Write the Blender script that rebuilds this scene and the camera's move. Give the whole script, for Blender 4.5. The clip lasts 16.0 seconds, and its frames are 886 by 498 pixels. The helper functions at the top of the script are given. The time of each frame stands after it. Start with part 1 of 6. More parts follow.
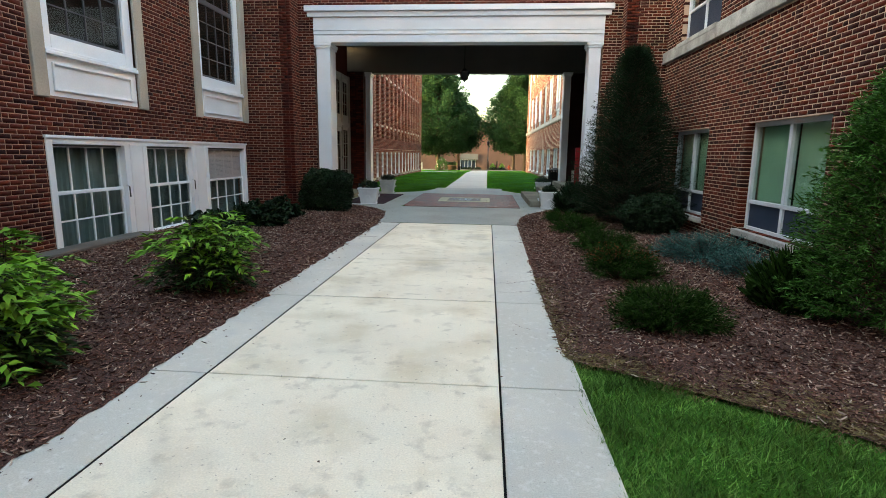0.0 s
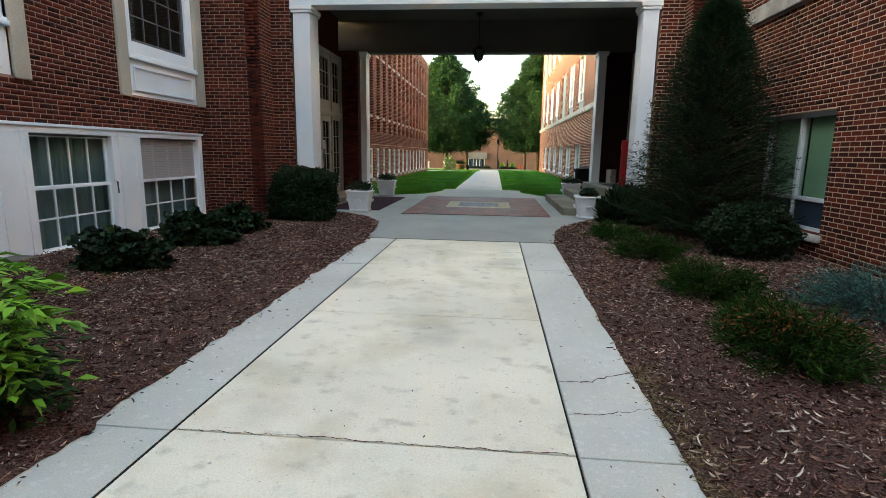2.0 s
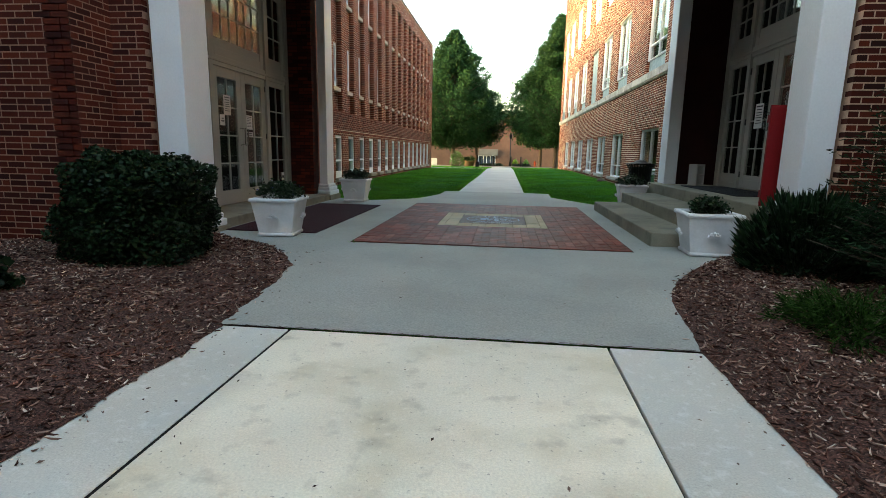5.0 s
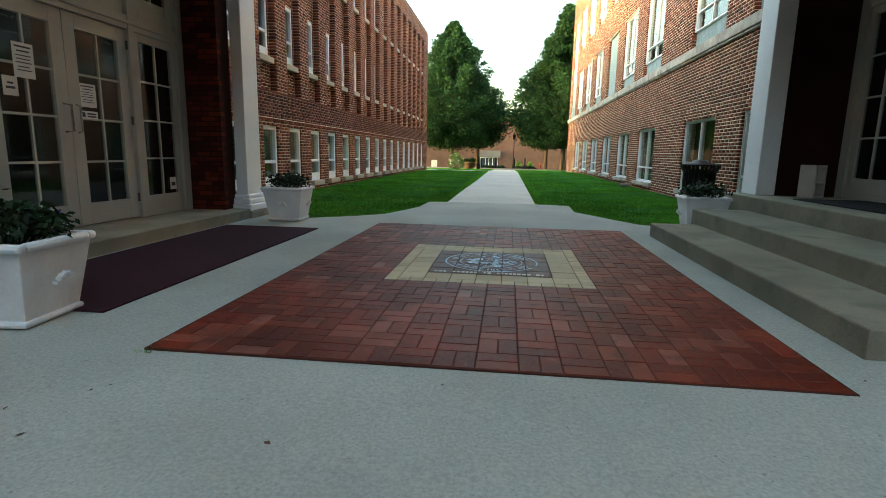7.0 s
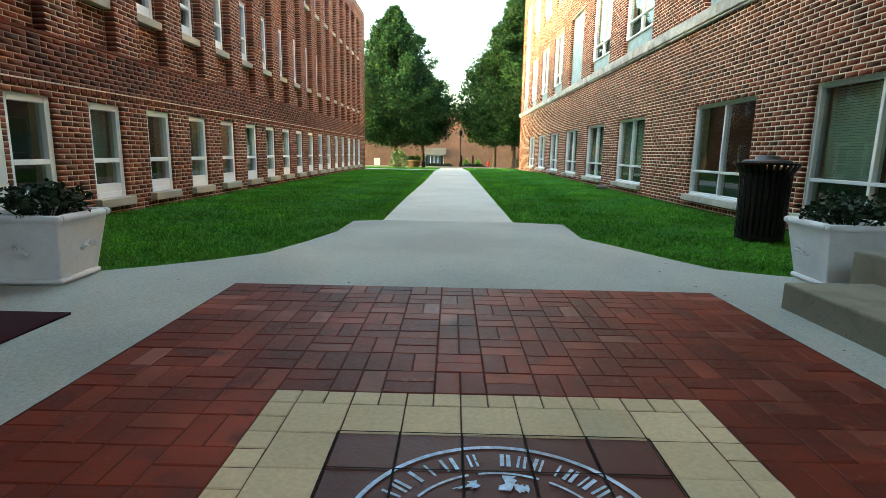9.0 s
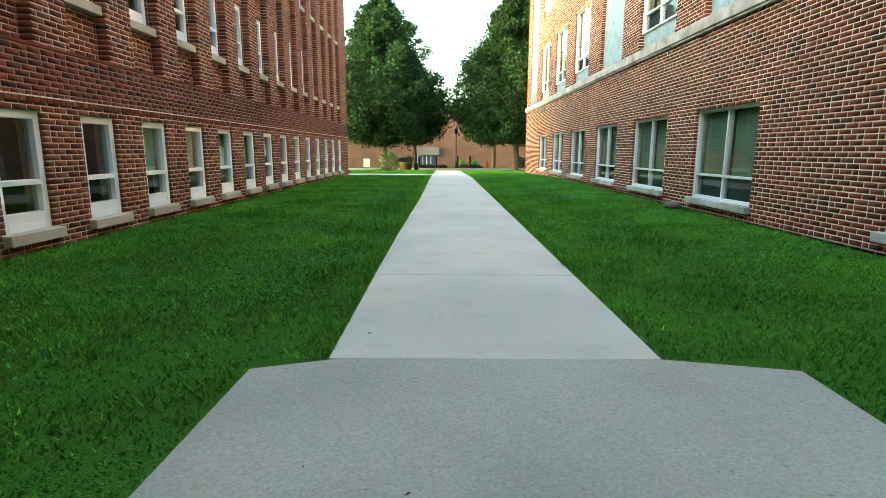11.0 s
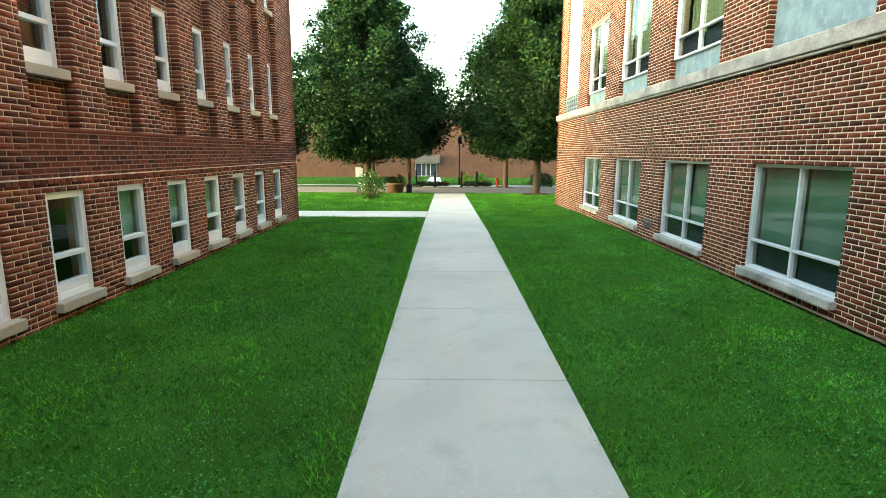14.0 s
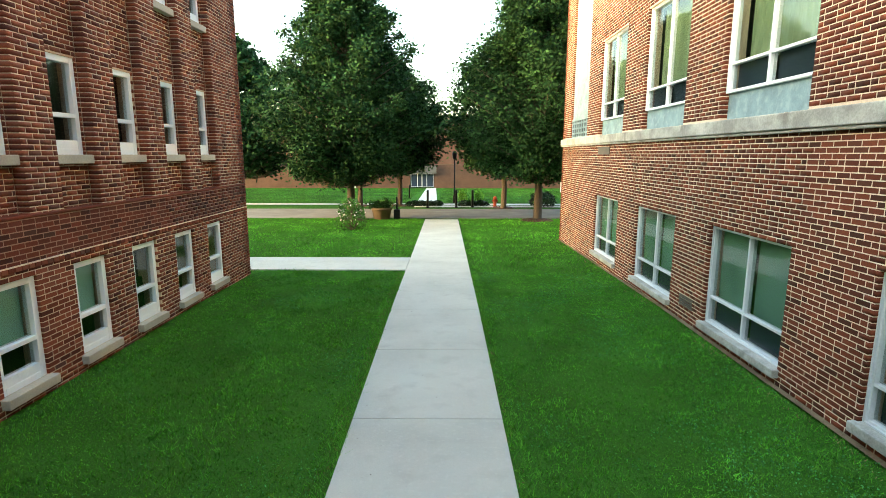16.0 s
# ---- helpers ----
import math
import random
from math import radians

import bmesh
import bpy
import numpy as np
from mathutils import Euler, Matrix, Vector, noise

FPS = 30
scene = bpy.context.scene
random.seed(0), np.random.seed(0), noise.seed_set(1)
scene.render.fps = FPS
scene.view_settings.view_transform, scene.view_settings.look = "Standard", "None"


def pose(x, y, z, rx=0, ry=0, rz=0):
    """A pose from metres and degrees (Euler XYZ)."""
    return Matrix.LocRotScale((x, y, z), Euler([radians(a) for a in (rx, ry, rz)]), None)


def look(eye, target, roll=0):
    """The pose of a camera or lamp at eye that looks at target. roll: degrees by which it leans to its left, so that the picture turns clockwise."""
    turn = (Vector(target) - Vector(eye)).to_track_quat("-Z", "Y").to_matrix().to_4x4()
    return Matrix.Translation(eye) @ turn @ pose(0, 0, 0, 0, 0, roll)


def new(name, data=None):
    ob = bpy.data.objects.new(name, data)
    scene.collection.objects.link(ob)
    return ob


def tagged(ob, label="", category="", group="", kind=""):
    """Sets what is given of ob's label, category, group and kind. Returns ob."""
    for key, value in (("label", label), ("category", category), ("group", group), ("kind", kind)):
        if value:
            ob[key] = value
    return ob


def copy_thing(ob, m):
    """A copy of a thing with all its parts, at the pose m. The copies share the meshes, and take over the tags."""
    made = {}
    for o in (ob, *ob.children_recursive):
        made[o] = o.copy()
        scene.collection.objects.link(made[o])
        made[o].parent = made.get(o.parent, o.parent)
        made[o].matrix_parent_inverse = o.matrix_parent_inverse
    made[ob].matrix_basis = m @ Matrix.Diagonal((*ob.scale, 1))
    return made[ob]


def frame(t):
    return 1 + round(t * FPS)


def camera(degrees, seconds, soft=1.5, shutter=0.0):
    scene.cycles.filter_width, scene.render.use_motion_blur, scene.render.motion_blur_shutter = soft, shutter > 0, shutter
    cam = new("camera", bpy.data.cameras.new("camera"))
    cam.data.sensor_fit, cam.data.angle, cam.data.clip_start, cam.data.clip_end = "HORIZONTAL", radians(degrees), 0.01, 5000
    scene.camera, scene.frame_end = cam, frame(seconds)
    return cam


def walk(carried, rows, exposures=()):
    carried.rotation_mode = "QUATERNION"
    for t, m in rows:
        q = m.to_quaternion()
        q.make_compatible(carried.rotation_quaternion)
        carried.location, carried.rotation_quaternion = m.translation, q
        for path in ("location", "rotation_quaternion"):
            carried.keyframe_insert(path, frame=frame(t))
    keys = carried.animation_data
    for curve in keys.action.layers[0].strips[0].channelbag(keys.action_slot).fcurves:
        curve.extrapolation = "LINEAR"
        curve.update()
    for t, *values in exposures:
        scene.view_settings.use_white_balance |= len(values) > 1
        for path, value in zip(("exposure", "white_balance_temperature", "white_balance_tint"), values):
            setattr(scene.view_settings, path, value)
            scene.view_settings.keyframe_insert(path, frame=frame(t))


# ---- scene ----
cam = camera(80.0, 16.0, soft=0.85)
PATH = [
    (0, (0.259, 0.401, 1.443), (0.099, 2.363, 1.089), 0.8),
    (0.5, (0.236, 1.197, 1.444), (0.065, 3.157, 1.088), 0.8),
    (1, (0.14, 1.955, 1.431), (-0.035, 3.915, 1.074), 0.9),
    (1.5, (0.032, 2.704, 1.387), (-0.15, 4.663, 1.029), 0.8),
    (2, (-0.059, 3.477, 1.328), (-0.245, 5.436, 0.971), 0.9),
    (2.5, (-0.119, 4.255, 1.285), (-0.312, 6.214, 0.926), 0.8),
    (3, (-0.178, 5.089, 1.222), (-0.377, 7.047, 0.862), 0.9),
    (3.5, (-0.227, 6.002, 1.192), (-0.433, 7.958, 0.83), 0.9),
    (4, (-0.277, 6.954, 1.159), (-0.49, 8.909, 0.793), 1.0),
    (4.2, (-0.297, 7.347, 1.144), (-0.513, 9.302, 0.778), 1.0),
    (6.5, (-0.301, 11.786, 1.002), (-0.527, 13.741, 0.642), 1.2),
    (7, (-0.34, 12.683, 0.982), (-0.571, 14.637, 0.625), 1.1),
    (7.5, (-0.395, 13.58, 0.945), (-0.605, 15.537, 0.589), 1.2),
    (8, (-0.446, 14.48, 0.926), (-0.627, 16.44, 0.569), 1.1),
    (8.5, (-0.51, 15.392, 0.917), (-0.62, 17.357, 0.563), 1.0),
    (9, (-0.606, 16.32, 0.925), (-0.634, 18.287, 0.564), 1.0),
    (11.3, (-0.937, 21.571, 1.115), (-0.939, 23.537, 0.748), 0.2),
    (11.5, (-0.938, 22.101, 1.138), (-0.942, 24.067, 0.775), 0.2),
    (12, (-0.943, 23.514, 1.293), (-0.948, 25.481, 0.93), 0.2),
    (12.5, (-0.934, 25.045, 1.418), (-0.941, 27.011, 1.052), 0.3),
    (13, (-0.908, 26.66, 1.598), (-0.919, 28.626, 1.231), 0.3),
    (13.5, (-0.888, 28.302, 1.8), (-0.899, 30.269, 1.434), 0.2),
    (14, (-0.852, 29.64, 1.991), (-0.86, 31.607, 1.629), 0.3),
    (14.5, (-0.756, 30.357, 2.14), (-0.762, 32.324, 1.778), 0.3),
    (15, (-0.654, 31.165, 2.366), (-0.661, 33.132, 2.004), 0.2),
    (15.5, (-0.536, 31.979, 2.692), (-0.545, 33.947, 2.333), 0.2),
    (16, (-0.416, 32.785, 2.967), (-0.425, 34.754, 2.614), 0.1),
]
EXPOSURES = [(0, 4.12, 7200, 6), (4, 3.92, 7050, 4), (7, 3.95, 6900, -1), (8, 4.22, 6880, -2), (9, 4.38, 6850, -2), (12.5, 4.15, 6850, -3), (14, 4.05, 6800, -3), (16, 3.85, 6750, -1)]
walk(cam, [(t, look(eye, target, roll)) for t, eye, target, roll in PATH], EXPOSURES)

# ---- world and light ----
world = bpy.data.worlds.new("world")
scene.world = world
world.use_nodes = True
_nt = world.node_tree
_sky = _nt.nodes.new("ShaderNodeTexSky")
_sky.sky_type, _sky.sun_disc = "NISHITA", False
SUN_FROM = Vector((-30.0, -10.0, 4.2)).normalized()
_sky.sun_elevation = math.asin(SUN_FROM.z)
_sky.sun_rotation = math.atan2(SUN_FROM.x, SUN_FROM.y)
_sky.dust_density = 4.0
_nt.links.new(_sky.outputs[0], _nt.nodes["Background"].inputs[0])
_nt.nodes["Background"].inputs[1].default_value = 0.15
sun_data = bpy.data.lights.new("sun", "SUN")
sun_data.energy, sun_data.angle, sun_data.color = 0.1, radians(4.0), (1.0, 0.95, 0.88)
sun = new("sun", sun_data)
sun.matrix_world = look(SUN_FROM * 80, (0, 0, 0))

# ---- materials ----
def material(name, colour, rough=0.7, metal=0.0, grain=0.15, scale=40.0, stain=0.15, stain_scale=1.2, bump=0.1, bump_scale=120.0,
             vary=0.0, single=False, spec=0.15, spots=None, stretch=(1, 1, 1), ramp=None):
    """Procedural surface: base colour with fine grain, large stains, optional variation from piece to piece and bump."""
    m = bpy.data.materials.new(name)
    m.use_nodes = True
    nt = m.node_tree
    L, N = nt.links.new, nt.nodes.new
    b = nt.nodes["Principled BSDF"]
    b.inputs["Roughness"].default_value = rough
    b.inputs["Metallic"].default_value = metal
    b.inputs["Specular IOR Level"].default_value = spec
    tc = N("ShaderNodeTexCoord")
    geo = N("ShaderNodeNewGeometry")
    mp = N("ShaderNodeMapping")
    mp.inputs["Scale"].default_value = stretch
    L(geo.outputs["Position"], mp.inputs["Vector"])

    def noise_tex(s, detail):
        n = N("ShaderNodeTexNoise")
        n.inputs["Scale"].default_value, n.inputs["Detail"].default_value = s, detail
        L(mp.outputs[0], n.inputs["Vector"])
        return n.outputs["Fac"]

    def mixed(mode, fac, a, c):
        x = N("ShaderNodeMix")
        x.data_type, x.blend_type = "RGBA", mode
        if isinstance(fac, float):
            x.inputs[0].default_value = fac
        else:
            L(fac, x.inputs[0])
        for sock, v in ((x.inputs[6], a), (x.inputs[7], c)):
            if isinstance(v, tuple):
                sock.default_value = (*v, 1)
            else:
                L(v, sock)
        return x.outputs[2]

    def ranged(v, lo, hi, a=0.0, c=1.0):
        r = N("ShaderNodeMapRange")
        r.inputs[1].default_value, r.inputs[2].default_value, r.inputs[3].default_value, r.inputs[4].default_value = lo, hi, a, c
        L(v, r.inputs[0])
        return r.outputs[0]

    col = colour
    if vary or ramp:
        if single:
            oi = N("ShaderNodeObjectInfo")
            rnd = oi.outputs["Random"]
        else:
            rnd = geo.outputs["Random Per Island"]
        if ramp:
            cr = N("ShaderNodeValToRGB")
            els = cr.color_ramp.elements
            while len(els) < len(ramp):
                els.new(0.5)
            for e, (p, c) in zip(els, ramp):
                e.position, e.color = p, (*c, 1)
            L(rnd, cr.inputs[0])
            col = cr.outputs[0]
        if vary:
            v = ranged(rnd, 0, 1, 1 - vary, 1 + vary)
            h = N("ShaderNodeHueSaturation")
            L(v, h.inputs["Value"])
            if isinstance(col, tuple):
                h.inputs["Color"].default_value = (*col, 1)
            else:
                L(col, h.inputs["Color"])
            col = h.outputs[0]
    if stain:
        f = ranged(noise_tex(stain_scale, 6), 0.35, 0.7, 1 - stain, 1 + stain * 0.5)
        h = N("ShaderNodeHueSaturation")
        L(f, h.inputs["Value"])
        if isinstance(col, tuple):
            h.inputs["Color"].default_value = (*col, 1)
        else:
            L(col, h.inputs["Color"])
        col = h.outputs[0]
    g = noise_tex(scale, 4)
    if grain:
        f = ranged(g, 0.3, 0.7, 1 - grain, 1 + grain)
        h = N("ShaderNodeHueSaturation")
        L(f, h.inputs["Value"])
        if isinstance(col, tuple):
            h.inputs["Color"].default_value = (*col, 1)
        else:
            L(col, h.inputs["Color"])
        col = h.outputs[0]
        L(ranged(g, 0.3, 0.7, max(rough - 0.1, 0.02), min(rough + 0.1, 1)), b.inputs["Roughness"])
    for s_col, s_scale, s_lo, s_hi, s_amt in spots or ():
        col = mixed("MIX", ranged(noise_tex(s_scale, 5), s_lo, s_hi, 0.0, s_amt), col, s_col)
    if isinstance(col, tuple):
        b.inputs["Base Color"].default_value = (*col, 1)
    else:
        L(col, b.inputs["Base Color"])
    if bump:
        bp = N("ShaderNodeBump")
        bp.inputs["Strength"].default_value, bp.inputs["Distance"].default_value = bump, 0.01
        L(noise_tex(bump_scale, 4), bp.inputs["Height"])
        L(bp.outputs[0], b.inputs["Normal"])
    return m


RED_RAMP = [(0.0, (0.028, 0.007, 0.006)), (0.3, (0.064, 0.012, 0.008)), (0.6, (0.094, 0.017, 0.010)), (0.85, (0.13, 0.026, 0.013)), (1.0, (0.042, 0.012, 0.010))]
COURT_RAMP = [(0.0, (0.075, 0.022, 0.015)), (0.22, (0.135, 0.035, 0.02)), (0.55, (0.195, 0.05, 0.026)), (0.86, (0.26, 0.078, 0.042)), (1.0, (0.10, 0.045, 0.035))]
RIGHT_RAMP = [(0.0, (0.06, 0.022, 0.013)), (0.2, (0.105, 0.028, 0.015)), (0.55, (0.15, 0.038, 0.019)), (0.85, (0.20, 0.052, 0.025)), (1.0, (0.085, 0.032, 0.02))]
M_BRICK_DARK = material("brick_dark", (0.2, 0.06, 0.04), 0.85, ramp=RED_RAMP, bump=0.3, bump_scale=90, grain=0.2, scale=60)
M_BRICK_DARK1 = material("brick_dark_single", (0.2, 0.06, 0.04), 0.85, ramp=RED_RAMP, single=True, bump=0.3, bump_scale=90, grain=0.2, scale=60)
M_BRICK_COURT = material("brick_court", (0.3, 0.1, 0.05), 0.85, ramp=COURT_RAMP, bump=0.3, bump_scale=90, grain=0.2, scale=60)
M_BRICK_COURT1 = material("brick_court_single", (0.3, 0.1, 0.05), 0.85, ramp=COURT_RAMP, single=True, bump=0.3, bump_scale=90, grain=0.2, scale=60)
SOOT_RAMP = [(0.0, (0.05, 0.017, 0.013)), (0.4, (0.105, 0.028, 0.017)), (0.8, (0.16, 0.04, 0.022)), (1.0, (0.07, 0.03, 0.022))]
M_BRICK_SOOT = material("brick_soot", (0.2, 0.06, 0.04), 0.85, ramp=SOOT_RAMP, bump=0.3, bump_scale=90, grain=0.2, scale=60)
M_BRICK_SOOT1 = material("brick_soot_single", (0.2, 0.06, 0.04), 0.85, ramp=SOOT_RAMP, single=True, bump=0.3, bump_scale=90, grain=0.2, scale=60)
FRONT_RAMP = [(0.0, (0.024, 0.008, 0.006)), (0.3, (0.058, 0.011, 0.007)), (0.6, (0.092, 0.016, 0.008)), (0.88, (0.13, 0.025, 0.011)), (1.0, (0.038, 0.012, 0.009))]
M_BRICK_FRONT = material("brick_front", (0.3, 0.1, 0.05), 0.85, ramp=FRONT_RAMP, bump=0.3, bump_scale=90, grain=0.2, scale=60)
M_BRICK_FRONT1 = material("brick_front_single", (0.3, 0.1, 0.05), 0.85, ramp=FRONT_RAMP, single=True, bump=0.3, bump_scale=90, grain=0.2, scale=60)
M_BRICK_RIGHT = material("brick_right", (0.3, 0.1, 0.05), 0.85, ramp=RIGHT_RAMP, bump=0.3, bump_scale=90, grain=0.2, scale=60)
M_BRICK_RIGHT1 = material("brick_right_single", (0.3, 0.1, 0.05), 0.85, ramp=RIGHT_RAMP, single=True, bump=0.3, bump_scale=90, grain=0.2, scale=60)
M_MORTAR_DARK = material("mortar_dark", (0.34, 0.205, 0.15), 0.95, bump=0.3, bump_scale=200)
M_MORTAR_COURT = material("mortar_court", (0.58, 0.43, 0.31), 0.95, bump=0.3, bump_scale=200)
M_MORTAR_FRONT = material("mortar_front", (0.50, 0.35, 0.255), 0.95, bump=0.3, bump_scale=200)
M_MORTAR = material("mortar_pale", (0.74, 0.58, 0.43), 0.95, bump=0.3, bump_scale=200)
M_WHITE = material("white_paint", (0.83, 0.865, 0.89), 0.45, spec=0.4, grain=0.03, stain=0.06, bump=0.05, bump_scale=30)
M_DOOR = material("cream_door_paint", (0.40, 0.395, 0.36), 0.4, grain=0.03, stain=0.08, bump=0.04, bump_scale=30)
M_STONE = material("limestone", (0.46, 0.42, 0.345), 0.85, grain=0.1, stain=0.2, bump=0.25, bump_scale=70)
M_LEDGE = material("grey_limestone", (0.42, 0.415, 0.38), 0.85, spots=[((0.16, 0.15, 0.13), 3.5, 0.58, 0.72, 0.7)], grain=0.15, stain=0.35, stain_scale=2.5, bump=0.3, bump_scale=60)
M_DARKSTONE = material("dark_stone", (0.16, 0.14, 0.12), 0.85, grain=0.15, stain=0.3, bump=0.3, bump_scale=60)
# pale soffit paint, darkened here so the colour carries the passage shade
M_CEIL = material("shaded_soffit_paint", (0.115, 0.112, 0.103), 0.7, grain=0.03, stain=0.1, bump=0.03)
M_ALU = material("aluminium_frame", (0.60, 0.64, 0.67), 0.4, spec=0.5, grain=0.06, stain=0.1, bump=0.03)
# unseen rooms and lobbies: their unlit darkness is put into these two colours
M_INSIDE = material("shaded_interior", (0.07, 0.068, 0.06), 0.9, grain=0.05)
M_LOBBY = material("shaded_lobby", (0.045, 0.042, 0.038), 0.8, grain=0.05)
M_BLIND = material("window_blind", (0.18, 0.31, 0.24), 0.8, grain=0.03)
M_BLIND_G = material("green_blind", (0.38, 0.62, 0.44), 0.8, grain=0.04)
M_SPANDREL = material("blue_green_panel", (0.235, 0.34, 0.375), 0.55, spots=[((0.33, 0.43, 0.45), 9.0, 0.5, 0.68, 0.7)], grain=0.1, stain=0.25, stain_scale=3, bump=0.08)
M_BLIND_P = material("pale_blind", (0.45, 0.80, 0.68), 0.8, grain=0.03)
M_CURTAIN = material("curtain", (0.24, 0.33, 0.34), 0.9, grain=0.1)
M_NAVY = material("navy_panel", (0.028, 0.042, 0.068), 0.35, grain=0.08, bump=0.02)


def glass(name):
    """Thin window glass: clear, with a mirror-like gloss that grows at a slant."""
    m = bpy.data.materials.new(name)
    m.use_nodes = True
    nt = m.node_tree
    nt.nodes.remove(nt.nodes["Principled BSDF"])
    out = nt.nodes["Material Output"]
    tr, gl, mx, fr, po, ma = (nt.nodes.new(n) for n in ("ShaderNodeBsdfTransparent", "ShaderNodeBsdfGlossy", "ShaderNodeMixShader", "ShaderNodeLayerWeight", "ShaderNodeMath", "ShaderNodeMath"))
    tr.inputs[0].default_value = (0.82, 0.86, 0.84, 1)
    gl.inputs["Roughness"].default_value = 0.02
    fr.inputs["Blend"].default_value = 0.5
    po.operation, ma.operation = "POWER", "MULTIPLY_ADD"
    po.inputs[1].default_value, ma.inputs[1].default_value, ma.inputs[2].default_value = 4.5, 0.8, 0.04
    nt.links.new(fr.outputs["Facing"], po.inputs[0])
    nt.links.new(po.outputs[0], ma.inputs[0])
    nt.links.new(ma.outputs[0], mx.inputs[0])
    nt.links.new(tr.outputs[0], mx.inputs[1])
    nt.links.new(gl.outputs[0], mx.inputs[2])
    nt.links.new(mx.outputs[0], out.inputs[0])
    return m


M_GLASS = glass("window_glass")
M_WALK = material("pale_concrete", (0.86, 0.80, 0.645), 0.9, grain=0.09, scale=90, stain=0.12, stain_scale=0.7, bump=0.25, bump_scale=150,
                  spots=[((0.60, 0.53, 0.37), 1.7, 0.5, 0.72, 0.75), ((0.42, 0.37, 0.28), 7.0, 0.57, 0.75, 0.55), ((0.40, 0.37, 0.30), 0.9, 0.58, 0.7, 0.45), ((0.9, 0.86, 0.74), 30.0, 0.58, 0.7, 0.35), ((0.22, 0.19, 0.15), 38.0, 0.66, 0.72, 0.5)])
M_EDGE = material("pale_grey_concrete", (0.60, 0.595, 0.53), 0.9, grain=0.12, scale=110, stain=0.14, stain_scale=0.8, bump=0.25, bump_scale=150,
                  spots=[((0.50, 0.505, 0.48), 3.2, 0.5, 0.7, 0.6), ((0.78, 0.78, 0.75), 24.0, 0.56, 0.7, 0.35), ((0.25, 0.24, 0.22), 45.0, 0.67, 0.73, 0.5)])
M_WALK_GREY = material("grey_concrete", (0.50, 0.508, 0.465), 0.9, grain=0.12, scale=110, stain=0.12, stain_scale=0.8, bump=0.25, bump_scale=150,
                       spots=[((0.38, 0.38, 0.35), 3.2, 0.5, 0.7, 0.55), ((0.62, 0.62, 0.58), 24.0, 0.56, 0.7, 0.35), ((0.22, 0.21, 0.19), 45.0, 0.67, 0.73, 0.5)])
M_APRON = material("apron_concrete", (0.355, 0.368, 0.335), 0.9, grain=0.16, scale=70, stain=0.14, stain_scale=0.9, bump=0.35, bump_scale=120,
                   spots=[((0.40, 0.40, 0.36), 26.0, 0.58, 0.72, 0.5), ((0.12, 0.12, 0.11), 48.0, 0.66, 0.73, 0.55)])
M_STEP = material("step_concrete", (0.27, 0.245, 0.185), 0.9, spots=[((0.13, 0.12, 0.09), 4.0, 0.55, 0.75, 0.6), ((0.10, 0.09, 0.075), 40.0, 0.64, 0.72, 0.5)], grain=0.12, scale=90, stain=0.25, stain_scale=1.5, bump=0.25, bump_scale=140)
M_SOIL = material("mulch_bed", (0.11, 0.054, 0.042), 0.95, spots=[((0.012, 0.007, 0.006), 75.0, 0.46, 0.6, 0.9), ((0.26, 0.155, 0.12), 105.0, 0.58, 0.67, 0.8)], grain=0.4, scale=60, stain=0.3, bump=0.8, bump_scale=60)
M_GAP = material("dark_joint", (0.012, 0.011, 0.010), 0.95, grain=0.3, bump=0)
M_LAWN = material("lawn_soil", (0.042, 0.122, 0.017), 0.95, spec=0.02, spots=[((0.018, 0.055, 0.009), 95.0, 0.48, 0.6, 0.7), ((0.085, 0.30, 0.022), 140.0, 0.56, 0.66, 0.8), ((0.035, 0.09, 0.014), 0.8, 0.5, 0.7, 0.6)], grain=0.3, scale=60, stain=0.3, stain_scale=0.7, bump=0.6, bump_scale=80)
M_ROAD = material("worn_road", (0.20, 0.185, 0.165), 0.9, grain=0.1, stain=0.2, bump=0.2)
M_LEAF = material("tree_leaf", (0.024, 0.06, 0.02), 0.7, spec=0.04, vary=0.7, grain=0, stain=0.35, stain_scale=0.35, bump=0)
M_BARK = material("bark", (0.085, 0.065, 0.05), 0.95, grain=0.3, scale=30, bump=0.8, bump_scale=25, stretch=(1, 1, 0.25))
M_FARBRICK = material("far_brick", (0.10, 0.058, 0.042), 0.9, grain=0.2, scale=20, stain=0.15)
# dark red of the return walls, with the passage shade put into the colour
M_RETURN_SHADED = material("shaded_return_wall", (0.027, 0.007, 0.006), 0.7, grain=0.15, stain=0.3, bump=0.15)

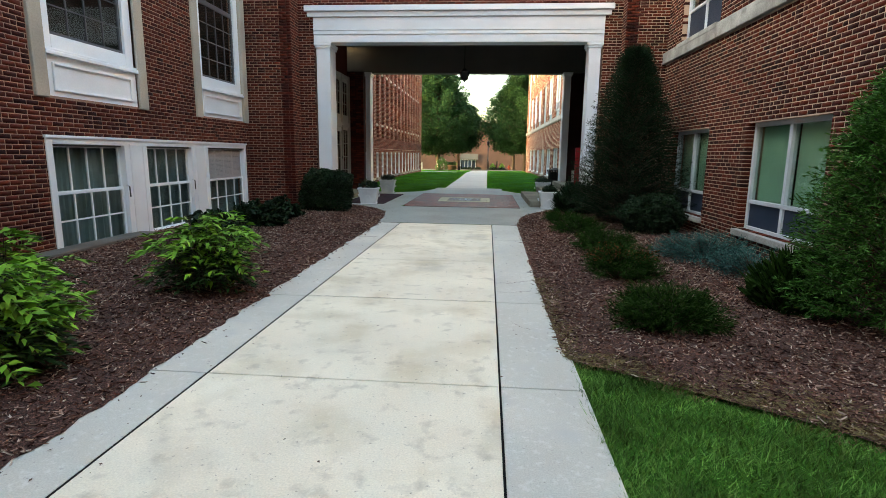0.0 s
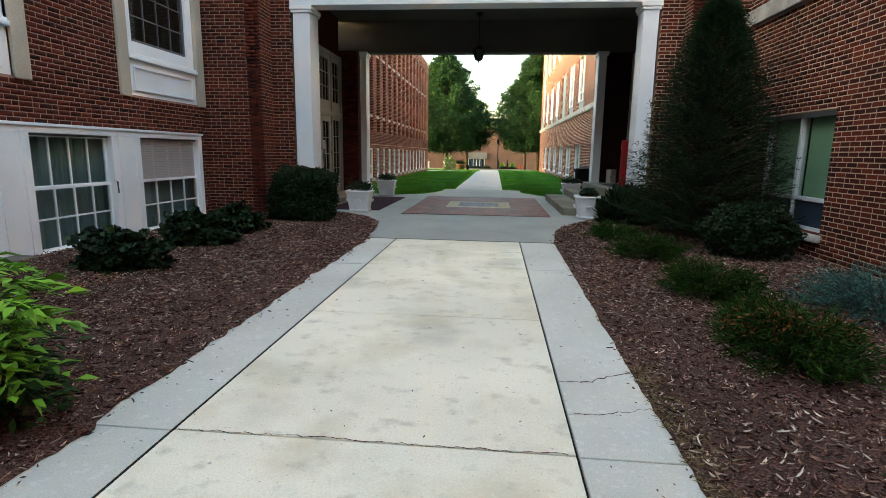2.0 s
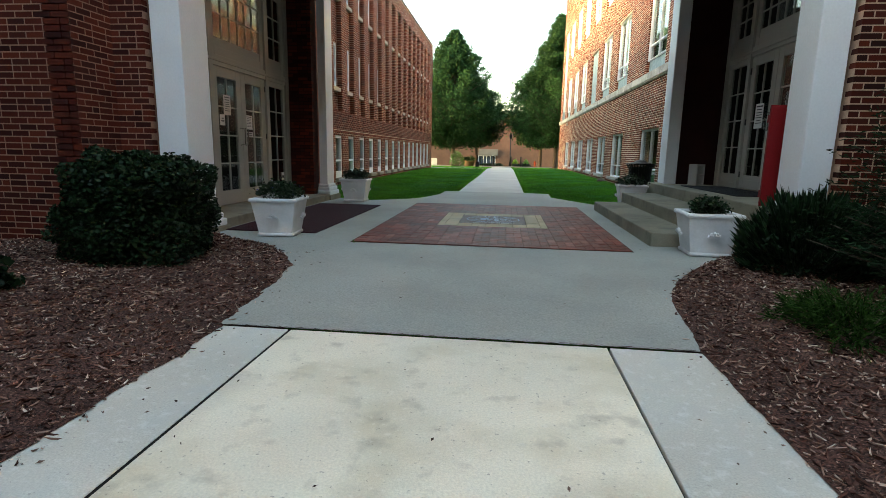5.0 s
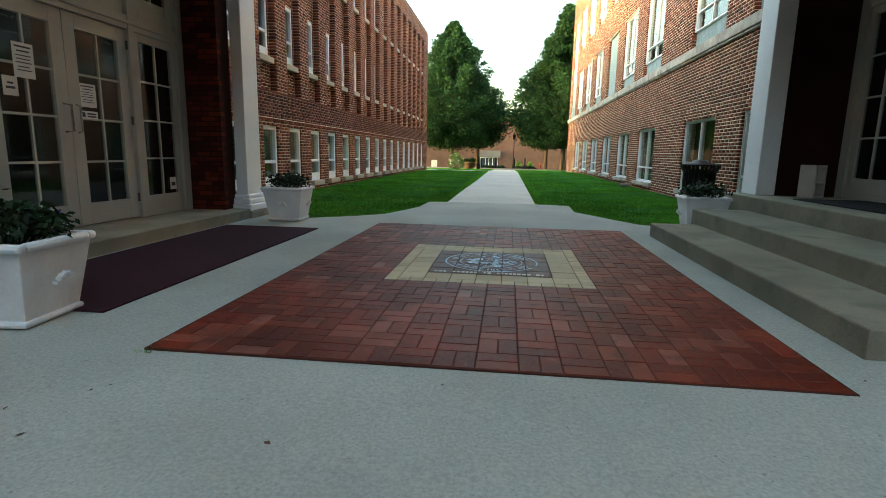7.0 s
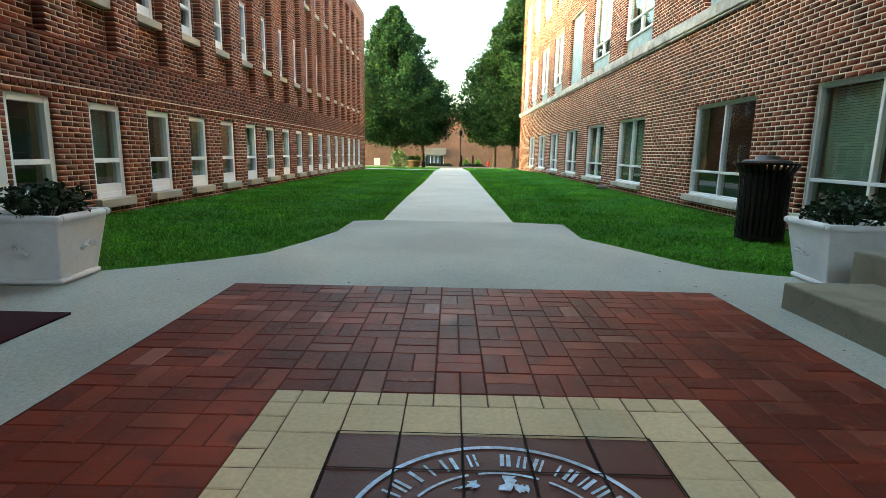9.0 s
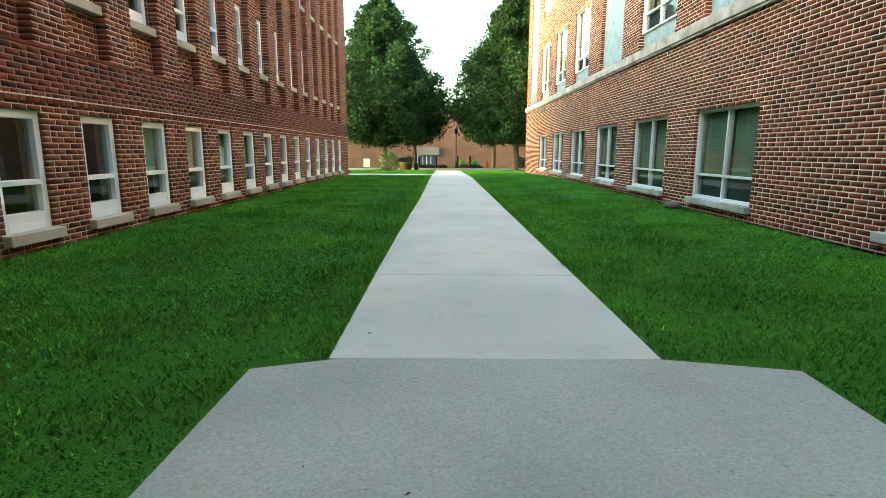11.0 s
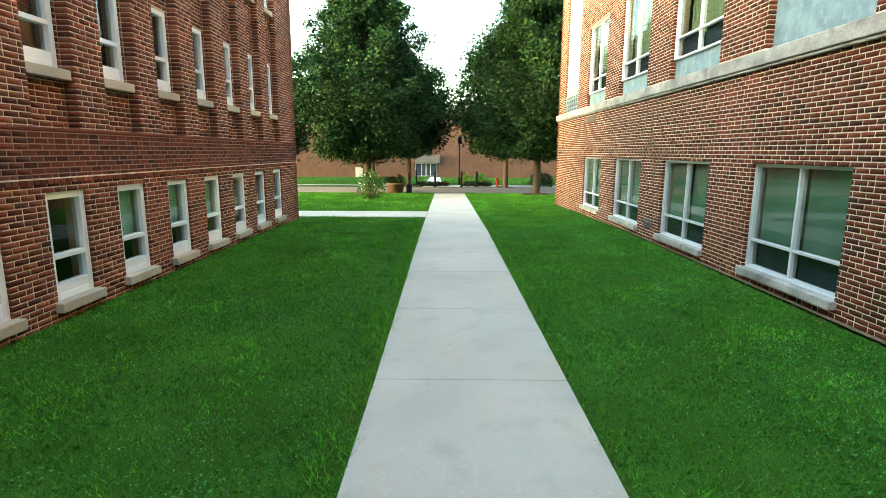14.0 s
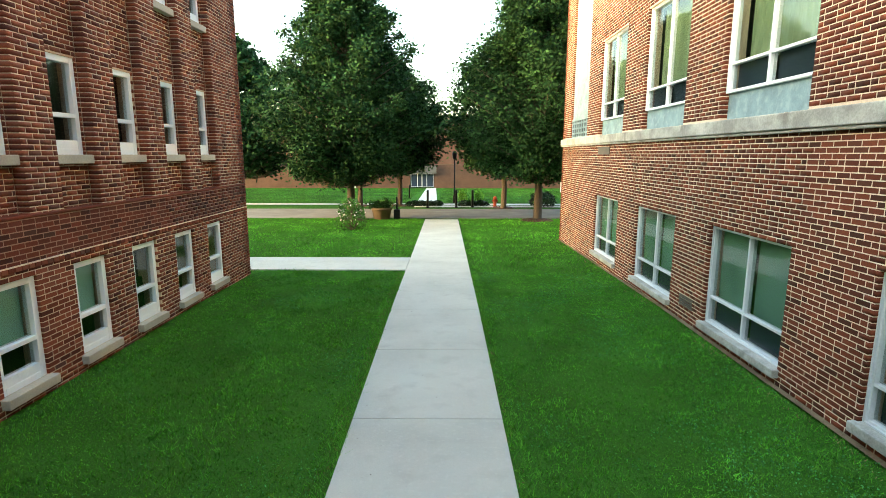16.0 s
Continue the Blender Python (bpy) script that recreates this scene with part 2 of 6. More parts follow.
# ---- builders ----
class Shape:
    """Collects vertices and faces for one mesh."""

    def __init__(self):
        self.v, self.f = [], []

    def quad(self, *pts):
        n = len(self.v)
        self.v += [tuple(p) for p in pts]
        self.f.append(tuple(range(n, n + len(pts))))
        return self

    def box(self, x0, y0, z0, x1, y1, z1):
        if x0 > x1: x0, x1 = x1, x0
        if y0 > y1: y0, y1 = y1, y0
        if z0 > z1: z0, z1 = z1, z0
        n = len(self.v)
        self.v += [(x0, y0, z0), (x1, y0, z0), (x1, y1, z0), (x0, y1, z0), (x0, y0, z1), (x1, y0, z1), (x1, y1, z1), (x0, y1, z1)]
        self.f += [(n, n + 3, n + 2, n + 1), (n + 4, n + 5, n + 6, n + 7), (n, n + 1, n + 5, n + 4), (n + 1, n + 2, n + 6, n + 5),
                   (n + 2, n + 3, n + 7, n + 6), (n + 3, n, n + 4, n + 7)]
        return self

    def rings(self, rings, cap=True):
        """Skin over a list of rings of equal length."""
        n, k = len(self.v), len(rings[0])
        for r in rings:
            self.v += [tuple(p) for p in r]
        for i in range(len(rings) - 1):
            for j in range(k):
                a, b = n + i * k + j, n + i * k + (j + 1) % k
                self.f.append((a, b, b + k, a + k))
        if cap:
            self.f.append(tuple(range(n + k - 1, n - 1, -1)))
            m = n + (len(rings) - 1) * k
            self.f.append(tuple(range(m, m + k)))
        return self

    def tube(self, pts, radii, k=8, cap=True):
        rings = []
        pts = [Vector(p) for p in pts]
        for i, p in enumerate(pts):
            d = (pts[min(i + 1, len(pts) - 1)] - pts[max(i - 1, 0)]).normalized()
            a = d.orthogonal().normalized() if abs(d.z) < 0.9 else Vector((1, 0, 0))
            a = (a - d * a.dot(d)).normalized()
            b = d.cross(a)
            r = radii[i] if isinstance(radii, (list, tuple)) else radii
            rings.append([p + a * r * math.cos(2 * math.pi * j / k) + b * r * math.sin(2 * math.pi * j / k) for j in range(k)])
        return self.rings(rings, cap)

    def lathe(self, cx, cy, prof, k=16):
        return self.rings([[(cx + r * math.cos(2 * math.pi * j / k), cy + r * math.sin(2 * math.pi * j / k), z) for j in range(k)] for r, z in prof])

    def mesh(self, name, smooth=False):
        me = bpy.data.meshes.new(name)
        me.from_pydata(self.v, [], self.f)
        if smooth:
            me.polygons.foreach_set("use_smooth", [True] * len(me.polygons))
        me.update()
        return me


def obj(name, shape, mat, parent=None, label="", bevel=0.0, smooth=False, kind="", category="", group=""):
    me = shape.mesh(name, smooth) if isinstance(shape, Shape) else shape
    me.materials.clear()
    me.materials.append(mat)
    ob = new(name, me)
    if parent is not None:
        ob.parent = parent
    if bevel:
        md = ob.modifiers.new("edge", "BEVEL")
        md.width, md.segments, md.limit_method = bevel, 2, "ANGLE"
    return tagged(ob, label, category, group, kind)


def part(name, shape, mat, parent, label="", bevel=0.0, smooth=False, kind=""):
    return obj(name, shape, mat, parent, label, bevel, smooth, kind)


def thing(name, label, category, group="", kind="", m=None):
    ob = new(name)
    ob.empty_display_size = 0.1
    if m is not None:
        ob.matrix_world = m
    return tagged(ob, label, category, group, kind)


def np_mesh(name, verts, faces):
    """Mesh from arrays: verts n x 3, faces m x k (all of k corners)."""
    verts, faces = np.asarray(verts, np.float32), np.asarray(faces, np.int32)
    me = bpy.data.meshes.new(name)
    k = faces.shape[1]
    me.vertices.add(len(verts))
    me.vertices.foreach_set("co", verts.ravel())
    me.loops.add(faces.size)
    me.loops.foreach_set("vertex_index", faces.ravel())
    me.polygons.add(len(faces))
    me.polygons.foreach_set("loop_start", np.arange(0, faces.size, k, dtype=np.int32))
    me.update(calc_edges=True)
    return me


# Walls lie in a plane: origin o, run direction u (unit, horizontal), outward normal n; local coordinates (s along u, d outwards, z).
def to_world(o, u, n, s, d, z):
    return (o[0] + u[0] * s + n[0] * d, o[1] + u[1] * s + n[1] * d, z)


def wall_shape(o, u, n, length, z0, z1, thick, holes):
    sh = Shape()
    breaks = sorted({0.0, length, *[h[0] for h in holes], *[h[1] for h in holes]})
    for a, b in zip(breaks, breaks[1:]):
        if b - a < 1e-6:
            continue
        mid = (a + b) / 2
        hs = sorted((h[2], h[3]) for h in holes if h[0] < mid < h[1])
        z = z0
        spans = []
        for lo, hi in hs:
            if lo > z:
                spans.append((z, lo))
            z = max(z, hi)
        if z < z1:
            spans.append((z, z1))
        for lo, hi in spans:
            p = to_world(o, u, n, a, -thick, lo)
            q = to_world(o, u, n, b, 0.0, hi)
            sh.box(*p, *q)
    return sh


COURSE, STRETCH, JOINT = 0.0677, 0.2032, 0.013
BRICK_FACES = np.array([(0, 1, 5, 4), (1, 2, 6, 5), (3, 0, 4, 7), (4, 5, 6, 7), (3, 2, 1, 0)], np.int32)


def brick_rows(length, z0, z1, holes, seed=1, header=6, grow=0.004, header_shift=0):
    """(s0, s1, zlo, zhi) of the bricks of a wall in running bond with a course of headers and stretchers every few courses."""
    rng = random.Random(seed)
    out = []
    rows = int((z1 - z0) / COURSE)
    for r in range(rows):
        lo = z0 + r * COURSE
        hi = lo + COURSE - JOINT
        cuts = [(h[0] + grow, h[1] - grow) for h in holes if h[2] < (lo + hi) / 2 < h[3]]
        s = -STRETCH / 2 * (r % 2)
        head = header and (r + header_shift) % header == 0
        k = 0
        while s < length:
            w = STRETCH / 2 if head and k % 2 else STRETCH
            a, b = max(s + JOINT / 2, 0.0), min(s + w - JOINT / 2, length)
            a, b = 0.0 if a < JOINT else a, length if length - b < JOINT else b
            s += w
            k += 1
            pieces = [(a, b)]
            for c0, c1 in cuts:
                nxt = []
                for p0, p1 in pieces:
                    if p1 <= c0 or p0 >= c1:
                        nxt.append((p0, p1))
                    else:
                        if c0 - p0 > 0: nxt.append((p0, c0))
                        if p1 - c1 > 0: nxt.append((c1, p1))
                pieces = nxt
            for c0, c1 in cuts:
                pieces = [(c1 if 0 < p0 - c1 < 0.03 else p0, c0 if 0 < c0 - p1 < 0.03 else p1) for p0, p1 in pieces]
            out += [(p0, p1, lo, hi) for p0, p1 in pieces if p1 - p0 > 0.018]
    return out


def brick_skin(wall, o, u, n, rows, mat, mat1, near=None, proud=0.0014, depth=0.1, seed=1, name="bricks", limit=300):
    """Real bricks on a wall: those in the stretch `near` (s0, s1, z0, z1) as pieces of their own, the rest joined."""
    rng = np.random.default_rng(seed)
    single, rest = [], []
    for r in rows:
        if near and near[0] <= r[0] and r[1] <= near[1] and near[2] <= r[2] and r[3] <= near[3] and len(single) < limit:
            single.append(r)
        else:
            rest.append(r)
    a = np.array(rest, np.float32)
    k = len(a)
    jit = rng.uniform(-0.0006, 0.0006, (k, 1)).astype(np.float32)
    s = np.stack([a[:, 0], a[:, 1], a[:, 1], a[:, 0]] * 2, 1)
    z = np.stack([a[:, 2], a[:, 2], a[:, 2], a[:, 2], a[:, 3], a[:, 3], a[:, 3], a[:, 3]], 1)
    d = np.tile(np.array([proud, proud, -depth, -depth] * 2, np.float32), (k, 1)) + jit
    s = s + rng.uniform(-0.001, 0.001, s.shape)
    x = o[0] + u[0] * s + n[0] * d
    y = o[1] + u[1] * s + n[1] * d
    verts = np.stack([x, y, z], 2).reshape(-1, 3)
    flip = (u[0] * n[1] - u[1] * n[0]) > 0
    f = BRICK_FACES[:, ::-1] if flip else BRICK_FACES
    faces = (np.arange(k)[:, None, None] * 8 + f[None]).reshape(-1, 4)
    obj(name, np_mesh(name, verts, faces), mat, wall, kind="stuff")
    shared = {}
    for s0, s1, lo, hi in single:
        w = round(s1 - s0, 3)
        if w not in shared:
            sh = Shape()
            p = to_world((0, 0), u, n, -w / 2, -depth, -(hi - lo) / 2)
            q = to_world((0, 0), u, n, w / 2, proud, (hi - lo) / 2)
            me = sh.box(*p, *q).mesh("brick")
            me.materials.append(mat1)
            shared[w] = me
        ob = new("brick", shared[w])
        ob.location = to_world(o, u, n, (s0 + s1) / 2, random.uniform(-0.0007, 0.0007), (lo + hi) / 2)
        ob.parent = wall


def gz(y):
    """Height of the ground along the walk."""
    for (a, za), (b, zb) in zip(GROUND, GROUND[1:]):
        if y <= b:
            return za + (zb - za) * max(0.0, y - a) / (b - a)
    return GROUND[-1][1]


GROUND = [(-60, -0.1), (12.2, -0.1), (14.9, 0.0), (43.0, 0.0), (60.0, -0.35), (70.0, -0.55), (106.0, -1.55), (400.0, -1.6)]

# ---- ground, walks ----
def strip(x0, x1, ys, dz, step=2.0, x_of=None):
    """A sheet between two x that follows the ground."""
    sh = Shape()
    for a, b in zip(ys, ys[1:]):
        xa0, xa1 = (x_of(a) if x_of else (x0, x1))
        xb0, xb1 = (x_of(b) if x_of else (x0, x1))
        sh.quad((xa0, a, gz(a) + dz), (xa1, a, gz(a) + dz), (xb1, b, gz(b) + dz), (xb0, b, gz(b) + dz))
    return sh


GY = sorted({-60, -20, -5, 0, 5, 10, 12.2, 13, 14, 14.9, 20, 30, 43, 50, 60, 70, 90, 106, 130, 200, 400, 900})
obj("ground", strip(-600, 600, GY, -0.03), M_LAWN, kind="structure", label="green lawn ground that reaches to the horizon", category="ground")
def slab(name, x0, x1, y0, y1, mat, label, top=0.0, thick=0.12, bevel=0.006, parent=None):
    n = max(1, int((y1 - y0) / 3))
    ys = [y0 + (y1 - y0) * i / n for i in range(n + 1)]
    rings = [[(x0, y, gz(y) + top - thick), (x1, y, gz(y) + top - thick), (x1, y, gz(y) + top), (x0, y, gz(y) + top)] for y in ys]
    return obj(name, Shape().rings(rings), mat, parent, bevel=bevel)

# ---- walks ----
walk_front = thing("walk_front", "pale concrete front walk with grey edge strips and dark joints", "walk", kind="structure")
_js = [-12.0, -8.8, -6.7, -4.6, -2.5, -0.4, 1.68, 3.77, 5.86, 7.98, 10.1, 12.15]
for a, b in zip(_js, _js[1:]):
    slab("slab", -1.668, 0.377, a + 0.006, b - 0.006, M_WALK, "", parent=walk_front)
_js = [-12.0, -6.0, 0.2, 3.77, 5.85, 10.05, 12.15]
for a, b in zip(_js, _js[1:]):
    slab("edge_slab", 0.392, 0.95, a + 0.005, b - 0.005, M_EDGE, "", parent=walk_front)
    slab("edge_slab", -2.24, -1.685, a + 0.005, b - 0.005, M_EDGE, "", parent=walk_front)
part("joint_filler", strip(-1.686, -1.667, [-12, 0, 6, 12.15], -0.005), M_GAP, walk_front)
part("joint_bed", strip(-2.2, 0.9, [-12, 0, 6, 12.15], -0.024), M_GAP, walk_front)

court_walk = thing("walk_court", "grey concrete walk through the lawn court", "walk", kind="structure")
COURT_EDGE = lambda y: -1.47 - 0.065 * min(1.0, max(0.0, (33.0 - y) / 6.0))
_js = [23.45, 25.38] + [27.57 + 2.16 * i for i in range(16)]
for a, b in zip(_js, _js[1:]):
    part("slab", Shape().rings([[(COURT_EDGE(y), y, gz(y) - 0.12), (0.24, y, gz(y) - 0.12), (0.24, y, gz(y)), (COURT_EDGE(y), y, gz(y))] for y in (a + 0.004, b - 0.004)]), M_WALK_GREY, court_walk, bevel=0.006)
part("joint_bed", strip(-1.45, 0.22, [23.45, 30, 40, 43, 50, 60], -0.02), M_GAP, court_walk)
slab("walk_cross", -30, -1.48, 46.6, 48.5, M_WALK_GREY, "")
bpy.data.objects["walk_cross"]["kind"] = "structure"

# apron between front walk and court walk
ap = Shape()
APRON = [(-2.2, 12.16), (1.0, 12.16), (1.12, 13.1), (1.4, 13.8), (1.65, 14.2), (1.88, 14.5), (2.2, 14.9), (2.6, 15.3), (2.9, 15.5), (3.6, 15.6), (3.6, 20.3), (2.26, 20.36), (1.93, 20.48), (1.61, 20.65), (1.39, 21.05), (1.11, 21.65), (0.85, 22.15), (0.88, 23.3),
         (0.24, 23.44), (-1.47, 23.44), (-1.9, 23.3), (-1.92, 22.31), (-2.08, 21.6), (-2.27, 20.97), (-2.59, 20.63), (-2.92, 20.36), (-3.3, 20.1), (-3.85, 20.45), (-5.2, 20.45), (-5.2, 15.5), (-3.9, 15.2), (-3.6, 14.94), (-3.0, 14.68), (-2.64, 14.25), (-2.34, 13.7), (-2.24, 13.1)]
ap.quad(*[(x, y, gz(y) + 0.004) for x, y in APRON])
obj("pavement", ap, M_APRON, kind="structure", label="grey rough concrete apron under the passage", category="pavement")
# ---- walls ----
def make_wall(name, o, u, n, length, z0, z1, holes, bmat, bmat1, mmat, label, near=None, thick=0.3, header=6, seed=1, extra=(), brick_top=None, brick_z0=None):
    w = obj(name, wall_shape(o, u, n, length, z0, z1, thick, holes), mmat, kind="structure", label=label, category="wall")
    rows = brick_rows(length, z0 if brick_z0 is None else brick_z0, brick_top or z1, list(holes) + list(extra), seed, header)
    brick_skin(w, o, u, n, rows, bmat, bmat1, near, seed=seed)
    return w


XLF, XRF, XLC, XRC = -6.07, 4.57, -5.45, 3.90
# front left wing
Y0 = -10.0
LF_HOLES = [(7.6 - Y0, 13.97 - Y0, -0.2, 1.63), (7.75 - Y0, 9.78 - Y0, 2.2, 6.4), (11.93 - Y0, 13.96 - Y0, 2.2, 6.4)]
make_wall("wall_front_left", (XLF, Y0), (0, 1), (1, 0), 24.35, -0.6, 10.5, LF_HOLES, M_BRICK_DARK, M_BRICK_DARK1, M_MORTAR_DARK, "dark red brick wall of the front left wing",
          extra=[(7.5 - Y0, 10.04 - Y0, 2.18, 6.6), (11.68 - Y0, 14.22 - Y0, 2.18, 6.6)], brick_top=6.8, near=(12.0 - Y0, 24.0, 1.64, 2.18))
# connector front, left and right of the passage
make_wall("wall_connector_1", (-6.07, 14.25), (1, 0), (0, -1), 1.22, -0.6, 9.5, [], M_BRICK_DARK, M_BRICK_DARK1, M_MORTAR_DARK, "dark red brick pier beside the passage", brick_top=6.8, seed=2, near=(0, 9, 0.0, 9))
make_wall("wall_connector_2", (-4.847, 14.25), (0, 1), (1, 0), 0.6, -0.6, 9.5, [], M_BRICK_DARK, M_BRICK_DARK1, M_MORTAR_DARK, "dark red brick return of the pier", brick_top=6.8, seed=3, near=(0, 9, 0.0, 9))
make_wall("wall_connector_3", (-4.85, 14.85), (1, 0), (0, -1), 0.4, -0.6, 9.5, [], M_BRICK_DARK, M_BRICK_DARK1, M_MORTAR_DARK, "dark red brick wall beside the pilaster", brick_top=6.8, seed=4, near=(0, 9, 0.0, 9))
make_wall("wall_connector_4", (3.55, 14.45), (1, 0), (0, -1), 1.02, -0.6, 9.5, [], M_BRICK_FRONT, M_BRICK_FRONT1, M_MORTAR_FRONT, "red brick pier with pale joints beside the passage", brick_top=6.8, seed=5, near=(0, 9, 0.0, 9))
make_wall("wall_connector_5", (3.547, 14.45), (0, 1), (-1, 0), 0.4, -0.6, 9.5, [], M_BRICK_FRONT, M_BRICK_FRONT1, M_MORTAR_FRONT, "red brick return of the pier", brick_top=6.8, seed=6, near=(0, 9, 0.0, 9))
make_wall("wall_connector_6", (3.12, 14.85), (1, 0), (0, -1), 0.45, -0.6, 9.5, [], M_BRICK_FRONT, M_BRICK_FRONT1, M_MORTAR_FRONT, "red brick wall beside the pilaster", brick_top=6.8, seed=7, near=(0, 9, 0.0, 9))
make_wall("wall_connector_7", (-4.45, 14.95), (1, 0), (0, -1), 7.57, 5.2, 9.5, [], M_BRICK_DARK, M_BRICK_DARK1, M_MORTAR_DARK, "dark red brick wall over the passage", brick_top=6.8, seed=8, near=(0, 9, 0.0, 9))
# front right wing
RF_HOLES = [(7.62 - Y0, 9.8 - Y0, 0.25, 2.02), (11.4 - Y0, 13.4 - Y0, 0.25, 2.02), (11.4 - Y0, 13.45 - Y0, 3.97, 6.4), (7.62 - Y0, 9.8 - Y0, 3.97, 6.4)]
make_wall("wall_front_right", (XRF, Y0), (0, 1), (-1, 0), 24.5, -0.6, 10.5, RF_HOLES, M_BRICK_FRONT, M_BRICK_FRONT1, M_MORTAR_FRONT, "red brick wall with pale joints of the front right wing",
          extra=[(0, 24.6, 3.68, 3.95)], brick_top=6.8, near=(9.8 - Y0, 11.4 - Y0, 0.2, 3.6), seed=9)
# court right wing
RC0, RC_LEN = 20.4, 32.2
RC_FAR = [48.05, 44.7, 41.33, 37.93, 34.56, 31.18, 26.57, 23.25]
RC_HOLES = [(f - 2.05 - RC0, f - RC0, 0.22, 1.84) for f in RC_FAR]
RC_HOLES += [(f - 2.05 - RC0, f - RC0, 3.50, 6.0) for f in RC_FAR] + [(f - 2.05 - RC0, f - RC0, 7.3, 9.6) for f in RC_FAR] + [(49.3 - RC0, 51.4 - RC0, 3.50, 9.6)]
make_wall("wall_court_right", (XRC, RC0), (0, 1), (-1, 0), RC_LEN, -0.8, 12.6, RC_HOLES, M_BRICK_RIGHT, M_BRICK_RIGHT1, M_MORTAR, "red brick court wall with pale joints",
          extra=[(0, RC_LEN, 3.235, 3.5)], near=(37.95 - RC0, 39.26 - RC0, 0.2, 3.2), seed=10)
# court left wing: base wall, then a recessed plane with piers between the bays
LC0, LC_LEN, BAY = 20.4, 25.7, 1.357
LC_W = 0.71
LC_WIN = [22.11 + BAY * i for i in range(17)]
LC_HOLES = [(a - LC0, a + LC_W - LC0, 0.2, 1.5) for a in LC_WIN]
make_wall("wall_court_left", (XLC, LC0), (0, 1), (1, 0), LC_LEN, -0.8, 1.656, LC_HOLES, M_BRICK_COURT, M_BRICK_COURT1, M_MORTAR_COURT, "weathered red brick base wall of the court",
          near=(37.0 - LC0, 39.9 - LC0, 0.1, 1.6), seed=11)
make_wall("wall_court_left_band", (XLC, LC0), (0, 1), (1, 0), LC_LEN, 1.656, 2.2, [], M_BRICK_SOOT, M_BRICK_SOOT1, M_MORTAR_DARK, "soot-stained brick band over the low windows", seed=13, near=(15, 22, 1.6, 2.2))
LC_UP = [(a - LC0, a + LC_W - LC0, 2.95, 4.27) for a in LC_WIN] + [(a - LC0, a + LC_W - LC0, 5.6, 7.0) for a in LC_WIN]
make_wall("wall_court_left_upper", (XLC - 0.15, LC0), (0, 1), (1, 0), LC_LEN, 2.2, 8.0, LC_UP, M_BRICK_COURT, M_BRICK_COURT1, M_MORTAR_COURT, "weathered red brick upper wall of the court",
          extra=[(a + LC_W + 0.05 - LC0, a + BAY - 0.05 - LC0, 2.2, 7.3) for a in LC_WIN], seed=12, thick=0.25)
for i, a in enumerate([20.4] + [w + LC_W + 0.03 for w in LC_WIN]):
    b = LC_WIN[0] - 0.03 if i == 0 else (a + BAY - LC_W - 0.06 if i < 17 else 46.1)
    w = obj("brick_pier", wall_shape((XLC, a + 0.004), (0, 1), (1, 0), b - a - 0.008, 2.2, 7.35, 0.15, []), M_MORTAR_COURT, kind="structure", label="brick pier between the window bays", category="pier", group="court piers")
    brick_skin(w, (XLC, a), (0, 1), (1, 0), brick_rows(b - a, 2.2, 7.35, [], i), M_BRICK_COURT, M_BRICK_COURT1, seed=20 + i, depth=0.14)
w = obj("parapet", wall_shape((XLC, LC0), (0, 1), (1, 0), LC_LEN, 7.35, 8.0, 0.15, []), M_MORTAR_COURT, kind="structure", label="brick parapet band of the court wing", category="parapet")
brick_skin(w, (XLC, LC0), (0, 1), (1, 0), brick_rows(LC_LEN, 7.35, 8.0, [], 3), M_BRICK_COURT, M_BRICK_COURT1, seed=40, depth=0.08)
lc = obj("wall_ledge_4", Shape().box(XLC - 0.17, LC0, 2.2, XLC + 0.012, LC0 + LC_LEN, 2.24), M_BRICK_COURT, kind="structure", label="sloped brick course at the foot of the piers", category="ledge", bevel=0.01)
bc = thing("brick_course", "projecting header course with pale joints over the low windows", "brick course", kind="structure")
part("bed_joint", Shape().box(XLC - 0.02, LC0, 1.655, XLC + 0.016, LC0 + LC_LEN, 1.672), M_MORTAR, bc)
_sh = Shape()
for _i in range(int(LC_LEN / 0.1016)):
    _sh.box(XLC - 0.05, LC0 + 0.1016 * _i + 0.006, 1.600, XLC + 0.014, LC0 + 0.1016 * (_i + 1) - 0.006, 1.655)
part("headers", _sh, M_BRICK_COURT, bc, kind="stuff")
# end walls and bodies that close the buildings
make_wall("wall_court_left_end", (XLC, 46.1), (-1, 0), (0, 1), 30, -1.0, 8.0, [], M_BRICK_COURT, M_BRICK_COURT1, M_MORTAR_COURT, "red brick end wall of the court wing", seed=41, brick_top=-0.9)


def plain(name, x0, y0, z0, x1, y1, z1, mat, label, category="wall"):
    return obj(name, Shape().box(x0, y0, z0, x1, y1, z1), mat, kind="structure", label=label, category=category)


# added wall, never in view: keeps low sky light off the connector front
plain("wall_front_court", -40, -14, -1, 40, -13.6, 16.0, M_BRICK_DARK, "unseen plain wall added behind the start to block sky light")
plain("roof_left", -36, -10, 10.5, XLF, 14.2, 10.7, M_DARKSTONE, "flat dark roof of the front left wing", "roof")
plain("roof_right", XRF, -10, 10.5, 30, 14.5, 10.7, M_DARKSTONE, "flat dark roof of the front right wing", "roof")
plain("roof_court_left", -36, 20.4, 8.0, XLC + 0.03, 46.12, 8.08, M_DARKSTONE, "flat roof with thin dark coping", "roof")
plain("roof_court_right", XRC - 0.03, 20.4, 12.6, 36, 52.65, 12.7, M_DARKSTONE, "flat roof with thin dark coping", "roof")
plain("roof_connector", -6.05, 14.96, 9.5, 4.55, 20.4, 9.7, M_DARKSTONE, "flat roof of the connector", "roof")
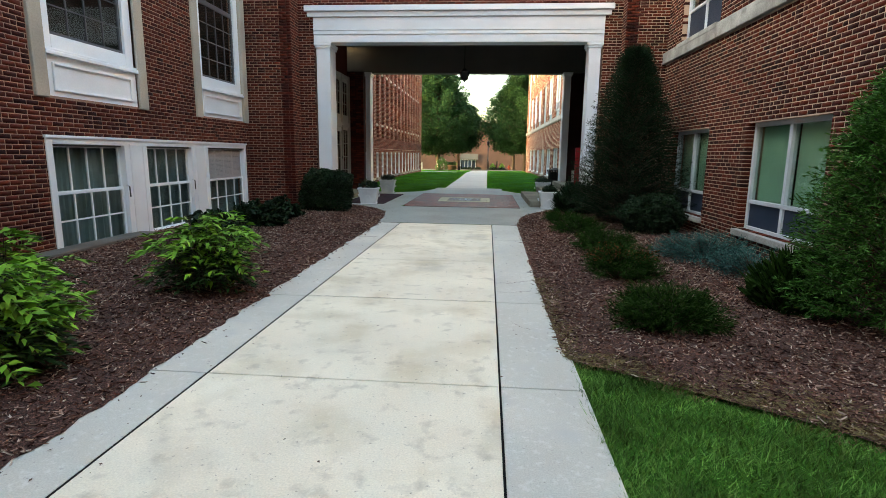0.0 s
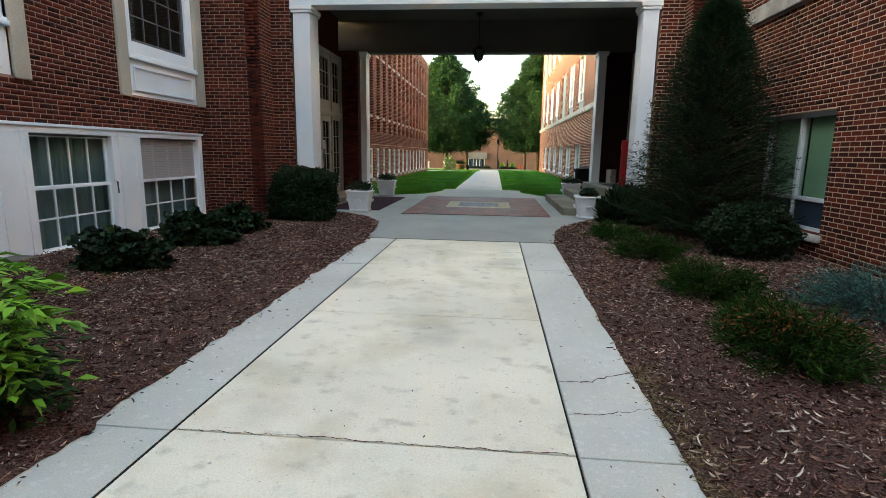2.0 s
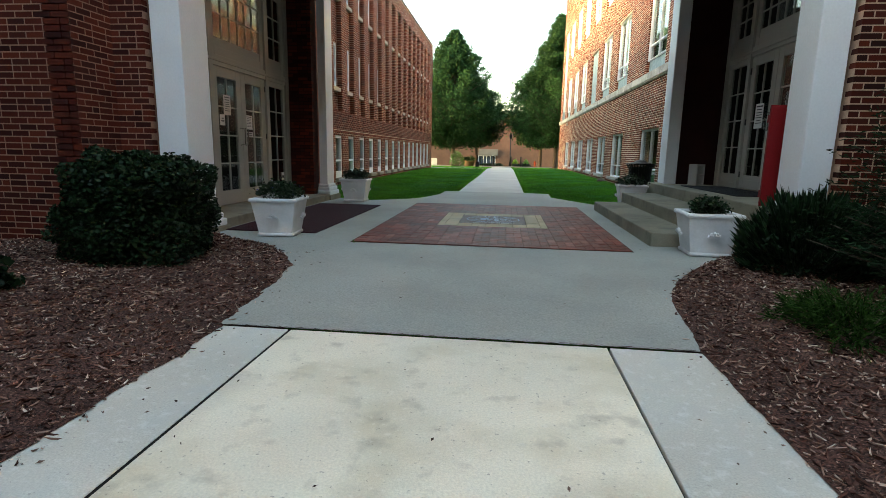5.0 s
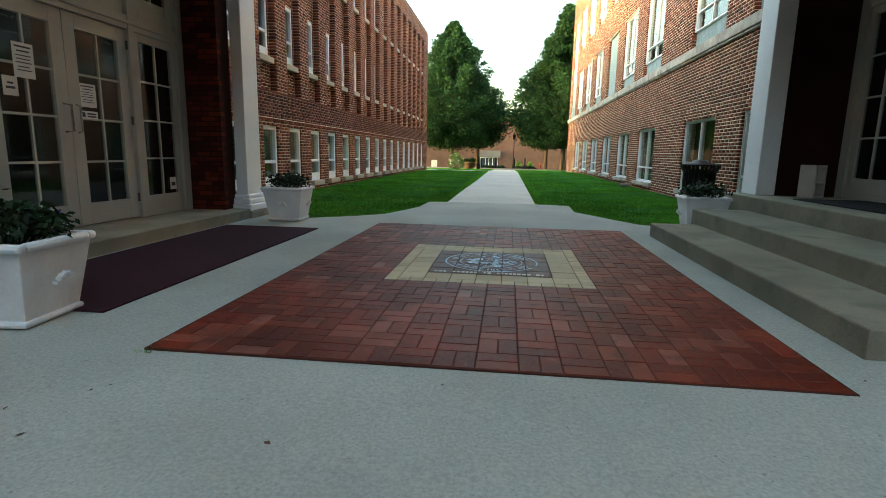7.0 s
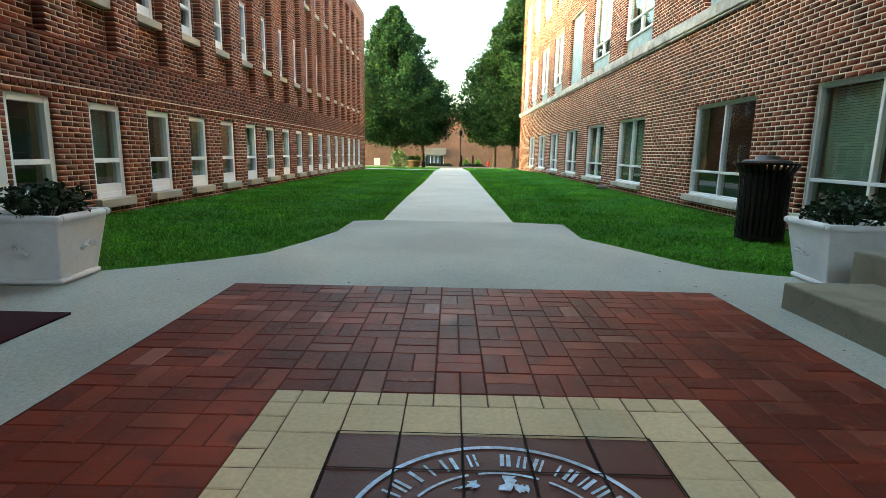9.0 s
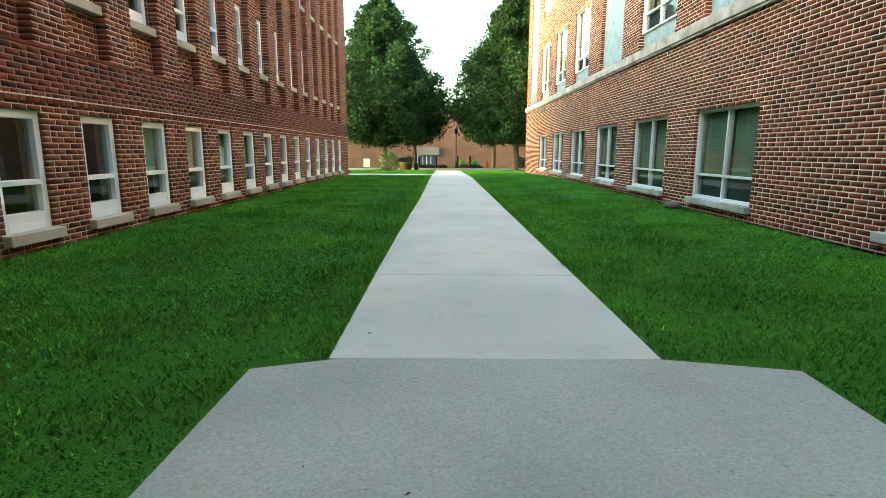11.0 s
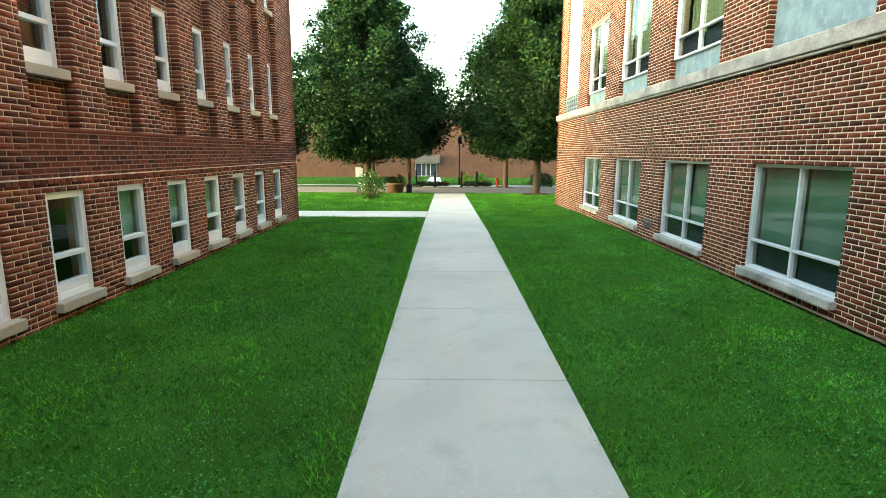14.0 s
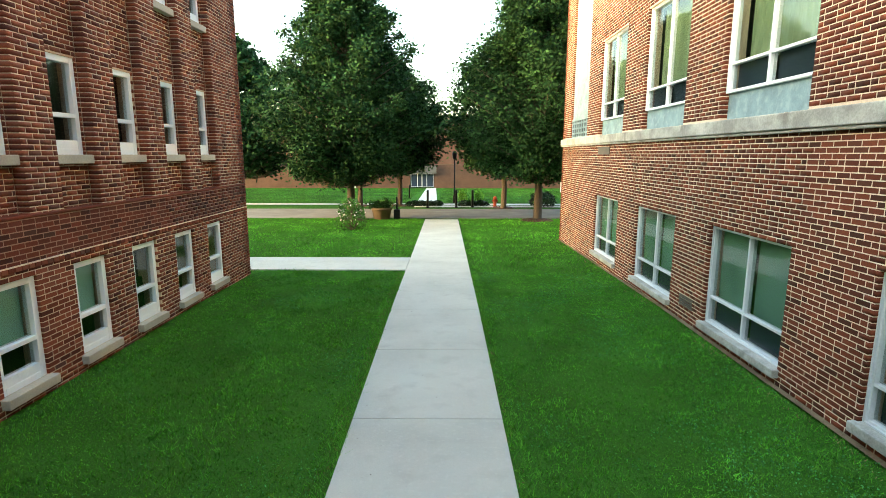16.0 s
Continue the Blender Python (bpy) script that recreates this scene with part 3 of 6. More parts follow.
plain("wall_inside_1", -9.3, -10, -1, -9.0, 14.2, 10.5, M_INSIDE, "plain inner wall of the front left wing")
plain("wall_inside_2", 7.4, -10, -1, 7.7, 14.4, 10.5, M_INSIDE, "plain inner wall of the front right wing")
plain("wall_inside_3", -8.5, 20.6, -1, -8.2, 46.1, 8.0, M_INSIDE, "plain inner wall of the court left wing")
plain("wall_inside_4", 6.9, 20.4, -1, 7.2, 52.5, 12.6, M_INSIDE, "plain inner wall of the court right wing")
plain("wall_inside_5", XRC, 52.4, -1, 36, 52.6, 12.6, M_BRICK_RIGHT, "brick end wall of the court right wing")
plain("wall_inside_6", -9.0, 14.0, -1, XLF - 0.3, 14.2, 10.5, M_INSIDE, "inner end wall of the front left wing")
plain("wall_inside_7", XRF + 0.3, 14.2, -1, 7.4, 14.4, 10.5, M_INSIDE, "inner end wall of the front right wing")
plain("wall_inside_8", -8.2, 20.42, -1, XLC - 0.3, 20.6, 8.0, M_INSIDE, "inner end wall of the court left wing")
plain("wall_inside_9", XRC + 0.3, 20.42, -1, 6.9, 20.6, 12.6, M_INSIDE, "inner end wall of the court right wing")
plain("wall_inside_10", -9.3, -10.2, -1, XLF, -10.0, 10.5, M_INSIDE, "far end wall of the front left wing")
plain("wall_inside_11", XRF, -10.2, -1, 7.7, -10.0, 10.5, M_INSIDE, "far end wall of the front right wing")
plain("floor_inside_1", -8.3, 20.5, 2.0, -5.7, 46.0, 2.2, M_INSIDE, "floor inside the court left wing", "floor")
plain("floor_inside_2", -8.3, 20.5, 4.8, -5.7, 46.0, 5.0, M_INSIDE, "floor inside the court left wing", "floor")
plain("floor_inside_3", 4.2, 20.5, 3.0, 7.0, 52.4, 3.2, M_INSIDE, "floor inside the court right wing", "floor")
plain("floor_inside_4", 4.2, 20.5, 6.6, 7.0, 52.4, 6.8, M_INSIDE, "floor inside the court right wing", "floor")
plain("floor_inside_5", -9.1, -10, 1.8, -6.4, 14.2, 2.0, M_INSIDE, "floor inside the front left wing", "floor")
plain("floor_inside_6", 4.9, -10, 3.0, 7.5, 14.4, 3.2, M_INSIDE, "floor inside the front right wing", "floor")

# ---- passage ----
plain("ceiling", -5.04, 15.3, 5.2, 3.94, 20.2, 5.4, M_CEIL, "pale soffit of the passage with shade put into its paint", "ceiling")
# lobby shells behind the doors, coloured dark to keep the panes black
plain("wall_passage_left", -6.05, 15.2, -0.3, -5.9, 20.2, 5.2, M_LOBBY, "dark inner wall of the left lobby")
plain("wall_passage_left_pier", -5.9, 15.2, -0.3, -4.84, 15.89, 5.2, M_BRICK_DARK, "dark brick pier beside the left doors")
plain("wall_passage_left_head", -5.3, 15.89, 4.085, -4.83, 19.68, 5.2, M_BRICK_DARK, "dark brick over the left doors")
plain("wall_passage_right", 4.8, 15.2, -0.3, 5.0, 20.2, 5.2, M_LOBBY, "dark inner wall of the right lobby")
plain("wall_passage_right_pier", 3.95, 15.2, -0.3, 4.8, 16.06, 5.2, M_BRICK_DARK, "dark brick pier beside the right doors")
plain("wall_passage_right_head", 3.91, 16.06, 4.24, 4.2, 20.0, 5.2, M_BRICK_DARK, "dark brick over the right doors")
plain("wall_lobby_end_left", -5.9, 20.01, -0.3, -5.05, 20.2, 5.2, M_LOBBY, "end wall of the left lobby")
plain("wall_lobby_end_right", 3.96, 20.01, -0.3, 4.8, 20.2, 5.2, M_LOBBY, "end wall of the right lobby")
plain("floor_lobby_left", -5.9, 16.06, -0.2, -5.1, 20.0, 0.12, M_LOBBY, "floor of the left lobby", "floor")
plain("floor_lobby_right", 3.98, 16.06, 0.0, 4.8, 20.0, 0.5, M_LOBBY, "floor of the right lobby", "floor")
plain("wall_connector_rear", -5.5, 20.22, 5.2, 4.0, 20.4, 9.5, M_BRICK_DARK, "brick rear wall of the connector")
plain("beam_rear", -5.0, 20.02, 4.29, 3.9, 20.4, 5.2, M_CEIL, "pale beam at the rear of the passage with shade put into its paint", "beam")
# joints take the same darkened red, so shade hides them
make_wall("wall_return_left", (-5.05, 19.68), (1, 0), (0, -1), 0.79, -0.2, 4.29, [], M_BRICK_DARK, M_BRICK_DARK1, M_RETURN_SHADED, "dark brick return wall at the left entrance, joints darkened for shade", seed=51, near=(0, 1, -0.2, 5))
plain("wall_return_right", 3.1, 20.0, 0.3, 3.95, 20.3, 4.285, M_RETURN_SHADED, "red return wall at the right entrance, colour darkened for shade")
en = thing("entablature", "white painted moulded entablature over the passage", "trim", kind="structure")
for nm, e, z0, z1 in (("architrave", 0.0, 4.32, 4.52), ("fillet", 0.02, 4.52, 4.62), ("frieze", 0.03, 4.62, 4.95), ("bed_moulding", 0.08, 4.95, 5.08), ("cornice", 0.14, 5.08, 5.22)):
    part(nm, Shape().box(-4.52 - e, 14.88 - e, z0, 3.18 + e, 15.3, z1 - 0.001), M_WHITE, en, bevel=0.012)
for nm, x0, x1, y0, y1, zb in (("pilaster", -4.40, -4.03, 14.9, 15.45, 0.06), ("pilaster", 2.77, 3.07, 14.9, 15.35, 0.0), ("pilaster", -4.24, -4.07, 19.98, 20.42, 0.1), ("pilaster", 2.86, 3.09, 19.98, 20.42, 0.525)):
    p = thing(nm, "white painted square pilaster with moulded base and capital", "pilaster", "passage pilasters", kind="structure")
    part("shaft", Shape().box(x0, y0, zb, x1, y1, 4.2), M_WHITE, p, bevel=0.01)
    if zb < 0.4:
        part("plinth", Shape().box(x0 - 0.11, y0 - 0.11, -0.1, x1 + 0.11, y1 + 0.11, zb + 0.005), M_STEP, p, "concrete plinth", bevel=0.01)
        part("base", Shape().box(x0 - 0.09, y0 - 0.09, zb + 0.005, x1 + 0.09, y1 + 0.09, zb + 0.1).box(x0 - 0.06, y0 - 0.06, zb + 0.1, x1 + 0.06, y1 + 0.06, zb + 0.18).box(x0 - 0.03, y0 - 0.03, zb + 0.18, x1 + 0.03, y1 + 0.03, zb + 0.24), M_WHITE, p, bevel=0.02)
    part("capital", Shape().box(x0 - 0.03, y0 - 0.03, 4.18, x1 + 0.03, y1 + 0.03, 4.24).box(x0 - 0.05, y0 - 0.05, 4.24, x1 + 0.05, y1 + 0.05, 4.315), M_WHITE, p, bevel=0.01)
st = thing("entrance_steps", "worn concrete entrance steps with wide treads", "steps", kind="structure")
part("step", Shape().box(1.47, 15.42, -0.05, 2.05, 19.55, 0.168), M_STEP, st, bevel=0.015)
part("step", Shape().box(2.02, 15.41, -0.05, 2.68, 19.75, 0.345), M_STEP, st, bevel=0.015)
part("landing", Shape().box(2.66, 15.40, -0.05, 3.98, 20.45, 0.525), M_STEP, st, bevel=0.015)
obj("door_step", Shape().box(-5.1, 15.4, -0.05, -4.0, 20.4, 0.14), M_STEP, kind="structure", label="low concrete step before the left doors", category="step", bevel=0.012)
obj("wall_ledge_1", Shape().box(XRF - 0.09, Y0, 3.68, XRF + 0.2, 14.45, 3.95), M_LEDGE, kind="structure", label="weathered limestone string course", category="ledge", bevel=0.015)
obj("wall_ledge_2", Shape().box(XRC - 0.06, RC0, 3.235, XRC + 0.2, RC0 + RC_LEN, 3.28).box(XRC - 0.09, RC0, 3.28, XRC + 0.2, RC0 + RC_LEN, 3.49), M_LEDGE, kind="structure", label="weathered limestone string course", category="ledge", bevel=0.015)

# ---- windows ----
def frame_shape(o, u, n, s0, s1, z0, z1, w, d0, d1, bars_s=(), bars_z=()):
    """Flat frame with upright and level bars: (position, width)."""
    sh = Shape()
    def bx(a, b, lo, hi):
        sh.box(*to_world(o, u, n, a, d0, lo), *to_world(o, u, n, b, d1, hi))
    bx(s0, s0 + w, z0, z1), bx(s1 - w, s1, z0, z1)
    bx(s0 + w, s1 - w, z0, z0 + w), bx(s0 + w, s1 - w, z1 - w, z1)
    for p, ww in bars_s:
        bx(p - ww / 2, p + ww / 2, z0 + w, z1 - w)
    for p, ww in bars_z:
        bx(s0 + w, s1 - w, p - ww / 2, p + ww / 2)
    return sh


def local_box(o, u, n, s0, s1, d0, d1, z0, z1, sh=None):
    sh = sh or Shape()
    return sh.box(*to_world(o, u, n, s0, d0, z0), *to_world(o, u, n, s1, d1, z1))


def pane(parent, o, u, n, s0, s1, z0, z1, d):
    ob = part("pane", local_box(o, u, n, s0, s1, d - 0.004, d + 0.004, z0, z1), M_GLASS, parent)
    ob.visible_shadow = False
    return ob


def slats(parent, o, u, n, s0, s1, z0, z1, d, mat, pitch=0.03):
    sh = Shape()
    for i in range(int((z1 - z0) / pitch)):
        z = z0 + i * pitch
        a, b = to_world(o, u, n, s0, d, z), to_world(o, u, n, s1, d, z)
        c, e = to_world(o, u, n, s1, d - 0.014, z + pitch * 0.9), to_world(o, u, n, s0, d - 0.014, z + pitch * 0.9)
        sh.quad(a, b, c, e)
    return part("blind", sh, mat, parent)


def curtain(parent, o, u, n, s0, s1, z0, z1, d, mat):
    k = int((s1 - s0) / 0.025)
    lo, hi = [], []
    for i in range(k + 1):
        s = s0 + (s1 - s0) * i / k
        dd = d + 0.03 * math.sin(i * 0.9) + 0.01 * math.sin(i * 2.3)
        lo.append(to_world(o, u, n, s, dd, z0)), hi.append(to_world(o, u, n, s, dd, z1))
    sh = Shape()
    for i in range(k):
        sh.quad(lo[i], lo[i + 1], hi[i + 1], hi[i])
    return part("curtain", sh, mat, parent)


M_CURTAIN_G = material("green_curtain", (0.30, 0.38, 0.24), 0.9, grain=0.1, stretch=(1, 1, 0.2))
WIN = [0]
def window(label, group):
    WIN[0] += 1
    return thing("window_%d" % WIN[0], label, "window", group, kind="structure")


def court_right_window(far, z0, z1, blind, upper=False):
    o, u, n = (XRC, 0.0), (0, 1), (-1, 0)
    s0, s1 = far - 2.05, far
    w = window("aluminium window with two tall panes over two low panes" + (", blue-green panel under it" if upper else ""), "court right windows")
    zb = z0
    if upper:
        zb = z0 + 0.41
        part("spandrel_panel", local_box(o, u, n, s0, s1, -0.16, -0.1, z0, zb), M_SPANDREL, w, "blue-green spandrel panel")
    zm = zb + (0.44 if upper else (z1 - zb) * 0.27)
    part("window_frame", frame_shape(o, u, n, s0, s1, zb, z1, 0.05, -0.17, -0.07, [((s0 + s1) / 2, 0.045)], [(zm, 0.04)]), M_ALU if not upper else M_WHITE, w, bevel=0.006)
    part("outer_trim", frame_shape(o, u, n, s0 + 0.002, s1 - 0.002, zb + 0.002, z1 - 0.002, 0.022, -0.07, -0.045), M_ALU if not upper else M_WHITE, w, bevel=0.004)
    if upper:
        curtain(w, o, u, n, s0 + 0.06, s1 - 0.06, zm, z1, -0.35, M_CURTAIN_G)
    mid = (s0 + s1) / 2
    for a, b in ((s0 + 0.06, mid - 0.035), (mid + 0.035, s1 - 0.06)):
        pane(w, o, u, n, a, b, zm + 0.025, z1 - 0.06, -0.12)
        pane(w, o, u, n, a, b, zb + 0.06, zm - 0.025, -0.12)
        part("lower_screen", local_box(o, u, n, a, b, -0.2, -0.19, zb + 0.02, zm), M_NAVY, w)
        if blind:
            slats(w, o, u, n, a, b, zm, z1 - 0.05, -0.2, M_BLIND, 0.032)
    if not upper:
        part("window_sill", local_box(o, u, n, s0 - 0.03, s1 + 0.03, -0.2, 0.09, z0 - 0.11, z0 + 0.005), M_LEDGE, w, bevel=0.012)
    return w


for i, f in enumerate(RC_FAR):
    court_right_window(f, 0.22, 1.84, i != 6)
    if i == 3:
        w = window("blue-green panel that fills a window bay", "court right windows")
        part("spandrel_panel", local_box((XRC, 0), (0, 1), (-1, 0), f - 2.05, f, -0.16, -0.1, 3.49, 6.0), M_SPANDREL, w)
    else:
        court_right_window(f, 3.49, 6.0, 0, True)
    court_right_window(f, 7.3, 9.6, 0, True)
w = window("pale panel strip with a vent at its foot", "court right windows")
part("spandrel_panel", local_box((XRC, 0), (0, 1), (-1, 0), 49.3, 51.4, -0.14, -0.06, 3.49, 9.6), M_SPANDREL, w)
part("vent_frame", frame_shape((XRC, 0), (0, 1), (-1, 0), 49.3, 51.4, 3.5, 4.12, 0.05, -0.06, -0.03, [(49.3 + 0.3 * i, 0.06) for i in range(1, 7)], [(3.66, 0.05), (3.82, 0.05), (3.98, 0.05)]), M_SPANDREL, w)
part("vent_backing", local_box((XRC, 0), (0, 1), (-1, 0), 49.34, 51.36, -0.06, -0.055, 3.54, 4.08), M_NAVY, w)


def court_left_window(y0, z0, z1, x, blind, sill_w):
    o, u, n = (x, 0.0), (0, 1), (1, 0)
    s0, s1 = y0, y0 + LC_W
    w = window("narrow white window with a tall pane over a hopper pane", "court left windows")
    zm = z0 + 0.06 + (z1 - z0) * 0.36
    part("window_frame", frame_shape(o, u, n, s0, s1, z0, z1, 0.085, -0.15, -0.035, [], [(zm, 0.06)]), M_WHITE, w, bevel=0.006)
    part("apron", local_box(o, u, n, s0 + 0.07, s1 - 0.07, -0.14, -0.04, z0 + 0.05, z0 + 0.2), M_WHITE, w)
    pane(w, o, u, n, s0 + 0.07, s1 - 0.07, zm + 0.03, z1 - 0.07, -0.1)
    pane(w, o, u, n, s0 + 0.07, s1 - 0.07, z0 + 0.2, zm - 0.03, -0.1)
    if blind:
        slats(w, o, u, n, s0 + 0.05, s1 - 0.05, zm, z1 - 0.05, -0.21, blind, 0.032)
    part("window_sill", local_box(o, u, n, s0 - sill_w, s1 + sill_w, -0.2, 0.1, z0 - 0.12, z0 + 0.004), M_STONE, w, bevel=0.012)


LC_BLIND = {1: M_BLIND, 5: M_BLIND_P, 6: M_BLIND_P, 7: M_BLIND_P, 8: M_BLIND_P, 11: M_BLIND_P, 12: M_BLIND_P, 13: M_BLIND_P}
for i, a in enumerate(LC_WIN):
    court_left_window(a, 0.2, 1.5, XLC, LC_BLIND.get(i), 0.05)
    court_left_window(a, 2.95, 4.27, XLC - 0.13, 0, 0.03)
    court_left_window(a, 5.6, 7.0, XLC - 0.13, 0, 0.03)


def front_right_window(s0, s1, z0, z1, green):
    o, u, n = (XRF, 0.0), (0, 1), (-1, 0)
    w = window("aluminium window with green blind and dark lower panels", "front right windows")
    zm, mid = z0 + (z1 - z0) * 0.27, (s0 + s1) / 2
    part("window_frame", frame_shape(o, u, n, s0, s1, z0, z1, 0.07, -0.2, -0.1, [(mid, 0.08)], [(zm, 0.06)]), M_ALU, w, bevel=0.006)
    for a, b in ((s0 + 0.07, mid - 0.04), (mid + 0.04, s1 - 0.07)):
        pane(w, o, u, n, a, b, zm + 0.03, z1 - 0.07, -0.15)
        part("lower_panel", local_box(o, u, n, a, b, -0.18, -0.13, z0 + 0.07, zm - 0.03), M_NAVY, w)
        if green:
            part("blind", local_box(o, u, n, a, b, -0.25, -0.23, zm - 0.05, z1 - 0.03), M_BLIND_G, w)
    part("window_sill", local_box(o, u, n, s0 - 0.04, s1 + 0.04, -0.25, 0.1, z0 - 0.1, z0 + 0.004), M_LEDGE, w, bevel=0.012)


front_right_window(7.62, 9.8, 0.25, 2.02, True)
front_right_window(11.4, 13.4, 0.25, 2.02, True)
front_right_window(11.4, 13.45, 3.97, 6.4, False)
front_right_window(7.62, 9.8, 3.97, 6.4, False)

# ---- entrances ----
def lite(parent, o, u, n, s0, s1, z0, z1, cols, rows, d, mat, bar=0.022, name="muntin_grid"):
    """Glazing with a muntin grid: each pane a part."""
    sh = Shape()
    for i in range(1, cols):
        p = s0 + (s1 - s0) * i / cols
        local_box(o, u, n, p - bar / 2, p + bar / 2, d - 0.012, d + 0.016, z0, z1, sh)
    for j in range(1, rows):
        p = z0 + (z1 - z0) * j / rows
        local_box(o, u, n, s0, s1, d - 0.010, d + 0.013, p - bar / 2, p + bar / 2, sh)
    if sh.v:
        part(name, sh, mat, parent)
    for i in range(cols):
        for j in range(rows):
            pane(parent, o, u, n, s0 + (s1 - s0) * i / cols + bar / 2, s0 + (s1 - s0) * (i + 1) / cols - bar / 2, z0 + (z1 - z0) * j / rows + bar / 2, z0 + (z1 - z0) * (j + 1) / rows - bar / 2, d)


def pull(parent, o, u, n, s, z0, z1, d, out=0.07, side=0.0):
    pts = [to_world(o, u, n, s, d, z0), to_world(o, u, n, s + side * 0.3, d + out, z0 + 0.01), to_world(o, u, n, s + side * 0.3, d + out, z1 - 0.01), to_world(o, u, n, s, d, z1)]
    part("door_handle", Shape().tube(pts, 0.011, 8), M_CHROME, parent, "chrome pull handle", smooth=True)


def double_door(name, o, u, n, zb, zh, ztop, label):
    ent = thing(name, label, "door", "passage entrances", kind="structure")
    Y = (16.15, 17.05, 17.14, 18.04, 18.06, 18.96, 19.05, 19.93)
    fr = Shape()
    for a, b in ((16.05, 16.2), (17.04, 17.145), (18.955, 19.06), (19.85, 20.0)):
        local_box(o, u, n, a, b, -0.02, 0.07, zb, ztop, fr)
    local_box(o, u, n, 16.2, 19.85, -0.02, 0.06, zh, zh + 0.16, fr)
    local_box(o, u, n, 16.2, 19.85, -0.02, 0.05, ztop - 0.12, ztop, fr)
    local_box(o, u, n, 16.2, 19.85, -0.02, 0.085, zh + 0.06, zh + 0.1, fr)
    part("door_frame", fr, M_DOOR, ent, bevel=0.006)
    # side lights and transom lights
    for a, b in ((16.2, 17.04), (19.06, 19.85)):
        sd = part("side_light", frame_shape(o, u, n, a, b, zb, zh, 0.09, -0.015, 0.035), M_DOOR, ent, bevel=0.005)
        part("kick_panel", local_box(o, u, n, a + 0.08, b - 0.08, -0.01, 0.025, zb + 0.05, zb + 0.25), M_DOOR, sd, bevel=0.004)
        lite(sd, o, u, n, a + 0.09, b - 0.09, zb + 0.25, zh - 0.09, 2, 4, 0.012, M_DOOR)
    for a, b, c in ((16.2, 17.04, 2), (17.145, 18.955, 6), (19.06, 19.85, 2)):
        tl = part("transom_light", frame_shape(o, u, n, a, b, zh + 0.16, ztop - 0.12, 0.13, -0.015, 0.03), M_DOOR, ent, bevel=0.005)
        lite(tl, o, u, n, a + 0.13, b - 0.13, zh + 0.42, ztop - 0.24, c, 3, 0.01, M_DOOR)
        part("apron_panel", local_box(o, u, n, a + 0.1, b - 0.1, -0.01, 0.02, zh + 0.2, zh + 0.42), M_DOOR, tl)
    for k, (a, b) in enumerate(((17.15, 18.045), (18.055, 18.95))):
        dl = part("door_leaf", frame_shape(o, u, n, a, b, zb + 0.015, zh - 0.005, 0.15, -0.02, 0.03), M_DOOR, ent, bevel=0.004)
        part("bottom_rail", local_box(o, u, n, a + 0.14, b - 0.14, -0.018, 0.028, zb + 0.1, zb + 0.24), M_DOOR, dl)
        lite(dl, o, u, n, a + 0.15, b - 0.15, zb + 0.235, zh - 0.155, 2, 4, 0.008, M_DOOR)
        pull(dl, o, u, n, b - 0.08 if k == 0 else a + 0.08, zb + 0.98, zb + 1.26, 0.03, side=(-0.1 if k else 0.1))
        for z in (0.2, 1.1, 1.95):
            part("hinge", local_box(o, u, n, (a - 0.012) if k == 0 else (b - 0.012), (a + 0.012) if k == 0 else (b + 0.012), 0.02, 0.05, zb + z, zb + z + 0.1), M_STEEL, dl)
    return ent


M_CHROME = material("chrome", (0.62, 0.62, 0.62), 0.18, metal=1.0, grain=0, stain=0, bump=0, spec=0.5)
M_STEEL = material("dark_steel", (0.10, 0.10, 0.10), 0.5, metal=0.7, grain=0.1, stain=0.1, bump=0.05)
M_PAPER = material("paper", (0.72, 0.71, 0.70), 0.8, grain=0.02, stain=0.03, bump=0)
M_INK = material("ink", (0.06, 0.055, 0.07), 0.8, grain=0, stain=0, bump=0)
M_MAT = material("door_mat", (0.038, 0.011, 0.018), 0.98, grain=0.4, scale=220, stain=0.25, bump=0.9, bump_scale=260)
M_MAT_DARK = material("dark_mat", (0.025, 0.025, 0.028), 0.98, grain=0.4, scale=220, stain=0.2, bump=0.9, bump_scale=260)
M_RED = material("red_board", (0.20, 0.010, 0.012), 0.6, grain=0.08, stain=0.15, bump=0.1)
M_BLOCK = material("concrete_block", (0.42, 0.40, 0.37), 0.95, grain=0.2, scale=120, bump=0.5, bump_scale=200)
M_IRON = material("black_iron", (0.012, 0.012, 0.013), 0.45, metal=0.3, grain=0.1, stain=0.1, bump=0.1)
M_PLANTER = material("planter_paint", (0.74, 0.75, 0.76), 0.5, grain=0.04, stain=0.12, stain_scale=4, bump=0.12, bump_scale=40)
M_POTSOIL = material("potting_soil", (0.03, 0.022, 0.016), 0.95, grain=0.4, bump=0.8, bump_scale=90)

DL = ((-4.81, -0.33), (0, 1), (1, 0))
DR = ((3.88, 0.0), (0, 1), (-1, 0))
double_door("door_1", *DL, 0.14, 2.315, 4.09, "cream painted glazed double doors with side and transom lights")
double_door("door_2", *DR, 0.525, 2.76, 4.25, "cream painted glazed double doors over the steps")


def notice(o, u, n, s0, s1, z0, z1, d, lean, bars, label, name="notice"):
    w, h = s1 - s0, z1 - z0
    ob = thing(name, label, "notice", "door notices")
    a, b = to_world(o, u, n, s0, d, z0), to_world(o, u, n, s1, d + 0.002, z1)
    part("sheet", Shape().box(*a, *b), M_PAPER, ob)
    for k, (p, q, zz, hh) in enumerate(bars):
        part("print_bar", local_box(o, u, n, s0 + w * p, s0 + w * q, d + 0.002, d + 0.004, z0 + h * zz, z0 + h * (zz + hh)), M_INK, ob)
    return ob


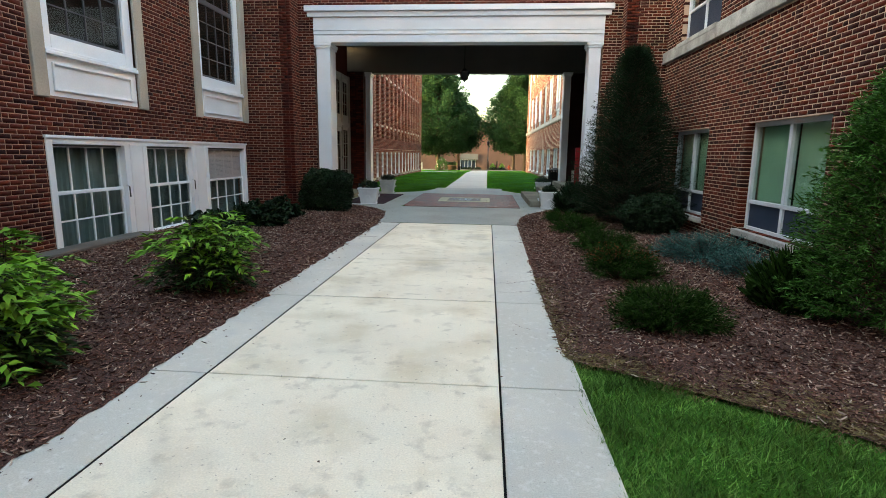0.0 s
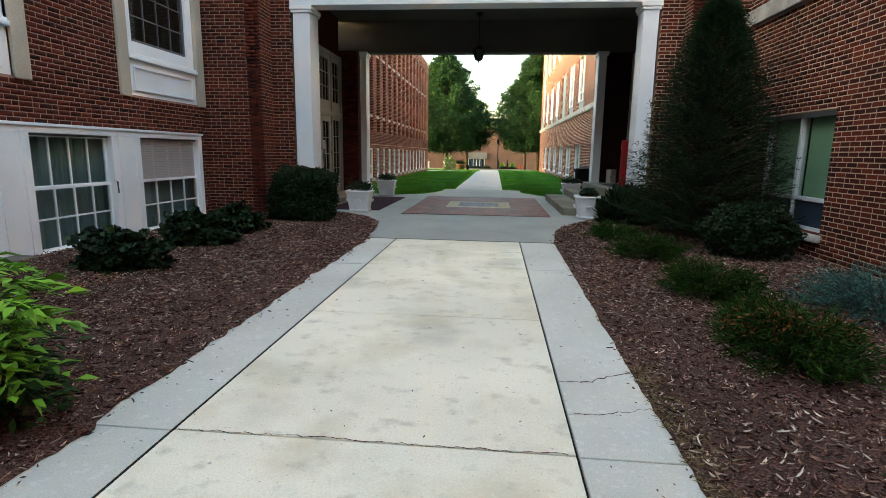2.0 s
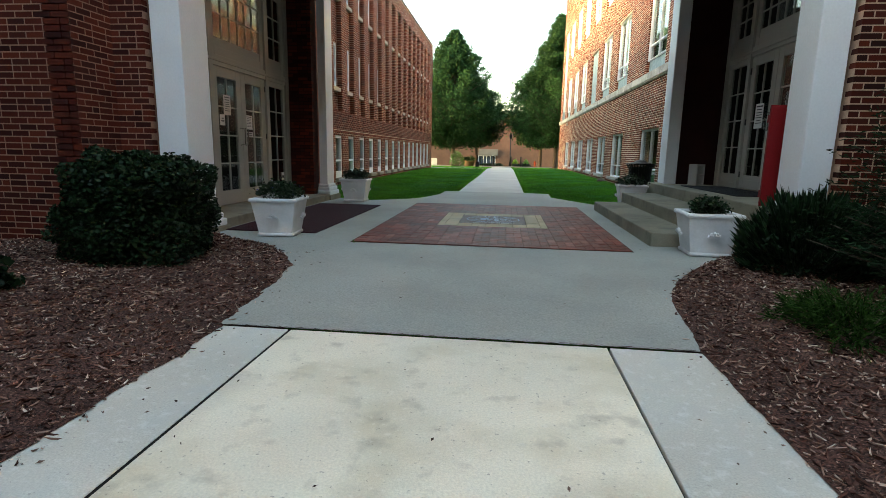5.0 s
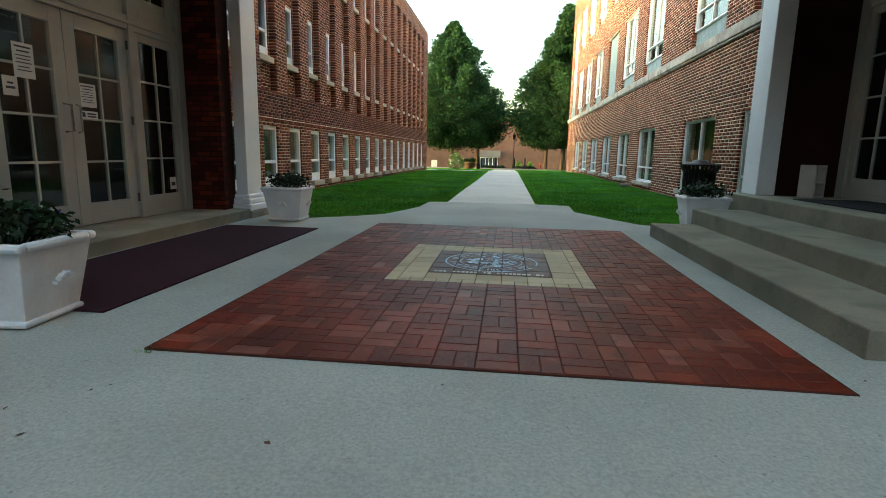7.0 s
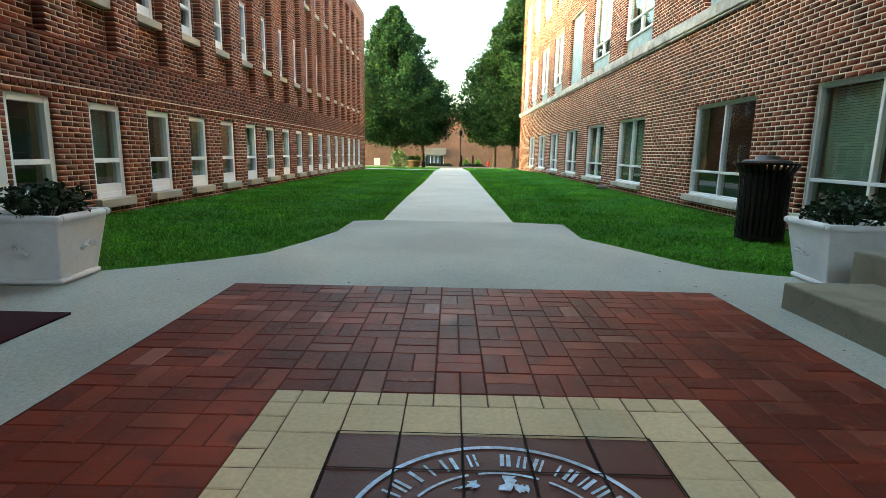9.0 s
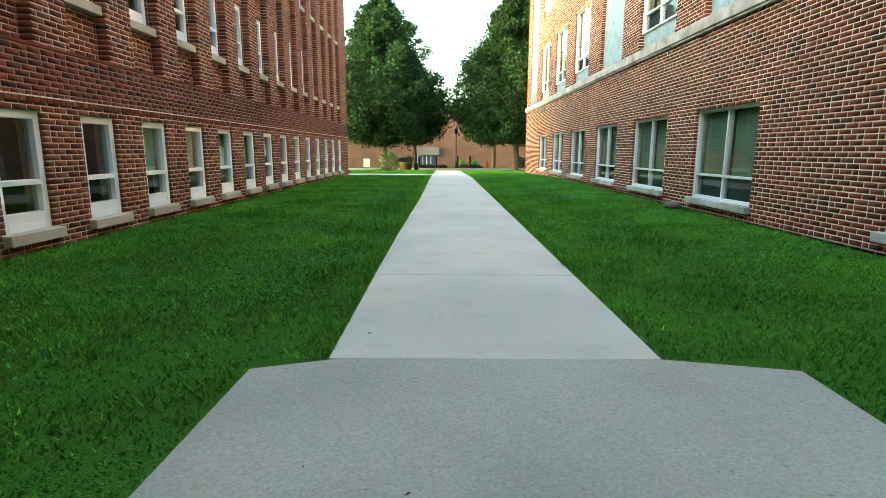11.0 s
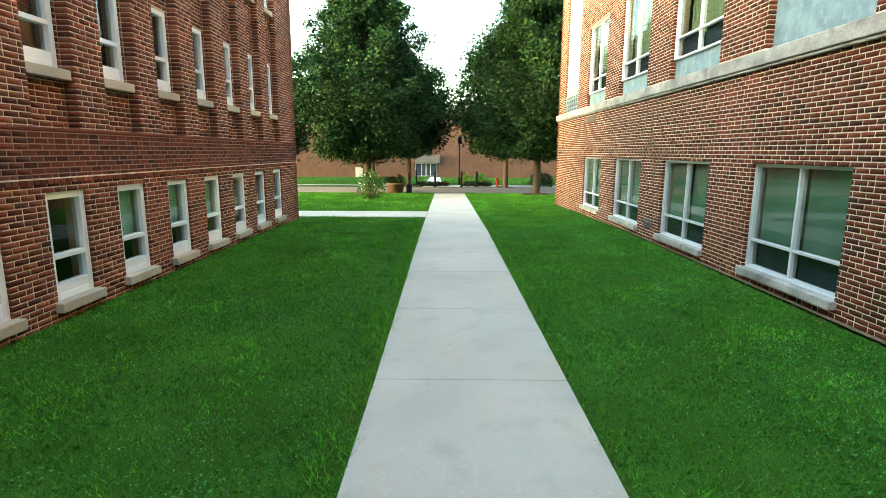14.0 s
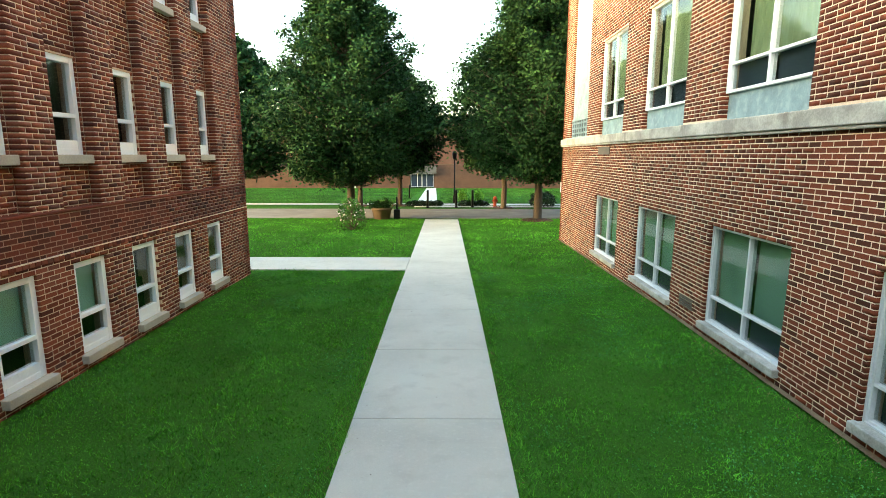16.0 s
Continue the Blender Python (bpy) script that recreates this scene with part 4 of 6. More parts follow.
_txt = [(0.12, 0.88, 0.86, 0.05), (0.2, 0.8, 0.74, 0.04), (0.12, 0.85, 0.62, 0.03), (0.15, 0.8, 0.52, 0.03), (0.12, 0.88, 0.42, 0.03), (0.2, 0.75, 0.3, 0.03), (0.15, 0.85, 0.2, 0.03)]
notice(*DL, 17.47, 17.69, 1.59, 1.90, 0.024, 0, _txt, "white paper notice with dark print taped on a door pane")
notice(*DL, 17.34, 17.49, 1.42, 1.59, 0.024, 0, [(0.2, 0.8, 0.35, 0.12), (0.3, 0.7, 0.6, 0.1)], "small white sticker with a dark sign on a door pane", "sticker")
notice(*DL, 18.19, 18.42, 1.39, 1.63, 0.024, 0, _txt, "white paper notice with dark print taped on a door pane")
notice(*DL, 18.18, 18.42, 1.27, 1.35, 0.024, 0, [(0.1, 0.28, 0.2, 0.6), (0.4, 0.9, 0.55, 0.2), (0.4, 0.9, 0.2, 0.2)], "small rule sticker with a ring sign", "sticker")
notice(*DL, 19.58, 19.71, 0.44, 0.60, 0.03, 0, [(0.2, 0.8, 0.3, 0.3)], "small white sticker on a side light", "sticker")
notice(*DL, 16.62, 16.87, 0.84, 1.14, 0.05, 0, _txt[:5], "framed notice sheet in the side light")
notice(*DR, 18.3, 18.58, 1.55, 1.95, 0.05, 0, _txt, "white paper notice taped aslant on a door")
for a, b, lo, hi in ((16.56, 16.88, 1.78, 2.18), (16.46, 16.84, 1.38, 1.66)):
    bx = thing("notice_box", "dark wall box for notices beside the doors", "notice box", "door notices")
    part("box", local_box(*DL, a, b, 0.036, 0.075, lo, hi), M_STEEL, bx, bevel=0.006)
    part("shelf", local_box(*DL, a - 0.02, b + 0.02, 0.036, 0.1, lo - 0.03, lo), M_DOOR, bx)

obj("door_mat", Shape().box(-3.93, 15.45, 0.004, -2.7, 19.1, 0.018), M_MAT, label="long dark purple door mat on the concrete", category="mat", bevel=0.004)
obj("door_mat", Shape().box(2.98, 16.9, 0.525, 3.75, 19.3, 0.537), M_MAT_DARK, label="dark rubber mat on the entrance landing", category="mat", bevel=0.003)
rb = thing("barrier_panel", "dark red upright board at the edge of the landing", "panel", m=pose(3.1, 15.47, 0.525, 0, 0, 0))
part("board", Shape().box(-0.44, -0.02, 0, 0.32, 0.02, 1.14), M_RED, rb, bevel=0.006)
part("batten", Shape().box(-0.44, 0.02, 0.1, 0.32, 0.05, 0.18), M_RED, rb)
part("batten", Shape().box(-0.44, 0.02, 0.95, 0.32, 0.05, 1.03), M_RED, rb)
cb = obj("concrete_block", Shape().box(-0.1, -0.1, 0, -0.07, 0.1, 0.4).box(0.07, -0.1, 0, 0.1, 0.1, 0.4).box(-0.07, -0.1, 0, 0.07, 0.1, 0.035).box(-0.07, -0.1, 0.18, 0.07, 0.1, 0.22).box(-0.07, -0.1, 0.365, 0.07, 0.1, 0.4),
         M_BLOCK, label="grey hollow concrete block standing on the landing", category="block", bevel=0.004)
cb.matrix_world = pose(3.38, 19.72, 0.525, 0, 0, 28)


# ---- lantern ----
def lantern(x, y):
    la = thing("hanging_lantern", "black iron hanging lantern under the soffit", "lantern", m=pose(x, y, 0))
    hexr = lambda r, z: [(r * math.cos(math.pi / 3 * j), r * math.sin(math.pi / 3 * j), z) for j in range(6)]
    part("canopy", Shape().lathe(0, 0, [(0.1, 5.20), (0.1, 5.16), (0.02, 5.1)], 12), M_IRON, la, smooth=True)
    part("rod", Shape().tube([(0, 0, 5.12), (0, 0, 4.3)], 0.012, 6), M_IRON, la)
    part("cap", Shape().rings([hexr(0.03, 4.340), hexr(0.10, 4.300), hexr(0.19, 4.220), hexr(0.19, 4.205)]), M_IRON, la)
    for j in range(6):
        c, s = math.cos(math.pi / 3 * j), math.sin(math.pi / 3 * j)
        part("cage_bar", Shape().tube([(0.175 * c, 0.175 * s, 4.210), (0.10 * c, 0.10 * s, 3.950)], 0.012, 5), M_IRON, la)
    part("glass", Shape().rings([hexr(0.165, 4.205), hexr(0.092, 3.955)]), M_SMOKE, la)
    part("foot", Shape().rings([hexr(0.11, 3.955), hexr(0.10, 3.935), hexr(0.03, 3.910), hexr(0.008, 3.850)]), M_IRON, la)


M_SMOKE = material("smoked_glass", (0.02, 0.02, 0.02), 0.15, grain=0.05, stain=0, bump=0)
lantern(-0.62, 19.2)


# ---- planters ----
def planter():
    p = thing("planter", "white painted square planter with shell ornaments and low green plants", "planter", "passage planters")
    sq = lambda h, z: [(-h, -h, z), (h, -h, z), (h, h, z), (-h, h, z)]
    part("body", Shape().rings([sq(0.205, 0.03), sq(0.27, 0.43), sq(0.235, 0.43), sq(0.225, 0.36)]), M_PLANTER, p, bevel=0.006)
    part("foot", Shape().box(-0.225, -0.225, 0.004, 0.225, 0.225, 0.045), M_PLANTER, p, bevel=0.018)
    rim = Shape()
    for a, b in (((-0.295, -0.295), (0.295, -0.235)), ((-0.295, 0.235), (0.295, 0.295)), ((-0.295, -0.235), (-0.235, 0.235)), ((0.235, -0.235), (0.295, 0.235))):
        rim.box(a[0], a[1], 0.425, b[0], b[1], 0.475)
    part("rim", rim, M_PLANTER, p, bevel=0.02)
    part("soil", Shape().quad(*sq(0.232, 0.40)), M_POTSOIL, p)
    for k in range(4):
        sh = Shape()
        for j in range(5):
            a = math.pi * (0.1 + 0.2 * j)
            sh.tube([(0, 0, 0.24), (0.055 * math.cos(a), -0.01, 0.24 + 0.04 * math.sin(a)), (0.065 * math.cos(a), 0.008, 0.235 + 0.05 * math.sin(a))], [0.012, 0.017, 0.006], 6)
        sh.box(-0.06, -0.008, 0.218, 0.06, 0.02, 0.236)
        o = part("shell_ornament", sh, M_PLANTER, p, smooth=False)
        o.matrix_basis = pose(0, 0, 0, 0, 0, 90 * k) @ pose(0, -0.246, 0, 9)
    return p


def pot_plants(x, y, seed, spread, flowers=True, tall=0.2):
    rng = np.random.default_rng(seed)
    t = thing("potted_plant", "low dark green bedding plants in a planter" + (" with small blue flowers" if flowers else ""), "plant", "potted plants", m=pose(x, y, 0.4))
    st, pts = Shape(), []
    for i in range(46):
        a, r = rng.uniform(0, 2 * np.pi), spread * np.sqrt(rng.uniform(0, 1))
        tip = np.array([r * np.cos(a) * 1.15, r * np.sin(a) * 1.15, 0.08 + tall * (1 - (r / spread) ** 2 * 0.6) * rng.uniform(0.5, 1)])
        st.tube([(r * np.cos(a) * 0.4, r * np.sin(a) * 0.4, 0), tuple(tip)], [0.004, 0.002], 4)
        pts.append(tip + rng.normal(size=(22, 3)) * [0.035, 0.035, 0.035])
    part("stem_cluster", st, M_LEAF_DARK, t)
    leaf_cloud("foliage", np.concatenate(pts), 0.05, M_LEAF_DARK, t, seed)
    if flowers:
        f = np.concatenate(pts)[rng.integers(0, 900, 26)] + [0, 0, 0.03]
        tagged(leaf_cloud("blossom", f, 0.03, M_BLUE, t, seed + 1), kind="stuff")


M_LEAF_DARK = material("dark_leaf", (0.012, 0.030, 0.011), 0.5, vary=0.65, grain=0, stain=0.2, bump=0)
M_BLUE = material("blue_petal", (0.10, 0.10, 0.42), 0.6, vary=0.3, grain=0, stain=0, bump=0)


def leaf_cloud(name, centres, size, mat, parent, seed, droop=0.3, slim=0.28, kind=""):
    """Many small leaves, each a bent diamond."""
    rng = np.random.default_rng(seed)
    c = np.asarray(centres, np.float32)
    k = len(c)
    a = rng.normal(size=(k, 3)); a[:, 2] *= 0.5; a[:, 2] -= droop
    a /= np.linalg.norm(a, axis=1, keepdims=True)
    b = np.cross(a, rng.normal(size=(k, 3))); b /= np.linalg.norm(b, axis=1, keepdims=True)
    s = size * rng.uniform(0.6, 1.3, (k, 1))
    v = np.stack([c - a * s * 0.5, c + b * s * slim, c + a * s * 0.5, c - b * s * slim], 1).reshape(-1, 3)
    return obj(name, np_mesh(name, v, np.arange(k * 4).reshape(-1, 4)), mat, parent, kind=kind)


_p = planter()
_p.matrix_world = pose(-3.1, 15.3, 0.004, 0, 0, 5)
copy_thing(_p, pose(1.96, 15.06, 0.004, 0, 0, -3))
copy_thing(_p, pose(-3.42, 19.9, 0.004, 0, 0, 3))
copy_thing(_p, pose(2.3, 20.22, 0.004, 0, 0, -4))
pot_plants(-3.1, 15.3, 1, 0.23, True, 0.17)
pot_plants(1.96, 15.06, 2, 0.14, False, 0.13)
pot_plants(-3.42, 19.9, 3, 0.24, False, 0.15)
pot_plants(2.3, 20.22, 4, 0.24, False, 0.16)


# ---- litter bin ----
def litter_bin(x, y):
    b = thing("litter_bin", "black slatted steel litter bin on the lawn", "litter bin", m=pose(x, y, 0.0) @ Matrix.Scale(0.92, 4))
    for j in range(28):
        a = 2 * math.pi * j / 28
        c, s = math.cos(a), math.sin(a)
        pts = [(0.27 * c, 0.27 * s, 0.04), (0.275 * c, 0.275 * s, 0.5), (0.285 * c, 0.285 * s, 0.8), (0.36 * c, 0.36 * s, 0.93)]
        t = (-s * 0.022, c * 0.022)
        sh = Shape().rings([[(px - t[0], py - t[1], pz), (px + t[0], py + t[1], pz), (px + t[0] + 0.008 * c, py + t[1] + 0.008 * s, pz), (px - t[0] + 0.008 * c, py - t[1] + 0.008 * s, pz)] for px, py, pz in pts])
        part("slat", sh, M_IRON, b)
    part("liner", Shape().lathe(0, 0, [(0.24, 0.03), (0.25, 0.86), (0.23, 0.86), (0.22, 0.1)], 24), M_IRON, b, smooth=True)
    part("top_ring", Shape().rings([[(r * math.cos(2 * math.pi * j / 28), r * math.sin(2 * math.pi * j / 28), z) for j in range(28)] for r, z in ((0.37, 0.92), (0.37, 0.945), (0.29, 0.95), (0.28, 0.92))], cap=False), M_IRON, b)
    part("lid", Shape().lathe(0, 0, [(0.29, 0.945), (0.25, 0.98), (0.14, 0.985), (0.14, 1.02), (0.10, 1.035), (0.09, 1.0)], 24), M_STEEL, b, smooth=True)
    part("base_ring", Shape().lathe(0, 0, [(0.28, 0.0), (0.28, 0.05), (0.25, 0.05), (0.25, 0.0)], 24), M_IRON, b)


litter_bin(3.0, 22.5)

# ---- front left windows ----
LFW = ((XLF, 0.0), (0, 1), (1, 0))
M_SASHDARK = material("storm_frame", (0.13, 0.13, 0.14), 0.45, metal=0.3, grain=0.05, bump=0.02)
M_GREYBLIND = material("grey_slats", (0.42, 0.41, 0.40), 0.6, grain=0.03, stain=0.05, bump=0)


def triple_window():
    w = window("white triple sash window with muntins and pale curtains", "front left windows")
    fr = frame_shape(*LFW, 7.6, 13.97, -0.2, 1.63, 0.12, -0.14, 0.02, [(9.57, 0.62), (11.72, 0.68)])
    part("window_frame", fr, M_WHITE, w, bevel=0.008)
    cs = Shape()
    for p in (9.4, 9.75, 11.52, 11.92):
        local_box(*LFW, p - 0.012, p + 0.012, 0.02, 0.035, -0.1, 1.55, cs)
    local_box(*LFW, 7.58, 13.99, 0.0, 0.045, 1.6, 1.64, cs)
    part("casing", cs, M_WHITE, w, bevel=0.004)
    part("window_sill", local_box(*LFW, 7.55, 14.0, -0.1, 0.09, -0.24, -0.18), M_WHITE, w, bevel=0.01)
    for k, (a, b) in enumerate(((7.72, 9.26), (9.88, 11.38), (12.06, 13.85))):
        zm = 0.78
        for zz0, zz1, rows, d in ((zm - 0.02, 1.51, 1, -0.10), (-0.1, zm + 0.02, 2, -0.075)):
            s = part("sash", frame_shape(*LFW, a, b, zz0, zz1, 0.045, d - 0.02, d + 0.02), M_WHITE, w, bevel=0.004)
            lite(s, *LFW, a + 0.045, b - 0.045, zz0 + 0.045, zz1 - 0.045, 4, rows, d, M_WHITE, bar=0.024)
        part("dark_head", local_box(*LFW, a, b, -0.09, -0.045, 1.48, 1.53), M_SASHDARK, w)
        if k == 2:
            slats(w, *LFW, a + 0.05, b - 0.05, zm + 0.02, 1.47, -0.07, M_GREYBLIND)
        else:
            part("sash_stay", Shape().tube([to_world(*LFW, b + 0.0, 0.0, 0.83), to_world(*LFW, b + 0.03, 0.03, 0.8), to_world(*LFW, b + 0.04, 0.03, 0.62)], 0.012, 6), M_STEEL, w)
        curtain(w, *LFW, max(a - 0.3, 7.62), min(b + 0.45, 13.95), -0.15, 1.58, -0.25, M_CURTAIN)


triple_window()
ld = obj("wall_ledge_3", Shape().box(XLF - 0.05, 6.9, -0.4, XLF + 0.3, 9.5, -0.02).box(XLF - 0.05, 9.5, -0.4, XLF + 0.16, 14.2, -0.25), M_DARKSTONE, kind="structure", label="dark stone ledge under the triple window", category="ledge", bevel=0.02)


def tall_window(c):
    w = window("tall white window with limestone jambs and a panelled apron", "front left windows")
    a, b = c - 1.01, c + 1.01
    for s0, s1 in ((c - 1.25, c - 1.01), (c + 1.01, c + 1.25)):
        part("stone_jamb", local_box(*LFW, s0, s1, -0.12, 0.045, 2.17, 6.6), M_STONE, w, bevel=0.015)
    part("stone_head", local_box(*LFW, c - 1.25, c + 1.25, -0.12, 0.05, 6.4, 6.7), M_STONE, w, bevel=0.015)
    part("apron_panel", local_box(*LFW, a, b, -0.1, -0.02, 2.17, 2.78), M_WHITE, w, bevel=0.006)
    part("panel_moulding", frame_shape(*LFW, a + 0.14, b - 0.14, 2.28, 2.68, 0.035, -0.02, 0.012), M_WHITE, w, bevel=0.008)
    part("window_sill", local_box(*LFW, a - 0.0, b + 0.0, -0.1, 0.05, 2.78, 2.84).box(*to_world(*LFW, a, -0.1, 2.84), *to_world(*LFW, b, 0.02, 2.88)), M_WHITE, w, bevel=0.01)
    part("window_frame", frame_shape(*LFW, a, b, 2.88, 6.4, 0.2, -0.14, -0.035), M_WHITE, w, bevel=0.008)
    for z0, z1 in ((3.08, 4.7), (4.7, 6.2)):
        s = part("sash", frame_shape(*LFW, a + 0.2, b - 0.2, z0, z1, 0.05, -0.13, -0.08), M_SASHDARK, w, bevel=0.004)
        lite(s, *LFW, a + 0.25, b - 0.25, z0 + 0.05, z1 - 0.05, 4, 4, -0.105, M_SASHDARK, bar=0.018)


tall_window(8.77)
tall_window(12.94)

# ---- brick paving with the stone emblem ----
PX, PY, MOD = -2.075, 14.975, 0.2025
PAVE_RAMP = [(0.0, (0.105, 0.015, 0.007)), (0.4, (0.15, 0.021, 0.009)), (0.75, (0.185, 0.029, 0.013)), (0.92, (0.215, 0.052, 0.03)), (1.0, (0.27, 0.10, 0.075))]
M_PAVER = material("paver", (0.16, 0.05, 0.04), 0.55, ramp=PAVE_RAMP, grain=0.15, scale=50, stain=0.42, stain_scale=1.7, spots=[((0.06, 0.017, 0.012), 6.0, 0.54, 0.7, 0.7), ((0.30, 0.14, 0.10), 17.0, 0.66, 0.76, 0.35)], spec=0.13, bump=0.18, bump_scale=140)
M_PAVER1 = material("paver_single", (0.16, 0.05, 0.04), 0.55, ramp=PAVE_RAMP, single=True, grain=0.15, scale=50, stain=0.42, stain_scale=1.7, spots=[((0.06, 0.017, 0.012), 6.0, 0.54, 0.7, 0.7), ((0.30, 0.14, 0.10), 17.0, 0.66, 0.76, 0.35)], spec=0.13, bump=0.18, bump_scale=140)
M_CREAM = material("cream_paver", (0.52, 0.42, 0.27), 0.7, vary=0.14, single=True, grain=0.1, scale=60, stain=0.12, bump=0.25, bump_scale=90)
M_TILE = material("emblem_tile", (0.085, 0.028, 0.023), 0.55, spec=0.18, vary=0.15, single=True, grain=0.12, scale=50, stain=0.15, bump=0.15, bump_scale=70)
M_ETCH = material("emblem_inlay", (0.50, 0.62, 0.78), 0.6, grain=0.3, scale=45, stain=0.35, stain_scale=7, bump=0.2)
M_ETCH2 = material("emblem_text_inlay", (0.60, 0.56, 0.46), 0.5, grain=0.2, scale=45, stain=0.3, stain_scale=6, bump=0.1)
M_JOINT = material("paving_joint", (0.062, 0.019, 0.013), 0.95)
paving = thing("paving", "red brick paving in basket weave around a cream framed stone emblem", "paving", kind="structure")
part("bed", Shape().box(PX - 0.01, PY - 0.01, -0.02, PX + 16 * MOD + 0.01, PY + 24 * MOD + 0.01, 0.0095), M_JOINT, paving)
_rng = random.Random(5)


def paver_mesh(w, d, mat, h=0.06, c=0.0035):
    sh = Shape().rings([[(-w / 2, -d / 2, -h), (w / 2, -d / 2, -h), (w / 2, d / 2, -h), (-w / 2, d / 2, -h)],
                        [(-w / 2, -d / 2, -c), (w / 2, -d / 2, -c), (w / 2, d / 2, -c), (-w / 2, d / 2, -c)],
                        [(-w / 2 + c, -d / 2 + c, 0), (w / 2 - c, -d / 2 + c, 0), (w / 2 - c, d / 2 - c, 0), (-w / 2 + c, d / 2 - c, 0)]])
    me = sh.mesh("paver")
    me.materials.append(mat)
    return me


def put_piece(name, me, x, y, z=0.013, tilt=0.25):
    ob = new(name, me)
    ob.matrix_world = pose(x, y, z + _rng.uniform(-0.0015, 0.0015), _rng.uniform(-tilt, tilt), _rng.uniform(-tilt, tilt), _rng.uniform(-0.4, 0.4))
    ob.parent = paving
    return ob


G = 0.0035
PM_H = paver_mesh(MOD - G, MOD / 2 - G, M_PAVER1)
PM_V = paver_mesh(MOD / 2 - G, MOD - G, M_PAVER1)
rest, singles = [], 0
for j in range(24):
    for i in range(16):
        if 4 <= i < 12 and 8 <= j < 16:
            continue
        flat = ((i + j) % 2 == 0) if _rng.random() < 0.8 else (_rng.random() < 0.5)
        x0, y0 = PX + i * MOD, PY + j * MOD
        near_emblem = (j < 8 and 3 <= i < 13) or (16 <= j < 22 and 3 <= i < 13) or (8 <= j < 12 and 2 <= i < 14)
        for k in (0, 1):
            cx, cy = (x0 + MOD / 2, y0 + MOD * (0.25 + 0.5 * k)) if flat else (x0 + MOD * (0.25 + 0.5 * k), y0 + MOD / 2)
            if near_emblem and singles < 300:
                put_piece("paver", PM_H if flat else PM_V, cx, cy)
                singles += 1
            else:
                rest.append((cx, cy, flat))
sh = Shape()
for cx, cy, flat in rest:
    w, d, c, z = (MOD - G, MOD / 2 - G, 0.0035, 0.013 + _rng.uniform(-0.002, 0.002)) if flat else (MOD / 2 - G, MOD - G, 0.0035, 0.013 + _rng.uniform(-0.002, 0.002))
    sh.rings([[(cx - w / 2, cy - d / 2, -0.03), (cx + w / 2, cy - d / 2, -0.03), (cx + w / 2, cy + d / 2, -0.03), (cx - w / 2, cy + d / 2, -0.03)],
              [(cx - w / 2, cy - d / 2, z - c), (cx + w / 2, cy - d / 2, z - c), (cx + w / 2, cy + d / 2, z - c), (cx - w / 2, cy + d / 2, z - c)],
              [(cx - w / 2 + c, cy - d / 2 + c, z), (cx + w / 2 - c, cy - d / 2 + c, z), (cx + w / 2 - c, cy + d / 2 - c, z), (cx - w / 2 + c, cy + d / 2 - c, z)]])
part("pavers", sh, M_PAVER, paving, kind="stuff")
EX, EY = PX + 4 * MOD, PY + 8 * MOD
CM_S = paver_mesh(MOD / 2 - G, MOD / 2 - G, M_CREAM)
CM_L = paver_mesh(MOD - G, MOD - G, M_CREAM)
TM = paver_mesh(MOD - 0.004, MOD - 0.004, M_TILE, c=0.003)
for i in range(16):
    for j in range(16):
        if i in (0, 15) or j in (0, 15):
            put_piece("cream_paver", CM_S, EX + (i + 0.5) * MOD / 2, EY + (j + 0.5) * MOD / 2)
for i in range(7):
    for j in range(7):
        if i in (0, 6) or j in (0, 6):
            put_piece("cream_paver", CM_L, EX + MOD / 2 + (i + 0.5) * MOD, EY + MOD / 2 + (j + 0.5) * MOD)
        else:
            put_piece("emblem_tile", TM, EX + MOD / 2 + (i + 0.5) * MOD, EY + MOD / 2 + (j + 0.5) * MOD, tilt=0.05)


def ring_sector(cx, cy, r0, r1, a0, a1, z, k=6, sh=None):
    sh = sh or Shape()
    pts = [(cx + r1 * math.cos(a0 + (a1 - a0) * i / k), cy + r1 * math.sin(a0 + (a1 - a0) * i / k), z) for i in range(k + 1)]
    pts += [(cx + r0 * math.cos(a1 - (a1 - a0) * i / k), cy + r0 * math.sin(a1 - (a1 - a0) * i / k), z) for i in range(k + 1)]
    return sh.quad(*pts)


ECX, ECY, EZ = EX + 4 * MOD, EY + 4.1 * MOD, 0.0175


def stroke(sh, pts, w, z):
    """A flat stroke of even width along points in the plane of the paving."""
    for (xa, ya), (xb, yb) in zip(pts, pts[1:]):
        L = math.hypot(xb - xa, yb - ya) or 1.0
        nx, ny = -(yb - ya) / L * w / 2, (xb - xa) / L * w / 2
        sh.quad((xa + nx, ya + ny, z), (xa - nx, ya - ny, z), (xb - nx, yb - ny, z), (xb + nx, yb + ny, z))


emb = Shape()
for i in range(60):
    a = 2 * math.pi * i / 60
    if not 55 <= i <= 56:
        ring_sector(ECX, ECY, 0.405, 0.42, a, a + 2 * math.pi / 60, EZ, 3, emb)
    if i % 7 != 3:
        ring_sector(ECX, ECY, 0.274, 0.283, a, a + 2 * math.pi / 60, EZ, 3, emb)
